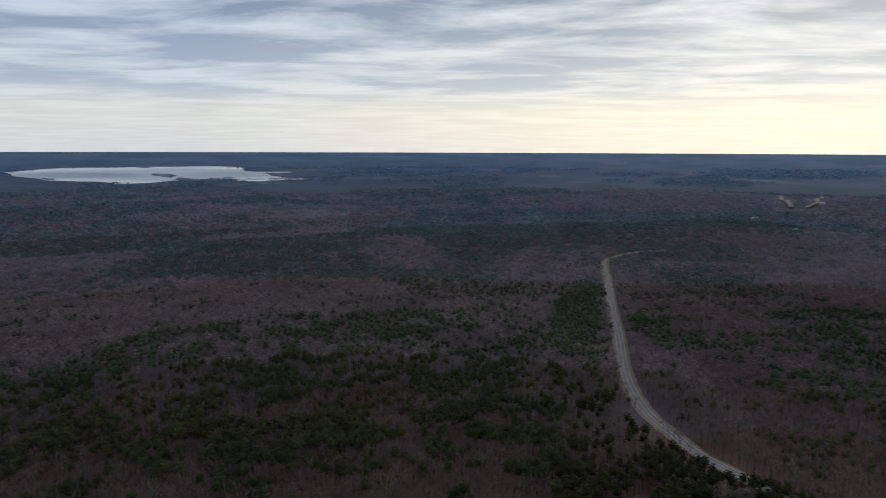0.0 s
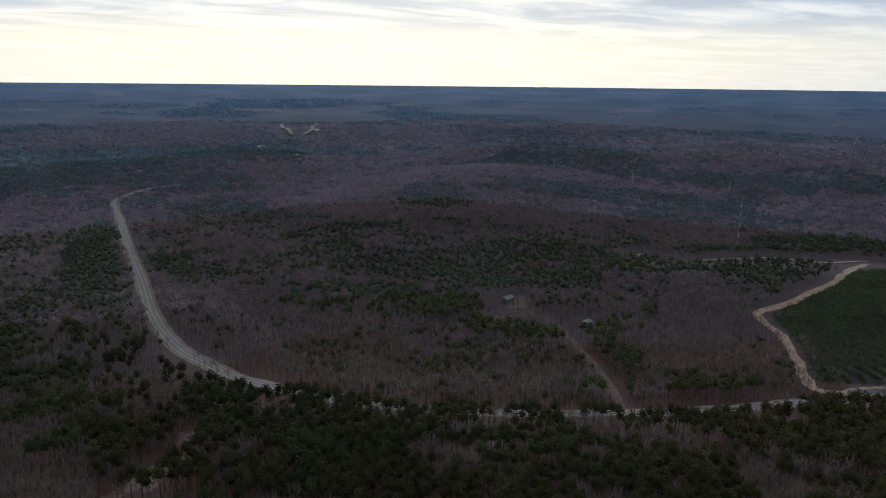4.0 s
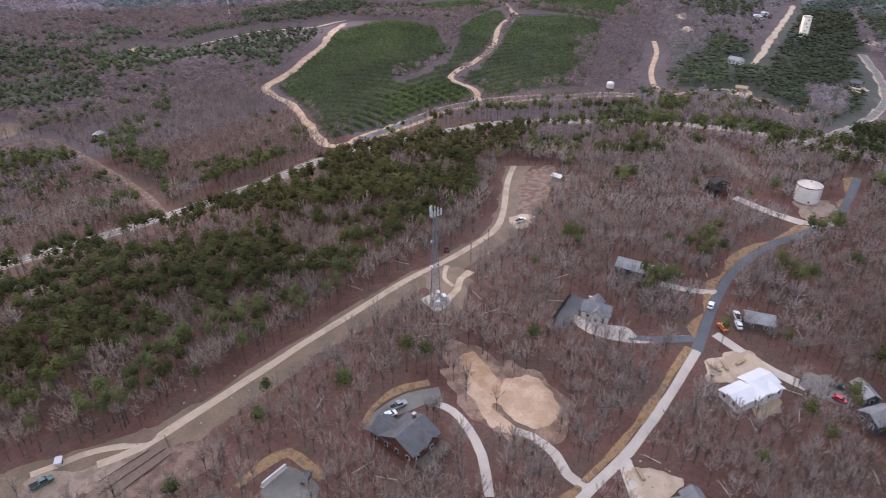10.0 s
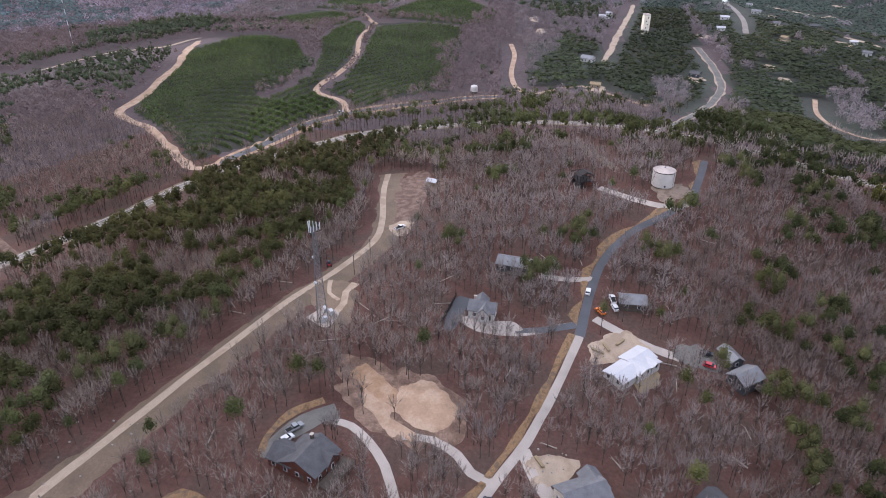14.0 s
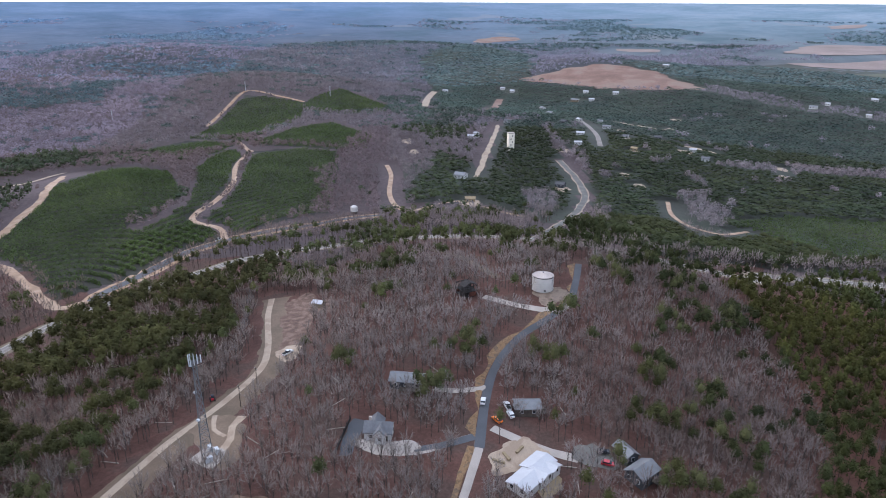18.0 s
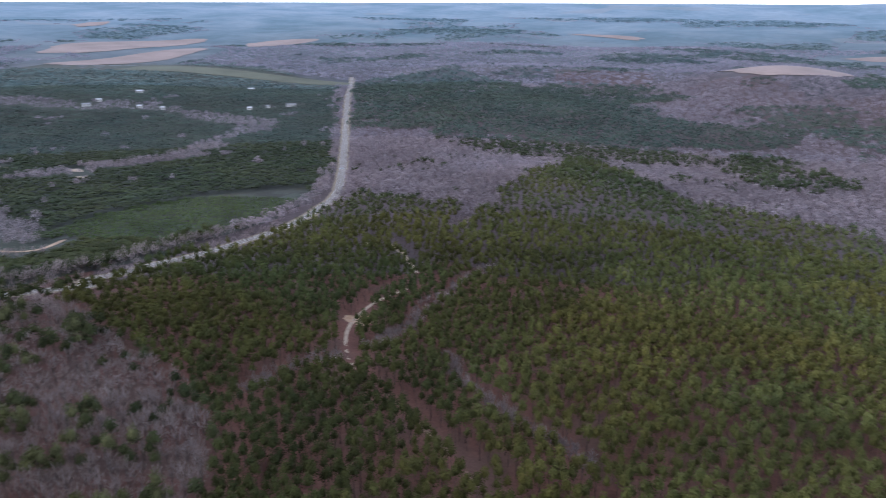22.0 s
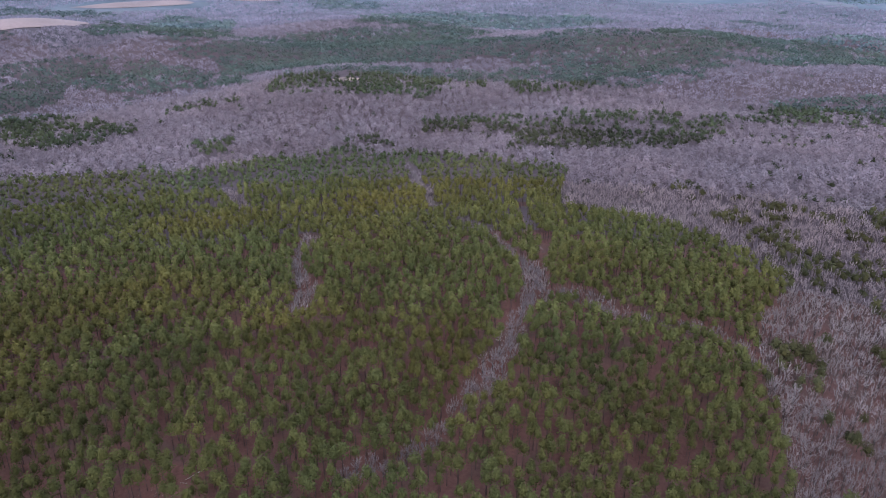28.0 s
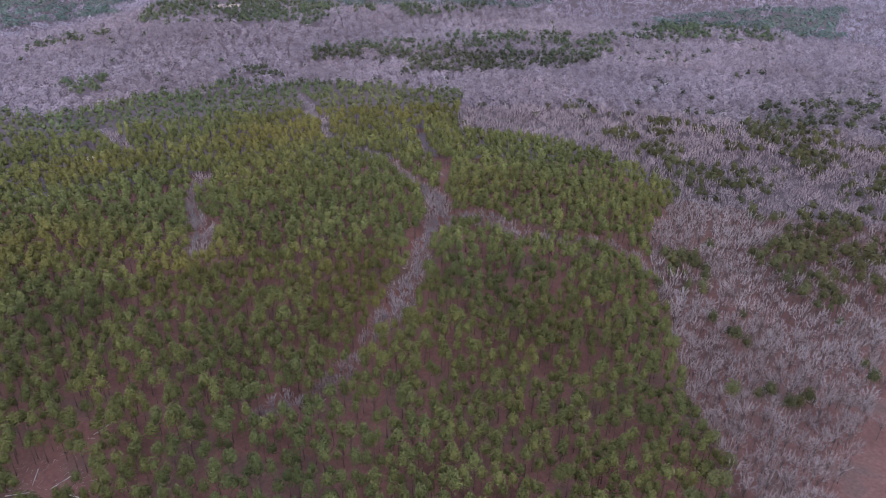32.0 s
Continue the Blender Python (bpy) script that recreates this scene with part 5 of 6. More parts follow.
UP = 0.62
for colour, x, y, a, pick, lab in [
        ("white", 137.5, 56.0, -40, False, "white sedan parked on a gravel court"), ("silver", 141.8, 55.0, -42, True, "silver pickup truck parked beside a bank"),
        ("white", 223.1, -32.7, -12, False, "white car driving on asphalt"), ("white", 219.8, -41.3, 8, True, "white pickup truck parked below pines"),
        ("white", 214.6, -41.6, 12, False, "white car parked beside a driveway"), ("black", 195.8, -70.3, -95, False, "black car parked in a stone court"),
        ("red", 189.9, -70.2, -115, False, "dark red car parked in a stone court"), ("black", 123.2, 1.6, 70, False, "black car parked at the road's edge"),
        ("black", 126.2, -0.6, 70, False, "black car parked on concrete"), ("green", 88.3, 130.2, -30, True, "dark green pickup truck on a dirt pull-off"),
        ("orange", 211.5, -36.2, 30, False, "small orange car half hidden by pines"), ("white", 266.3, 44.3, -40, True, "white pickup truck on a gravel patch"),
        ("black", 110.5, 68.5, 10, False, "black car in a dug-out lot"), ("white", 117, 760, 75, False, "white car far along the highway"),
        ("white", 470, -570, 50, False, "white car far along the highway"), ("white", 481, 122, -35, True, "white truck on the valley road")]:
    rest(car(colour, lab, pick), x, y, a, -UP + 0.1)
red = thing("tractor", "small red tractor beside the gravel road", "tractor")
part("body", box_bm(2.6, 1.1, 0.9, 0, 0, 0.6, 0.1), PAINTS["red"], red)
part("cab", box_bm(1.1, 1.1, 1.1, -0.6, 0, 1.4, 0.1), GLASS, red)
for sx, rr in ((-0.9, 0.75), (0.9, 0.5)):
    for sy in (-0.75, 0.75):
        part("wheel", tube_bm((sx, sy - 0.2, rr), (sx, sy + 0.2, rr), rr, 14), RUBBER, red)
rest(red, 232.5, 67.5, 20)
trl = thing("box_trailer", "white box trailer beside the gravel road", "trailer")
part("body", box_bm(2.6, 1.7, 0.7, 0, 0, 0.45, 0.05), PANEL, trl)
part("lid", box_bm(2.7, 1.8, 0.06, 0, 0, 1.15, 0.02), ROOF_WHITE, trl)
part("hitch", box_bm(1.2, 0.12, 0.12, 1.9, 0, 0.5), STEEL, trl)
for sy in (-0.9, 0.9):
    part("wheel", tube_bm((0, sy - 0.1, 0.35), (0, sy + 0.1, 0.35), 0.35, 12), RUBBER, trl)
rest(trl, 95.4, 131.6, 35, -0.3)

# ---- sheds, walls, poles ----
shack = thing("shed", "small pale-roofed shed on a cleared slope", "shed")
wing(shack, 0, 0, 5, 4, 2.4, 0.9, "x", TAN, ROOF_WHITE, 0.3, False)
door_on(shack, 0, -2, "y", -1)
rest(shack, 320.4, 36.3, 70, -0.3)
frame_house = thing("unfinished_house", "dark unfinished house of posts and beams without walls", "house")
part("floor", box_bm(9, 7, 0.3, 0, 0, 0), BURNT, frame_house)
for i in range(4):
    for j in range(3):
        part("post", box_bm(0.25, 0.25, 5.5, -4.3 + i * 2.87, -3.3 + j * 3.3, 0), BURNT, frame_house)
for j in range(3):
    for zz in (2.7, 5.4):
        part("beam", box_bm(9, 0.25, 0.3, 0, -3.3 + j * 3.3, zz), BURNT, frame_house)
for i in range(4):
    for zz in (2.7, 5.4):
        part("beam", box_bm(0.25, 7, 0.3, -4.3 + i * 2.87, 0, zz), BURNT, frame_house)
part("roof", prism_bm([(-3.9, 5.7), (0, 7.4), (3.9, 5.7), (3.9, 5.9), (0, 7.6), (-3.9, 5.9)], 5, "x", -1.8), BURNT, frame_house)
part("upper_floor", box_bm(8.6, 6.8, 0.22, 0, 0, 2.75), BURNT, frame_house)
for x, y, w, d in [(-2.2, 3.3, 4.2, 0.18), (4.3, 0.8, 0.18, 4.6), (-4.3, -1.2, 0.18, 3.8), (1.6, -3.3, 3.2, 0.18)]:
    part("wall_panel", box_bm(w, d, 2.3, x, y, 0.35), LOG if d > 3 else BURNT, frame_house)
rest(frame_house, 311.9, -36.1, 25, -0.2)
CLEAR.append(("area", oval(311.9, -36.1, 7, 7), 1))
CLEAR.append(("line", [(311.9, -36.1), (296, -34)], 5.5))
wall = thing("retaining_wall", "white concrete wall of a dug-out lot", "wall")
part("wall_panel", box_bm(8, 0.4, 1.8, 0, 0, -0.3, 0.03), SIDING, wall)
part("footing", box_bm(8.4, 0.9, 0.3, 0, 0, -0.2), CONCRETE, wall)
rest(wall, 108.5, 76.7, -20, -0.3)


yard_wall = thing("retaining_wall", "dark timber retaining wall round a turnaround", "wall")
for k in range(7):
    part("timber", box_bm(21, 0.22, 0.22, 0, 0.02 * (k % 2), -0.4 + 0.22 * k, 0.02), BURNT, yard_wall)
for k in range(6):
    part("post", box_bm(0.2, 0.2, 1.9, -10 + 4 * k, 0.24, -0.5), BURNT, yard_wall)
rest(yard_wall, 204.5, 17.8, -12, -0.3)
stack = thing("lumber_stack", "stack of pale raw lumber on a dirt yard", "lumber", "lumber stacks")
for k in range(3):
    part("plank", box_bm(4.2, 0.9, 0.16, 0.1 * (k - 1), 0, 0.2 * k), RAW_WOOD, stack)
rest(stack, 192.5, -36.5, 20, -0.35)
for x, y, a in [(196.0, -41.5, -40), (190.0, -33.5, 60), (141.5, -13.5, 30)]:
    copy_thing(stack, pose(x, y, float(level(x, y)) + 0.35, 0, 0, a))


# ---- timber edging of the garden terraces ----
for (ax, ay), (bx, by) in [[(93.4, 117.4), (105.7, 112.0)], [(89.9, 115.0), (107.6, 108.1)], [(92.8, 110.1), (106.6, 105.5)], [(111.5, 111.3), (108.3, 107.4)]]:
    edge = thing("timber_edging", "dark timber edging along a garden terrace", "edging", "terrace edging")
    n = max(2, int(math.hypot(bx - ax, by - ay) / 2.4))
    for k in range(n):
        p0 = (ax + (bx - ax) * k / n, ay + (by - ay) * k / n)
        p1 = (ax + (bx - ax) * (k + 0.97) / n, ay + (by - ay) * (k + 0.97) / n)
        z0, z1 = float(level(*p0)) + 0.42, float(level(*p1)) + 0.42
        part("timber", tube_bm((p0[0] - ax, p0[1] - ay, z0), (p1[0] - ax, p1[1] - ay, z1), 0.13, 6), TIMBER, edge)
    edge.matrix_world = pose(ax, ay, 0)


def pole(x, y, h, label, arm=True, mat=None, turn=0, r=0.16):
    ob = thing("utility_pole", label, "pole", "utility poles")
    part("pole", tube_bm((0, 0, -1), (0, 0, h), r, 8, r * 0.7), mat or TIMBER, ob)
    if arm:
        part("crossarm", box_bm(2.4, 0.14, 0.16, 0, 0, h - 0.8), mat or TIMBER, ob)
        for s in (-1.0, 0, 1.0):
            part("insulator", tube_bm((s, 0, h - 0.64), (s, 0, h - 0.35), 0.06, 6), PANEL, ob)
    return rest(ob, x, y, turn)


for x, y, h in [(233, 70.8, 9), (225.7, 55.8, 9), (241, 52.5, 8)]:
    pole(x, y, h, "weathered timber utility pole beside the gravel road", turn=30)
for x, y, h in [(1001, 678, 16), (935, 820, 17), (1282, 579, 17), (1205, 234, 15), (952, 838, 16), (1189, 94, 16), (880, 960, 17), (1120, 640, 16), (1380, 500, 17), (700, 1150, 17), (1060, 400, 15)]:
    pole(x, y, h, "pale steel transmission pole above far woods", True, PANEL, 40, 0.45)
mast = thing("radio_mast", "tall thin radio mast painted in pale bands", "mast")
for k in range(10):
    part("mast_section", tube_bm((0, 0, k * 5.2), (0, 0, k * 5.2 + 5.2), 0.4, 6), PANEL if k % 2 else STEEL, mast)
rest(mast, 648, 423, 0, 0.3)

# ---- far houses and sheds ----
def far_house(x, y, a, w, d, walls, roof, word):
    """A small house or shed far off, with the trees cut round it and towards the camera so that it shows."""
    w, d = w * 0.72, d * 0.78
    h = house(x, y, a, word + " far house among pines and cleared yards", [(0, 0, w, d, 3.2, d * 0.22, "x")], walls, roof, doors=[(-w / 2, 0, "x", -1)], pad=4 + max(0, (math.hypot(x, y) - 600) * 0.008))
    tagged(h, group="far houses")
    CLEAR.append(("line", [(x * (1 - 20 / math.hypot(x, y)), y * (1 - 20 / math.hypot(x, y))), (x, y)], w / 2 + 2))


# x, y, turn, width, depth
far_house(1225, -272, 10, 15, 9, SIDING, ROOF_PALE, "white")
far_house(1119, -261, 30, 14, 9, SIDING, ROOF_PALE, "white")
far_house(964, -245, 40, 13, 10, DARK_WALL, ROOF_DARK, "dark")
far_house(1002, -277, 20, 10, 8, SIDING, ROOF_WHITE, "white")
far_house(988, -304, 60, 9, 7, SIDING, ROOF_PALE, "pale")
far_house(921, -293, 70, 15, 8, SIDING, ROOF_PALE, "pale")
far_house(848, -237, 80, 13, 7, SIDING, ROOF_WHITE, "white")
far_house(776, -215, 80, 11, 6, SIDING, ROOF_WHITE, "white")
far_house(834, -290, 60, 9, 8, SIDING, ROOF_GREY, "grey")
far_house(750, -272, 50, 9, 7, RAW_WOOD, RAW_WOOD, "unfinished lumber")
far_house(838, -332, 70, 12, 9, DARK_WALL, ROOF_DARK, "dark")
far_house(763, -345, 75, 10, 5, SIDING, ROOF_WHITE, "white")
far_house(714, -338, 60, 11, 8, SIDING, ROOF_GREY, "grey")
far_house(597, -152, 60, 11, 9, DARK_WALL, ROOF_DARK, "dark")
far_house(961, -164, 80, 12, 8, SIDING, ROOF_GREY, "grey")
far_house(1337, -379, 60, 13, 8, SIDING, ROOF_WHITE, "white")
far_house(1302, -426, 70, 14, 9, SIDING, ROOF_WHITE, "white")
far_house(1286, -345, 60, 20, 9, TAN, ROOF_PALE, "tan")
far_house(1275, -373, 70, 13, 9, SIDING, ROOF_WHITE, "white")
far_house(646, -68, 60, 15, 11, SIDING, ROOF_PALE, "pale")
far_house(560, -67, 80, 11, 7, RAW_WOOD, RAW_WOOD, "unfinished lumber")
far_house(827, -102, 75, 20, 7, SIDING, ROOF_WHITE, "white")
far_house(850, -108, 75, 9, 6, SIDING, ROOF_WHITE, "white")
far_house(1440, -118, 70, 14, 8, SIDING, ROOF_WHITE, "white")
far_house(1440, -235, 60, 12, 8, SIDING, ROOF_WHITE, "white")
far_house(1410, -250, 60, 12, 8, SIDING, ROOF_WHITE, "white")
far_house(1540, -612, 50, 18, 9, SIDING, ROOF_WHITE, "white")
far_house(1073, -697, 45, 10, 7, SIDING, ROOF_WHITE, "white")
far_house(1102, -795, 45, 14, 8, SIDING, ROOF_WHITE, "white")
far_house(1079, -1035, 45, 14, 8, SIDING, ROOF_WHITE, "white")
far_house(1059, -665, 55, 17, 8, SIDING, ROOF_PALE, "pale")
far_house(994, -713, 45, 10, 7, SIDING, ROOF_WHITE, "white")
far_house(962, -731, 45, 9, 7, SIDING, ROOF_WHITE, "white")
far_house(864, -822, 40, 10, 7, SIDING, ROOF_WHITE, "white")
far_house(853, -852, 40, 9, 7, SIDING, ROOF_PALE, "pale")
far_house(832, -885, 40, 22, 8, SIDING, ROOF_PALE, "pale")
far_house(336, 413, 20, 14, 7, TAN, ROOF_PALE, "tan")
far_house(341, 331, 20, 9, 6, TIMBER, ROOF_PALE, "brown")
far_house(790, 1830, 20, 22, 9, SIDING, ROOF_WHITE, "white")
far_house(585, 1700, 20, 24, 9, SIDING, ROOF_WHITE, "white")
far_house(526, 1321, 20, 14, 8, SIDING, ROOF_WHITE, "white")
far_house(840, 2100, 20, 18, 9, SIDING, ROOF_WHITE, "white")


# ---- woods ----
RNG = np.random.default_rng(7)


def tri_soup(centres, normals, size, seed=0, loose=0.3, slim=0.45):
    """Small loose triangles at given places, facing along the normals: tufts of needles."""
    g = np.random.default_rng(seed)
    n = len(centres)
    a = g.normal(size=(n, 3))
    nrm = normals + g.normal(size=(n, 3)) * loose
    nrm /= np.linalg.norm(nrm, axis=1)[:, None]
    u = np.cross(nrm, a)
    u /= np.linalg.norm(u, axis=1)[:, None]
    w = np.cross(nrm, u)
    s = size * g.uniform(0.7, 1.3, (n, 1))
    v = np.stack([centres + u * s, centres - u * s * 0.6 + w * s * slim, centres - u * s * 0.6 - w * s * slim], 1)
    return v.reshape(-1, 3), np.arange(3 * n).reshape(-1, 3)


def shell_points(n, seed):
    """Even directions over a sphere, fewer below."""
    k = np.arange(n) + 0.5
    z = 1 - 1.55 * k / n
    t = k * 2.39996 + seed
    r = np.sqrt(np.maximum(0, 1 - z * z))
    return np.stack([r * np.cos(t), r * np.sin(t), z], 1)


def spike(a, b, r):
    """Three-sided taper from a (radius r) to a point b."""
    a, b = np.asarray(a, float), np.asarray(b, float)
    d = (b - a) / (np.linalg.norm(b - a) + 1e-9)
    u = np.cross(d, [0.3, 0.9, 0.2])
    u /= np.linalg.norm(u)
    w = np.cross(d, u)
    v = [a + r * (u * math.cos(t) + w * math.sin(t)) for t in (0, 2.094, 4.189)] + [b]
    return np.array(v), np.array([(0, 1, 3), (1, 2, 3), (2, 0, 3)])


def core(centre, wide, tall, fine=True):
    """The dense inside of a crown: a closed, uneven double cone of few faces."""
    n = 6 if fine else 4
    t = np.arange(n) * 2 * np.pi / n
    ring = np.stack([np.cos(t), np.sin(t), np.zeros(n)], 1)
    v = np.vstack([[0, 0, 1], ring * 0.78 + [0, 0, 0.45], ring * 0.95 - [0, 0, 0.25], [0, 0, -0.75]]) if fine else np.vstack([[0, 0, 1], ring, [0, 0, -0.7]])
    f = [(0, 1 + i, 1 + (i + 1) % n) for i in range(n)]
    if fine:
        for i in range(n):
            j = (i + 1) % n
            f += [(1 + i, 1 + n + i, 1 + n + j), (1 + i, 1 + n + j, 1 + j), (1 + n + i, 1 + 2 * n, 1 + n + j)]
    else:
        f += [(1 + i, 1 + n, 1 + (i + 1) % n) for i in range(n)]
    return np.asarray(centre) + v * [wide, wide, tall], np.array(f)


def merge(pieces):
    vs, fs, ms, n = [], [], [], 0
    for (v, f), m in pieces:
        vs.append(v), fs.append(np.asarray(f) + n), ms.append(np.full(len(f), m))
        n += len(v)
    return np.vstack(vs), np.vstack(fs), np.concatenate(ms)


def pine_form(seed, tufts, size, trunk=True, wide=2.35, tall=3.8, slim=0.45):
    """A pine 17 m high: bare trunk, limbs, and a lumpy egg-shaped crown of needle tufts."""
    g = np.random.default_rng(seed)
    h = 17.0
    d = shell_points(tufts, seed * 1.7)
    f1, f2, f3 = g.uniform(0, 6.28, 3)
    az = np.arctan2(d[:, 1], d[:, 0])
    lump = 1 + 0.11 * np.sin(3 * az + f1 + 2 * d[:, 2]) + 0.09 * np.sin(5 * d[:, 2] + f2) + 0.08 * np.sin(5 * az + f3)
    lump *= g.uniform(0.68, 1.14, tufts)
    c = np.array([0, 0, h - tall * 1.05])
    taper = 1.0 - 0.2 * d[:, 2:3]
    p = c + d * lump[:, None] * np.hstack([wide * taper, wide * taper, np.full_like(taper, tall)])
    pieces = [(tri_soup(p, d + [0, 0, 0.15], size, seed, 0.75, slim), 0), (core(c, wide * 0.66, tall * 0.72, trunk), 0)]
    if trunk:
        for k in range(3):
            ang, z0 = k * 2.4 + f1, h * (0.42 + 0.05 * k)
            pieces.append((spike((0, 0, z0 - 1.0), (wide * 0.7 * math.cos(ang), wide * 0.7 * math.sin(ang), z0 + 0.6), 0.1), 1))
        pieces.append((spike((0, 0, -1), (g.uniform(-0.3, 0.3), g.uniform(-0.3, 0.3), h * 0.95), 0.27), 1))
    return merge(pieces)


def far_pine(seed, tufts, size, wide, tall):
    """A clump of far pines: broad sprays over a low dome."""
    g = np.random.default_rng(seed)
    d = shell_points(tufts, seed * 1.7)
    p = np.array([0, 0, 17 - tall * 1.05]) + d * g.uniform(0.8, 1.15, (tufts, 1)) * [wide, wide, tall]
    return merge([(tri_soup(p, d + [0, 0, 0.2], size, seed, 0.35, 0.8), 0)])


def bare_form(seed, limbs, twigs, width, trunk=True, reach=1.0, long=1.0):
    """A leafless hardwood 15 m high: bole, limbs that fan out into a round head, and a haze of twigs."""
    g = np.random.default_rng(seed)
    h = 15.0
    pieces, ends = [], []
    lean = g.uniform(-0.5, 0.5, 2)
    if trunk:
        pieces.append((spike((0, 0, -1), (lean[0], lean[1], h * 0.8), 0.22), 1))
    for k in range(limbs):
        z0 = h * g.uniform(0.3, 0.52)
        ang = k * 2.4 + g.uniform(-0.4, 0.4)
        th = 0.15 + 1.15 * (k + 0.5) / limbs
        out = 3.3 * reach * math.sin(th) * g.uniform(0.8, 1.15)
        e = np.array([out * math.cos(ang) + lean[0], out * math.sin(ang) + lean[1], h * 0.56 + 6.0 * math.cos(th) * g.uniform(0.85, 1.05)])
        if trunk:
            pieces.append((spike((0, 0, z0), e, 0.085), 1))
        ends.append((np.array([0, 0, z0]), e))
    v, f = [], []
    for k in range(twigs):
        a, b = ends[k % limbs]
        s = a + (b - a) * g.uniform(0.45, 1.0)
        d = (s - np.array([0, 0, h * 0.45])) / 4.0 + g.normal(size=3) * 0.48 + [0, 0, 0.2]
        d /= np.linalg.norm(d)
        e = s + d * g.uniform(0.9, 2.0) * long
        u = np.cross(d, g.normal(size=3))
        u = u / np.linalg.norm(u) * width * g.uniform(0.7, 1.3)
        f.append((3 * k, 3 * k + 1, 3 * k + 2))
        v += [s - u * 0.5, s + u * 0.5, e]
    pieces.append(((np.array(v), np.array(f)), 0))
    return merge(pieces)


def head_form(seed, tufts, size, wide=3.0, tall=4.2, slim=0.5):
    """A leafless hardwood seen far off: a loose round head of twig sprays."""
    g = np.random.default_rng(seed)
    d = shell_points(tufts, seed * 1.3)
    f1, f2 = g.uniform(0, 6.28, 2)
    az = np.arctan2(d[:, 1], d[:, 0])
    lump = (1 + 0.18 * np.sin(3 * az + f1) + 0.12 * np.sin(5 * d[:, 2] + f2)) * g.uniform(0.72, 1.12, tufts)
    p = np.array([0, 0, 8.6]) + d * lump[:, None] * [wide, wide, tall]
    return merge([(tri_soup(p, d + [0, 0, 0.35], size, seed, 0.7, slim), 0)])


def wood(name, forms, x, y, scale, tints, mats, label, broad=1.0):
    """Many trees of a few forms, as one mesh."""
    vs, fs, ms, ts, n = [], [], [], [], 0
    pick = RNG.integers(0, len(forms), len(x))
    turn = RNG.uniform(0, 6.283, len(x))
    z = level(x, y)
    wide = scale * broad * RNG.uniform(0.85, 1.2, len(x))
    for k, (v, f, m) in enumerate(forms):
        w = np.nonzero(pick == k)[0]
        if not len(w):
            continue
        c, s = np.cos(turn[w])[:, None], np.sin(turn[w])[:, None]
        px = (v[None, :, 0] * c - v[None, :, 1] * s) * wide[w, None] + x[w, None]
        py = (v[None, :, 0] * s + v[None, :, 1] * c) * wide[w, None] + y[w, None]
        pz = v[None, :, 2] * scale[w, None] + z[w, None]
        vs.append(np.stack([px, py, pz], -1).reshape(-1, 3).astype(np.float32))
        fs.append((f[None] + (np.arange(len(w)) * len(v))[:, None, None] + n).reshape(-1, 3).astype(np.int32))
        ms.append(np.tile(m, len(w)))
        t = np.ones((len(w), len(v), 4), np.float32)
        t[:, :, :3] = tints[w][:, None]
        ts.append(t.reshape(-1, 4))
        n += len(v) * len(w)
    ob = mesh_object(name, np.vstack(vs), np.vstack(fs), mats, np.concatenate(ms), np.vstack(ts))
    return tagged(ob, label, "woods", kind="stuff")


def cleared(x, y):
    """True where a road, clearing or building keeps trees away."""
    out = np.zeros(len(x), bool)
    for kind, data, margin in CLEAR:
        p = np.array(data)
        box = (x > p[:, 0].min() - margin - 2) & (x < p[:, 0].max() + margin + 2) & (y > p[:, 1].min() - margin - 2) & (y < p[:, 1].max() + margin + 2)
        i = np.nonzero(box & ~out)[0]
        if not len(i):
            continue
        if kind == "line":
            out[i] = seg_distance(x[i], y[i], data) < margin
        else:
            out[i] = inside(x[i], y[i], data) | (seg_distance(x[i], y[i], list(data) + [data[0]]) < margin)
    return out


PINE_AREAS = [k for k in AREAS if k.startswith("pines")]
GROVE_AREAS = [k for k in AREAS if k.startswith("grove")]
YOUNG = ["pines_east", "pines_far", "pines_ridge", "pines_plain"]
PLANTINGS = [k for k in AREAS if k.startswith("planting")]
STREAKS = {"streak_main": 3.5, "streak_east": 4.2, "streak_pond": 6, "streak_gully": 7, "streak_creek": 4.2, "streak_low": 3.6, "streak_valley": 26, "streak_far": 18, "streak_far_b": 22, "streak_bay": 5.5, "streak_gap": 5, "streak_hollow": 17, "streak_yard": 12}


BANDS = {"band_screen": 15, "band_screen_b": 15, "band_screen_c": 13, "band_median": 10, "band_d": 11, "band_e": 6, "band_f": 9, "band_g": 70, "band_h": 65, "band_i": 40}
RIDGE_WOODS = [(70, 160), (110, 118), (190, 85), (345, 60), (360, -20), (335, -110), (250, -100), (165, -95), (60, -90), (60, 60)]
# pines among the bare trees: x, y, radius
RIDGE_GROVES = [(227, -13, 6), (231, -22, 6), (240, 20, 4), (247, -28, 5), (310, 4, 6), (353, -4, 7), (299, -54, 7), (303, -48, 6), (209, -36, 4), (216, -34, 3), (240, -57, 4), (153, 113, 5), (149, 120, 5), (160, 111, 4), (171, 99, 4), (181, 93, 4), (144, -7, 2.5), (138, -5, 2.5), (132, 4, 3)]
SLOPE_GROVES = [(278, -77, 4), (273, -71, 3), (238, -64, 4), (205, -90, 6), (267, -119, 8), (304, -140, 10), (330, -133, 8), (302, -111, 6), (316, -104, 5), (273, -145, 10), (218, -115, 8), (204, -103, 6), (194, -116, 8), (172, -93, 5), (156, -87, 4), (143, -89, 5), (227, -98, 5), (163, -102, 6), (174, -85, 4)]
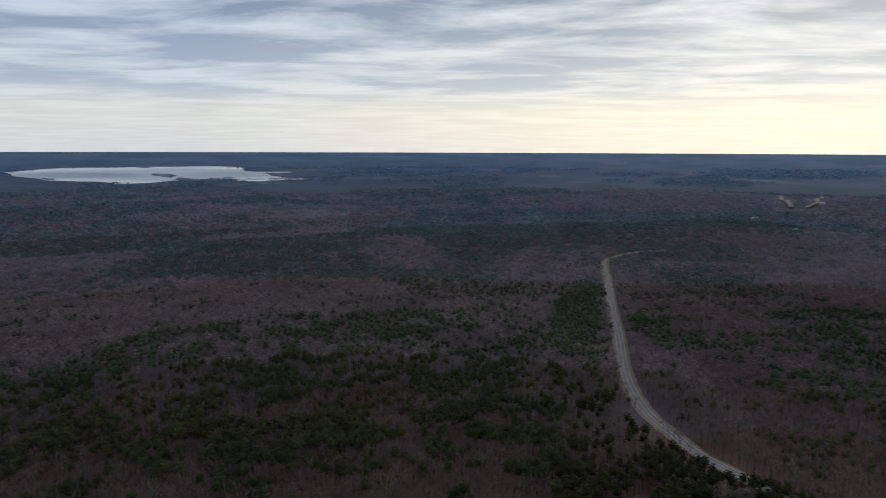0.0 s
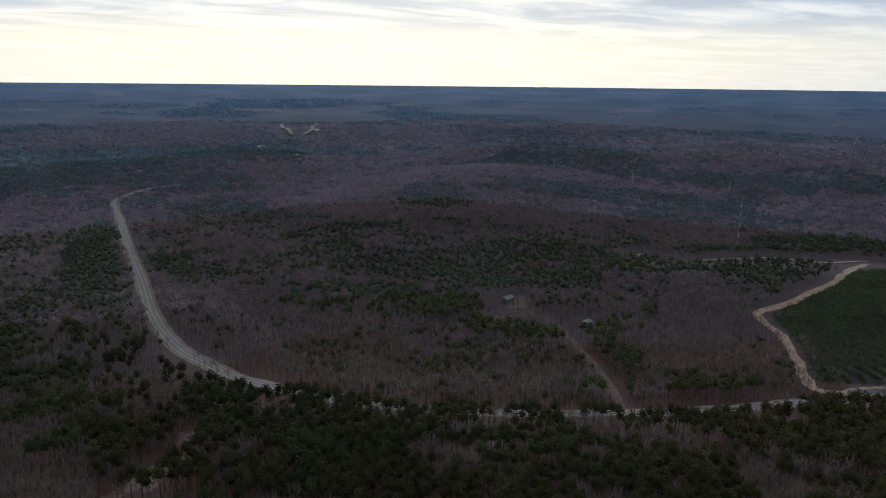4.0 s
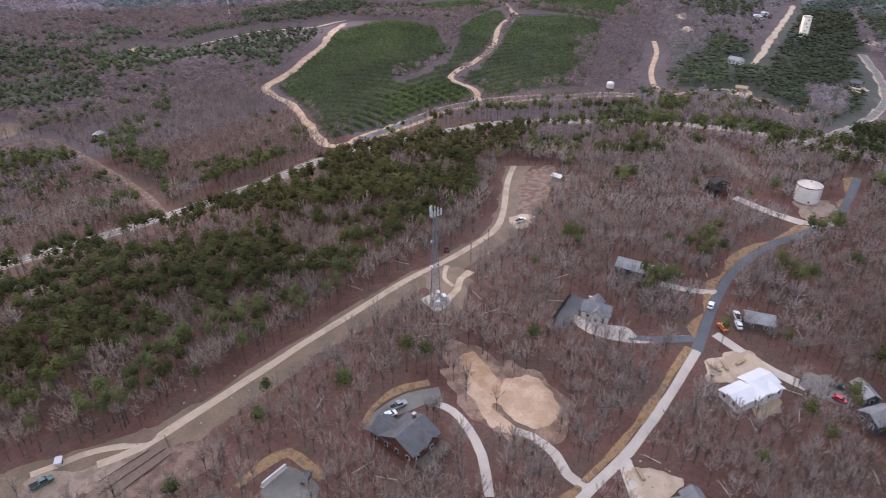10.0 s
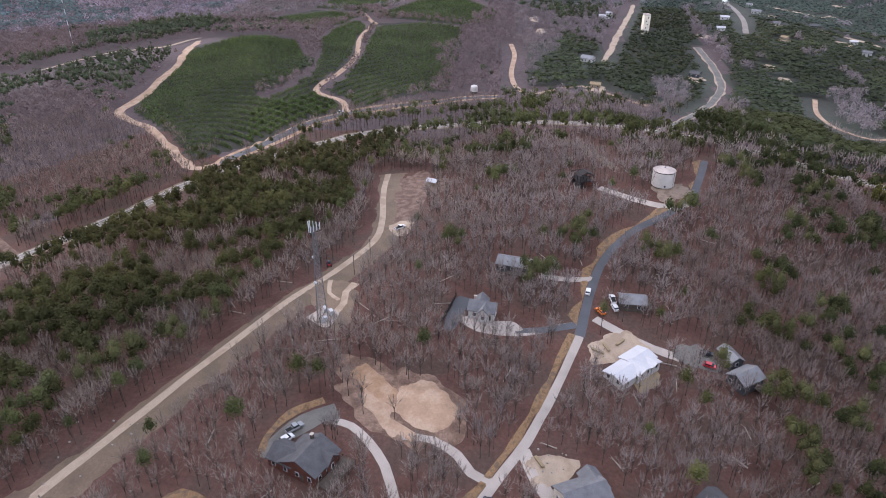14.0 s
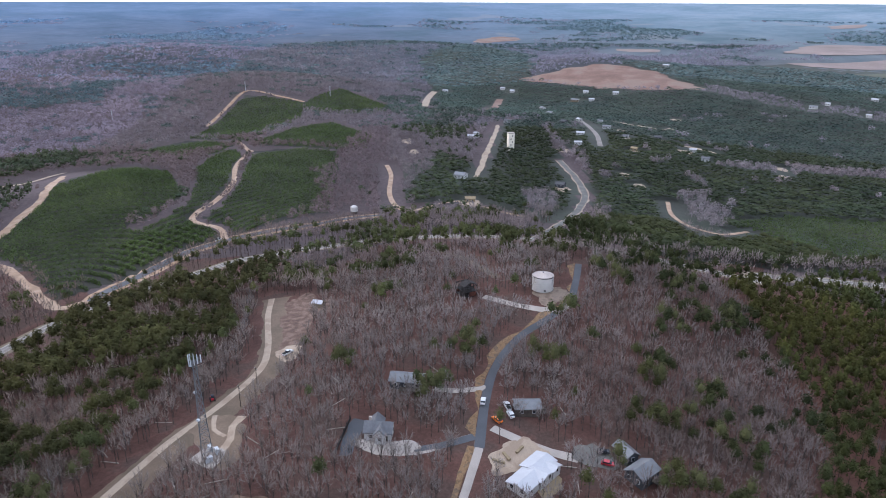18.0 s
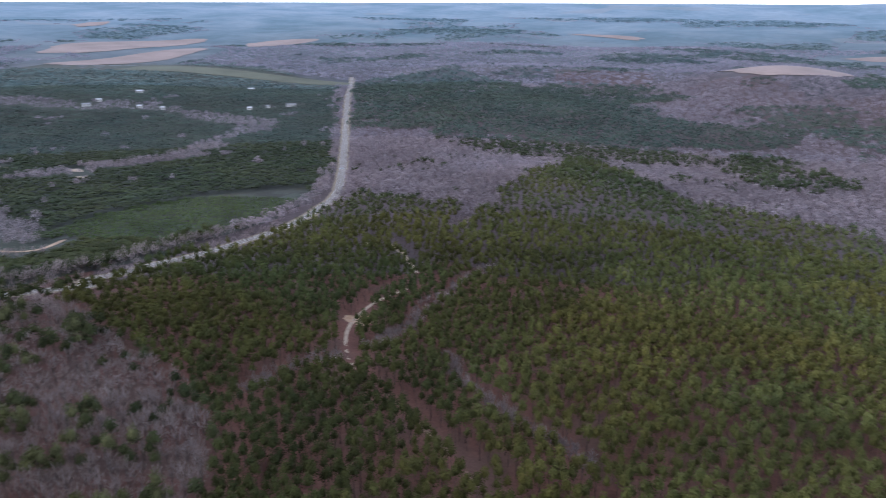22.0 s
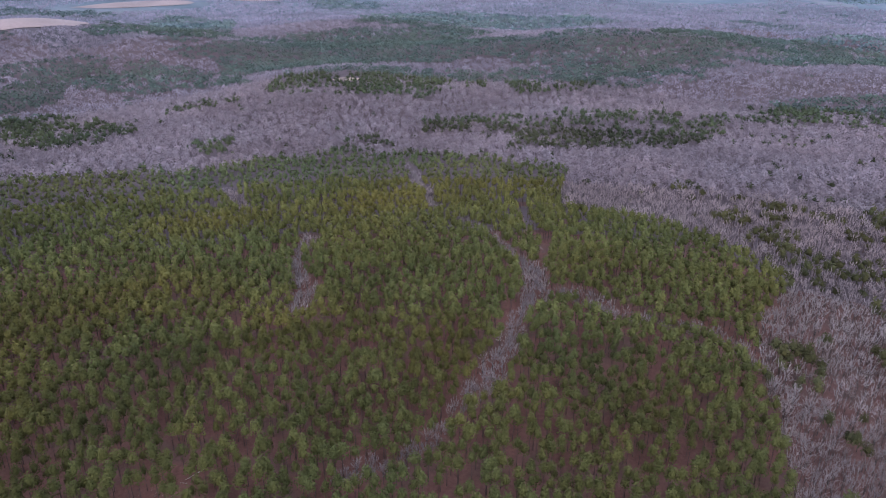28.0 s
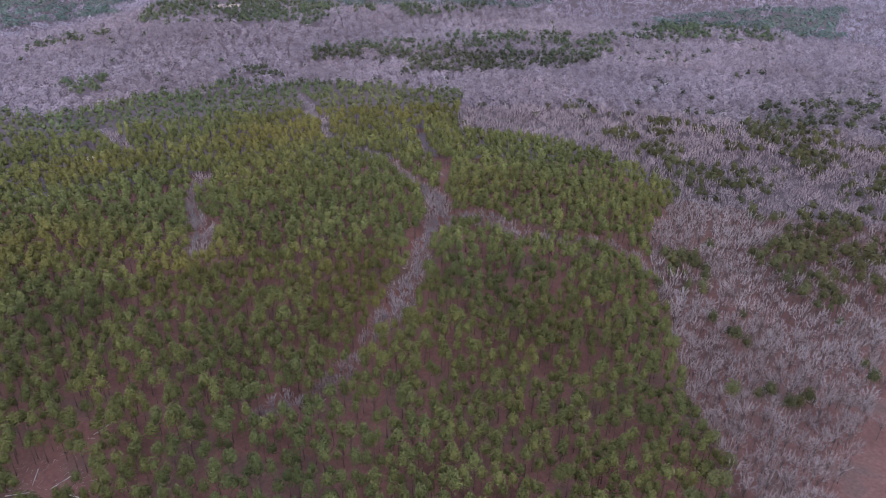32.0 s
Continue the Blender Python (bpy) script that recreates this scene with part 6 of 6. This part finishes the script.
WEST_GROVES = [(-362, -382, 14), (-344, -306, 12), (-349, -272, 12), (-347, -235, 10), (-347, -208, 10), (-293, -147, 14), (-303, -131, 14), (-304, -115, 12), (-337, -161, 10), (-316, -179, 8), (-212, -132, 4), (-214, -120, 4), (-201, -89, 5), (-248, -94, 5), (-488, -268, 25), (-524, -254, 22)]
GROVES = RIDGE_GROVES + SLOPE_GROVES + WEST_GROVES


def cover(x, y):
    """0 bare hardwood, 1 pine stand, 2 planted rows, 3 scrub streak, 4 pine among hardwoods."""
    r = np.hypot(x, y)
    wob = 7 + r * 0.012
    jx, jy = x + wob * (value_noise(x, y, 26, 11) - 0.5), y + wob * (value_noise(x, y, 26, 12) - 0.5)
    mix = 0.4 * value_noise(x, y, 170, 21) + 0.25 * value_noise(x, y, 48, 22) + 0.35 * value_noise(x, y, 15, 26)
    bands = 0.6 * value_noise(np.arctan2(x, y) * 1500, r * 2.4, 420, 24) + 0.4 * value_noise(x, y, 110, 25)
    mix = np.where(r > 800, bands, mix)
    south = np.clip((-150 - y) / 200, 0, 1)
    chance = np.clip((mix - np.where(r > 800, 0.52, 0.55) - 0.10 * south - 0.06 * np.clip((-120 - x) / 120, 0, 1) * south) * np.where(r > 800, 14, 5), np.where(r > 800, 0.004, 0.01), 0.8)
    clump = np.clip((value_noise(x, y, 17, 23) - 0.66) * 4, 0, 0.75) * (1 - 0.85 * np.clip((-60 - x) / 80, 0, 1) * (y < 0))
    chance = np.maximum(chance, clump * (1 - south) * 0.9)
    chance = np.where((y > 60) & (r > 360) & (r < 900), chance * 0.6, chance)
    top = inside(x, y, RIDGE_WOODS)
    chance[top] = 0.02 + (clump * np.where(((y < -35) & (x > 225)) | (y < -85), 0.42, 0.1))[top]
    die = RNG.random(len(x))
    kind = np.where(die < chance, 4, 0)
    for gx, gy, gr in GROVES:
        kind[(np.hypot(x - gx, y - gy) < gr * 1.15) & (die < (0.36 if gx < -190 else 0.55))] = 1
    for k in PINE_AREAS:
        m = inside(jx, jy, AREAS[k])
        bare = {"pines_belt": 0.47, "pines_northwest": 0.52, "pines_north": 0.58, "pines_lane": 0.4, "pines_wedge": 0.35, "pines_tank": 0.25, "pines_slope": 0.4, "pines_far": 0.08, "pines_east": 0.22, "pines_se": 0.25}.get(k, 0.05)
        spot = 0.5 * value_noise(x, y, 30, 31) + 0.5 * value_noise(x, y, 12, 32) < (np.where(x < 150, 0.32, bare) if k == "pines_belt" else bare)
        kind[m] = np.where(spot[m] & (die[m] < 0.85), 0, 1)
    ragged = 0.5 * value_noise(x, y, 14, 35) + 0.5 * value_noise(x, y, 45, 36)
    for k in GROVE_AREAS:
        kind[inside(jx, jy, AREAS[k]) & (die < np.clip((ragged - 0.22) * 3.2, 0.1, 0.95) * np.where((x < -190) & (r < 560), 0.6, 1))] = 1
    for k in ("bare_hollow", "bare_yard", "bare_knob"):
        kind[inside(jx, jy, AREAS[k]) & (die < 0.93)] = 0
    fringe = seg_distance(x, y, LINES["gravel_road"]) < 7 + 11 * value_noise(x, y, 20, 34)
    kind[fringe & (die > 0.12) & (y > 20)] = 0
    for k, w in BANDS.items():
        kind[(seg_distance(jx, jy, LINES[k]) < w * (0.5 + value_noise(x, y, w * 1.5, 33))) & (die < 0.8)] = 1
    for k in PLANTINGS:
        kind[inside(x, y, AREAS[k])] = 2
    for k, w in STREAKS.items():
        kind[seg_distance(jx, jy, LINES[k]) < w * (0.55 + 0.9 * value_noise(x, y, 22, 37))] = 3
    return kind


def scatter(r0, r1, step):
    n = int(r1 / step / 0.95) + 2
    i, j = np.meshgrid(np.arange(-n, n + 1), np.arange(-n, n + 1))
    x = (i + 0.5 * (j % 2)).ravel() * step + RNG.uniform(-0.36, 0.36, i.size) * step
    y = j.ravel() * step * 0.95 + RNG.uniform(-0.36, 0.36, i.size) * step
    r, az = np.hypot(x, y), np.degrees(np.arctan2(x, y))
    keep = (r >= r0) & (r < r1)
    hidden = (az < -42) & (az > -108)
    keep &= ~hidden | (RNG.random(len(x)) < 0.1)
    keep &= (r > 240) | (az < -45) | (az > 12) | (RNG.random(len(x)) < 0.3)
    keep &= (r > 112) | (RNG.random(len(x)) < 0.35)
    return x[keep], y[keep]


def tint_of(n, x, y, lo, hi, a=(1, 1, 1), b=(1, 1, 1)):
    k = RNG.uniform(lo, hi, (n, 1))
    w = np.clip(value_noise(x, y, 60, 41) * 0.6 + RNG.random(n) * 0.4, 0, 1)[:, None]
    return k * (np.array(a) * (1 - w) + np.array(b) * w)


def plant_woods(r0, r1, step, tag, pine_forms, bare_forms, pine_mats, bare_mats, grow=1.0, south_gain=1.0):
    x, y = scatter(r0, r1, step)
    ok = ~cleared(x, y)
    x, y = x[ok], y[ok]
    kind = cover(x, y)
    stand = 0.86 + 0.08 * (value_noise(x, y, 38, 51) > 0.62) + 0.1 * (np.hypot(x, y) > 330)
    if r0 >= 2500:
        clump = 0.6 * value_noise(x, y, 420, 61) + 0.4 * value_noise(x, y, 130, 62)
        kind = np.where(clump > 0.5, np.where(clump > 0.56, 1, 0), 9)
        far_haze = np.clip((np.hypot(x, y) - 2400) / 1300, 0, 1)
    p = ((kind == 1) | (kind == 4)) & (RNG.random(len(x)) < stand)
    n = p.sum()
    t = tint_of(n, x[p], y[p], 0.72, 1.2, (1.1, 1.06, 0.86), (0.78, 0.95, 0.92))
    young = np.where((kind[p] == 4) & (np.hypot(x[p], y[p]) > 265), 0.8, 1.0)
    t[kind[p] == 4] *= 0.88
    for k in YOUNG:
        m = inside(x[p], y[p], AREAS[k])
        young[m] = 0.55 if k == "pines_far" else 0.45
        t[m] *= {"pines_far": 0.7, "pines_east": 0.86}.get(k, 1.15)
    broad = np.where(inside(x[p], y[p], AREAS["pines_south"]), 1.0, 1.2) / young ** 1.3
    broad[(young < 0.6) & (np.hypot(x[p], y[p]) < 900)] *= 1.22
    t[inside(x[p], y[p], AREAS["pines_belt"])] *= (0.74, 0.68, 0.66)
    t[inside(x[p], y[p], AREAS["pines_south"])] *= np.array([1.08, 1.05, 0.86]) * south_gain * (1 + np.clip(value_noise(x[p], y[p], 55, 43)[inside(x[p], y[p], AREAS["pines_south"])] * 2 - 0.75, -0.3, 1)[:, None] * np.array([0.15, 0.03, -0.08]))
    # haze put into the tint: far northern pines paler and bluer
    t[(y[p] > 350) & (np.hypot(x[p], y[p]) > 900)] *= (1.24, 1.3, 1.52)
    t[(y[p] > 0) & (np.hypot(x[p], y[p]) > 360)] *= (0.95, 0.93, 1.0)
    t[y[p] < -60] *= (0.74 + 0.22 * np.clip((120 - x[p][y[p] < -60]) / 160, 0, 1))[:, None]
    t[(x[p] > 120) & (y[p] < -100) & (np.hypot(x[p], y[p]) < 450)] *= (0.72, 0.76, 0.78)
    # northern pines graded for haze: brighter across the valley, darker near
    t[(x[p] < 250) & (y[p] > 300) & (np.hypot(x[p], y[p]) > 520) & (np.hypot(x[p], y[p]) < 900)] *= 1.15
    t[(x[p] < 130) & (y[p] > 150) & (np.hypot(x[p], y[p]) < 520)] *= 0.78
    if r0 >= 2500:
        # haze in the tint: pines of the plain turn bluer outwards
        t *= 1 + far_haze[p][:, None] * np.array([0.25, 0.4, 0.75])
    west = (x[p] < -190) & (y[p] < 0) & (np.hypot(x[p], y[p]) < 700) & ~inside(x[p], y[p], AREAS["pines_south"])
    t[west] *= (0.82, 0.74, 0.78)
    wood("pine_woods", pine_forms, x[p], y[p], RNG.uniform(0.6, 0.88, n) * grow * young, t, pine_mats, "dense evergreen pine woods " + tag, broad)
    b = ((kind == 0) & (RNG.random(len(x)) < 0.96)) | (kind == 3)
    n = b.sum()
    s = np.where(kind[b] == 3, RNG.uniform(0.5, 0.72, n), RNG.uniform(0.55, 0.88, n)) * grow
    t = tint_of(n, x[b], y[b], 0.86, 1.18, (1.06, 0.96, 0.91), (1.0, 0.99, 0.99))
    t *= (1 + 0.12 * np.clip((-120 - y[b]) / 150, 0, 1))[:, None]
    # haze in northern twig tints: darker near, paler and bluer far out
    t[(x[b] < 250) & (y[b] > 300) & (np.hypot(x[b], y[b]) > 520) & (np.hypot(x[b], y[b]) < 900)] *= 1.2
    t[(x[b] < 130) & (y[b] > 150) & (np.hypot(x[b], y[b]) < 520)] *= 0.74
    t[(x[b] > 90) & (y[b] < -70) & (np.hypot(x[b], y[b]) < 360)] *= (0.9, 0.86, 0.84)
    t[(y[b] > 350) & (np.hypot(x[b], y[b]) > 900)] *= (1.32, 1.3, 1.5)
    t *= 1 + np.clip((y[b] + 60) / 160, 0, 1)[:, None] * np.array([0.02, -0.04, -0.12])
    t[(y[b] > 0) & (x[b] > 150) & (np.hypot(x[b], y[b]) > 360) & (np.hypot(x[b], y[b]) < 900)] *= (0.84, 0.78, 0.79)
    t[(y[b] < 0) & (np.hypot(x[b], y[b]) > 360) & (np.hypot(x[b], y[b]) < 520)] *= (1.02, 0.96, 0.98)
    t[(y[b] < -300) & (np.hypot(x[b], y[b]) > 520)] *= (1.09, 1.07, 1.09)
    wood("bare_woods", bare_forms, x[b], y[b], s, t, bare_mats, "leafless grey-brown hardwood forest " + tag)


NEAR_PINES = [pine_form(s, 140, 0.66, True, 2.1, 3.9, 0.42) for s in range(7)]
NEAR_BARE = [bare_form(s, 9, 190, 0.105, True, 1.1, 1.25) for s in range(20, 28)]
BACK_BARE = [bare_form(s, 7, 84, 0.2, True, 1.1, 1.25) for s in range(30, 36)]
BACK_PINES = [pine_form(s, 64, 0.9, True, 2.15, 4.0, 0.45) for s in range(36, 40)]
MID_PINES = [pine_form(s, 24, 1.2, True, 2.2, 4.2, 0.5) for s in range(40, 46)]
MID_BARE = [bare_form(s, 6, 42, 0.4, True, 1.15, 1.3) for s in range(60, 66)]
VALE_PINES = [pine_form(s, 10, 1.6, False, 2.5, 4.2, 0.65) for s in range(46, 52)]
VALE_BARE = [head_form(s, 22, 1.9, 3.6, 4.4, 0.42) for s in range(66, 72)]
FAR_PINES = [far_pine(s, 11, 2.4, 5.4, 4.6) for s in range(80, 84)]
FAR_BARE = [head_form(s, 12, 2.6, 6.0) for s in range(90, 94)]
REMOTE_PINES = [far_pine(s, 9, 4.8, 11.5, 5.0) for s in range(84, 88)]
REMOTE_BARE = [head_form(s, 8, 5.4, 12.5) for s in range(94, 98)]
PLAIN_PINES = [far_pine(s, 8, 8.0, 19.0, 5.0) for s in range(100, 103)]
PLAIN_BARE = [head_form(s, 7, 8.5, 19.0) for s in range(104, 107)]
plant_woods(25, 265, 4.1, "on and below the ridge", NEAR_PINES, NEAR_BARE, [NEEDLES, BARK], [TWIGS, GREY_BARK], 1.0, 0.94)
plant_woods(265, 360, 4.15, "along the ridge", BACK_PINES, BACK_BARE, [NEEDLES, BARK], [TWIGS, GREY_BARK], 1.0, 1.1)
plant_woods(360, 520, 4.7, "down the slopes", MID_PINES, MID_BARE, [NEEDLES, BARK], [TWIGS, GREY_BARK], 1.0, 1.2)
plant_woods(520, 900, 6.2, "across the valley", VALE_PINES, VALE_BARE, [MID_NEEDLES], [MID_TWIGS], 1.0, 1.15)
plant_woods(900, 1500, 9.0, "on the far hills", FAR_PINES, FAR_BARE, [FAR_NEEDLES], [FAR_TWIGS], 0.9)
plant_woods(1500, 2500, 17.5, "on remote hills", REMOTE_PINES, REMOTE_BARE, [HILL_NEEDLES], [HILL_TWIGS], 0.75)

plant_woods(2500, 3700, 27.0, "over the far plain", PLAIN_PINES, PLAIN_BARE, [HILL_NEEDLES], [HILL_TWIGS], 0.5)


def plant_scrub():
    """Thick grey hardwood saplings along the wet gullies in the pines."""
    xs, ys = [], []
    for k in ("streak_main", "streak_east", "streak_bay", "streak_pond", "streak_creek", "streak_low"):
        c = smooth_line(LINES[k], 1.3)
        for j in range(1):
            d = RNG.normal(0, STREAKS[k] * 0.45, (len(c), 2))
            xs.append(c[:, 0] + d[:, 0]), ys.append(c[:, 1] + d[:, 1])
    x, y = np.concatenate(xs), np.concatenate(ys)
    ok = ~cleared(x, y)
    x, y = x[ok], y[ok]
    n = len(x)
    forms = [bare_form(s, 6, 40, 0.3, False, 0.8, 1.1) for s in range(130, 135)]
    ob = wood("gully_scrub", forms, x, y, RNG.uniform(0.45, 0.72, n), tint_of(n, x, y, 0.66, 0.9, (1.05, 0.97, 0.95), (1, 0.97, 1)), [TWIGS], "thick grey leafless saplings along a gully")
    ob["category"] = "scrub"


plant_scrub()


def plant_rows():
    """Young pines in curved rows on the hills."""
    xs, ys = [], []
    for k in PLANTINGS:
        p = np.array(AREAS[k], float)
        c = p.mean(0) * 0.62 + (np.array([30, 70]) if k == "planting_low" else np.array([20, -60]))
        far = np.hypot(p[:, 0], p[:, 1]).mean()
        rows, gap = (9.0, 1.7) if k == "planting_low" else (10.5, 2.0)
        reach = np.hypot(p[:, 0] - c[0], p[:, 1] - c[1]).max()
        for r in np.arange(30, reach, rows):
            n = max(6, int(2 * np.pi * r / gap))
            a = np.linspace(0, 2 * np.pi, n, endpoint=False) + RNG.uniform(0, 0.3)
            q = r + 9 * np.sin(2 * a + r * 0.01) + RNG.normal(0, 0.22, n)
            x, y = c[0] + q * np.cos(a), c[1] + q * np.sin(a) * 0.75
            m = inside(x, y, AREAS[k])
            xs.append(x[m]), ys.append(y[m])
    x, y = np.concatenate(xs), np.concatenate(ys)
    ok = ~cleared(x, y)
    x, y = x[ok], y[ok]
    n = len(x)
    forms = [far_pine(s, 10, 1.7, 2.2, 4.5) for s in range(120, 124)]
    forms = [(v * [0.85, 0.85, 1] - [0, 0, 9], f, m) for v, f, m in forms]
    ob = wood("young_pines", forms, x, y, RNG.uniform(0.36, 0.52, n), tint_of(n, x, y, 0.85, 1.3, (0.85, 1.1, 0.8), (0.72, 1.02, 0.85)), [NEEDLES], "young green pines planted in curved rows")
    ob["category"] = "plantation"


plant_rows()


# ---- single trees beside roads and houses ----
def tree_thing(form, mats, names, label, category, name):
    """One tree as a thing: trunk with limbs, and crown."""
    v, f, m = form
    ob = thing(name, label, category)
    for k, (nm, mt) in enumerate(zip(names, mats)):
        fs = f[m == k]
        used, inv = np.unique(fs, return_inverse=True)
        t = np.ones((len(used), 4), np.float32)
        p = mesh_object(nm, v[used], inv.reshape(-1, 3), [mt], None, t)
        p.parent = ob
    return ob


PINE_THINGS = [tree_thing(pine_form(200 + s, 150, 0.48), [NEEDLES, BARK], ["crown", "trunk"], "green pine with a bare trunk among houses", "tree", "pine_tree") for s in range(4)]
BARE_THINGS = [tree_thing(bare_form(220 + s, 12, 190, 0.11), [TWIGS, GREY_BARK], ["crown", "trunk"], "leafless grey hardwood tree beside a road", "tree", "bare_tree") for s in range(4)]
spots = []
for gx, gy, gr in RIDGE_GROVES + SLOPE_GROVES:
    for k in range(2 if gr < 4 else 4):
        a = RNG.uniform(0, 6.28)
        q = gr * math.sqrt(RNG.random())
        spots.append((gx + q * math.cos(a), gy + q * math.sin(a)))
YARD_PINES = [(106.8, 130.3), (107.6, 132.3), (111.9, 124.0), (112.9, 123.8), (97.2, 137.0), (97.5, 139.3), (95.9, 99.9)] + [(216.8, -8.5), (219.6, -13.7), (218, -11), (222, -15.5), (214.5, -10.5), (221, -10), (137.4, -5.9), (138.6, -4.2), (199.4, -35.1), (203.7, -37.1), (201, -33), (205.5, -35), (208, -34), (185.1, -51.2), (183.6, -52.5), (181, -70), (182, -72)]
spots = np.array(YARD_PINES + spots)
spots = spots[~cleared(spots[:, 0], spots[:, 1])]
for k, (x, y) in enumerate(spots):
    s = RNG.uniform(0.6, 0.9)
    src = PINE_THINGS[k % 4]
    m = pose(x, y, float(level(x, y)), 0, 0, RNG.uniform(0, 360)) @ Matrix.Diagonal((s, s, s, 1))
    if k < 4:
        src.matrix_world = m
        tagged(src, group="yard pines")
    else:
        v = RNG.uniform(0.85, 1.2)
        copy_thing(src, pose(x, y, float(level(x, y)), 0, 0, RNG.uniform(0, 360)) @ Matrix.Diagonal((v, v, v, 1)))
side = []
for key, off in (("gravel_road", 9.0), ("concrete_road", 8.5), ("asphalt_road", 8.5), ("drive_near", 5.5), ("drive_mid", 5.5), ("drive_a", 6.0)):
    c = smooth_line(LINES[key], 9.0)
    d = np.gradient(c, axis=0)
    d /= np.hypot(d[:, 0], d[:, 1])[:, None]
    for s in (-1, 1):
        p = c + np.stack([d[:, 1], -d[:, 0]], -1) * (off + RNG.uniform(-1, 3, len(c)))[:, None] * s
        side.append(p[RNG.random(len(p)) < 0.75])
side = np.vstack(side + [np.array([(99.5, 125.5), (101.5, 123.5), (112.1, 104.1)])])
side = side[~cleared(side[:, 0], side[:, 1])][:150]
for k, (x, y) in enumerate(side):
    src = BARE_THINGS[k % 4]
    s = RNG.uniform(0.6, 0.85)
    m = pose(x, y, float(level(x, y)), 0, 0, RNG.uniform(0, 360)) @ Matrix.Diagonal((s, s, s, 1))
    if k < 4:
        src.matrix_world = m
        tagged(src, group="roadside trees")
    else:
        v = RNG.uniform(0.85, 1.2)
        copy_thing(src, pose(x, y, float(level(x, y)), 0, 0, RNG.uniform(0, 360)) @ Matrix.Diagonal((v, v, v, 1)))

# ---- fallen logs and boulders ----
BLEACHED = material("bleached_wood", (0.27, 0.235, 0.2), 0.25, 0.6, fine=6)
log = thing("fallen_log", "pale fallen log lying in leaf litter", "log", "fallen logs")
part("stem", tube_bm((-3.2, 0, 0.16), (3.2, 0, 0.2), 0.2, 7, 0.1), BLEACHED, log)
part("branch", tube_bm((1.0, 0, 0.2), (2.4, 1.1, 0.7), 0.08, 5, 0.03), BLEACHED, log)
rest(log, 160, 70, 40, 0.05)
got = 0
while got < 45:
    x, y = RNG.uniform(105, 300), RNG.uniform(-100, 110)
    if cleared(np.array([x]), np.array([y]))[0]:
        continue
    copy_thing(log, pose(x, y, float(level(x, y)) - 0.05, 0, 0, RNG.uniform(0, 180)))
    got += 1
for x, y, a in [(12, -180, 20), (18, -186, 70), (9, -172, 130), (20, -176, 100), (15, -170, 45), (23, -182, 160), (-2, -196, 25)]:
    copy_thing(log, pose(x, y, float(level(x, y)) + 0.1, 0, 0, a))
slash = []
for k in range(220):
    x, y, a = RNG.uniform(0, 28), RNG.uniform(-194, -166), RNG.uniform(0, 6.28)
    n = RNG.uniform(0.5, 2.2)
    z = float(level(x, y)) + 0.15
    slash.append((spike((x, y, z), (x + n * math.cos(a), y + n * math.sin(a), z + RNG.uniform(0, 0.35)), 0.06), 0))
v, f, m = merge(slash)
tagged(mesh_object("branch_litter", v, f, [BLEACHED]), "bleached branches strewn over a logged clearing", "branches", kind="stuff")
PALE_STONE = material("pale_stone", (0.215, 0.2021, 0.1849), 0.2, 0.8)
b = bmesh.new()
bmesh.ops.create_icosphere(b, subdivisions=2, radius=0.5)
for v in b.verts:
    v.co *= 1 + 0.25 * noise.noise(v.co * 2.3)
    v.co.z *= 0.6
rock = part("boulder", b, PALE_STONE)
tagged(rock, "pale rough boulder in bare ground", "boulder", "boulders")
rest(rock, 189.5, 66.5, 0, -0.1)
for k in range(46):
    x, y = (RNG.uniform(186, 201), RNG.uniform(53, 70)) if k < 16 else (RNG.uniform(138, 146), RNG.uniform(-22, -12)) if k < 26 else (RNG.uniform(103, 140), RNG.uniform(88, 118))
    w = RNG.uniform(0.3, 0.8)
    copy_thing(rock, pose(x, y, float(level(x, y)) + 0.2, 0, 0, RNG.uniform(0, 360)) @ Matrix.Diagonal((w, w * RNG.uniform(0.6, 1), w, 1)))
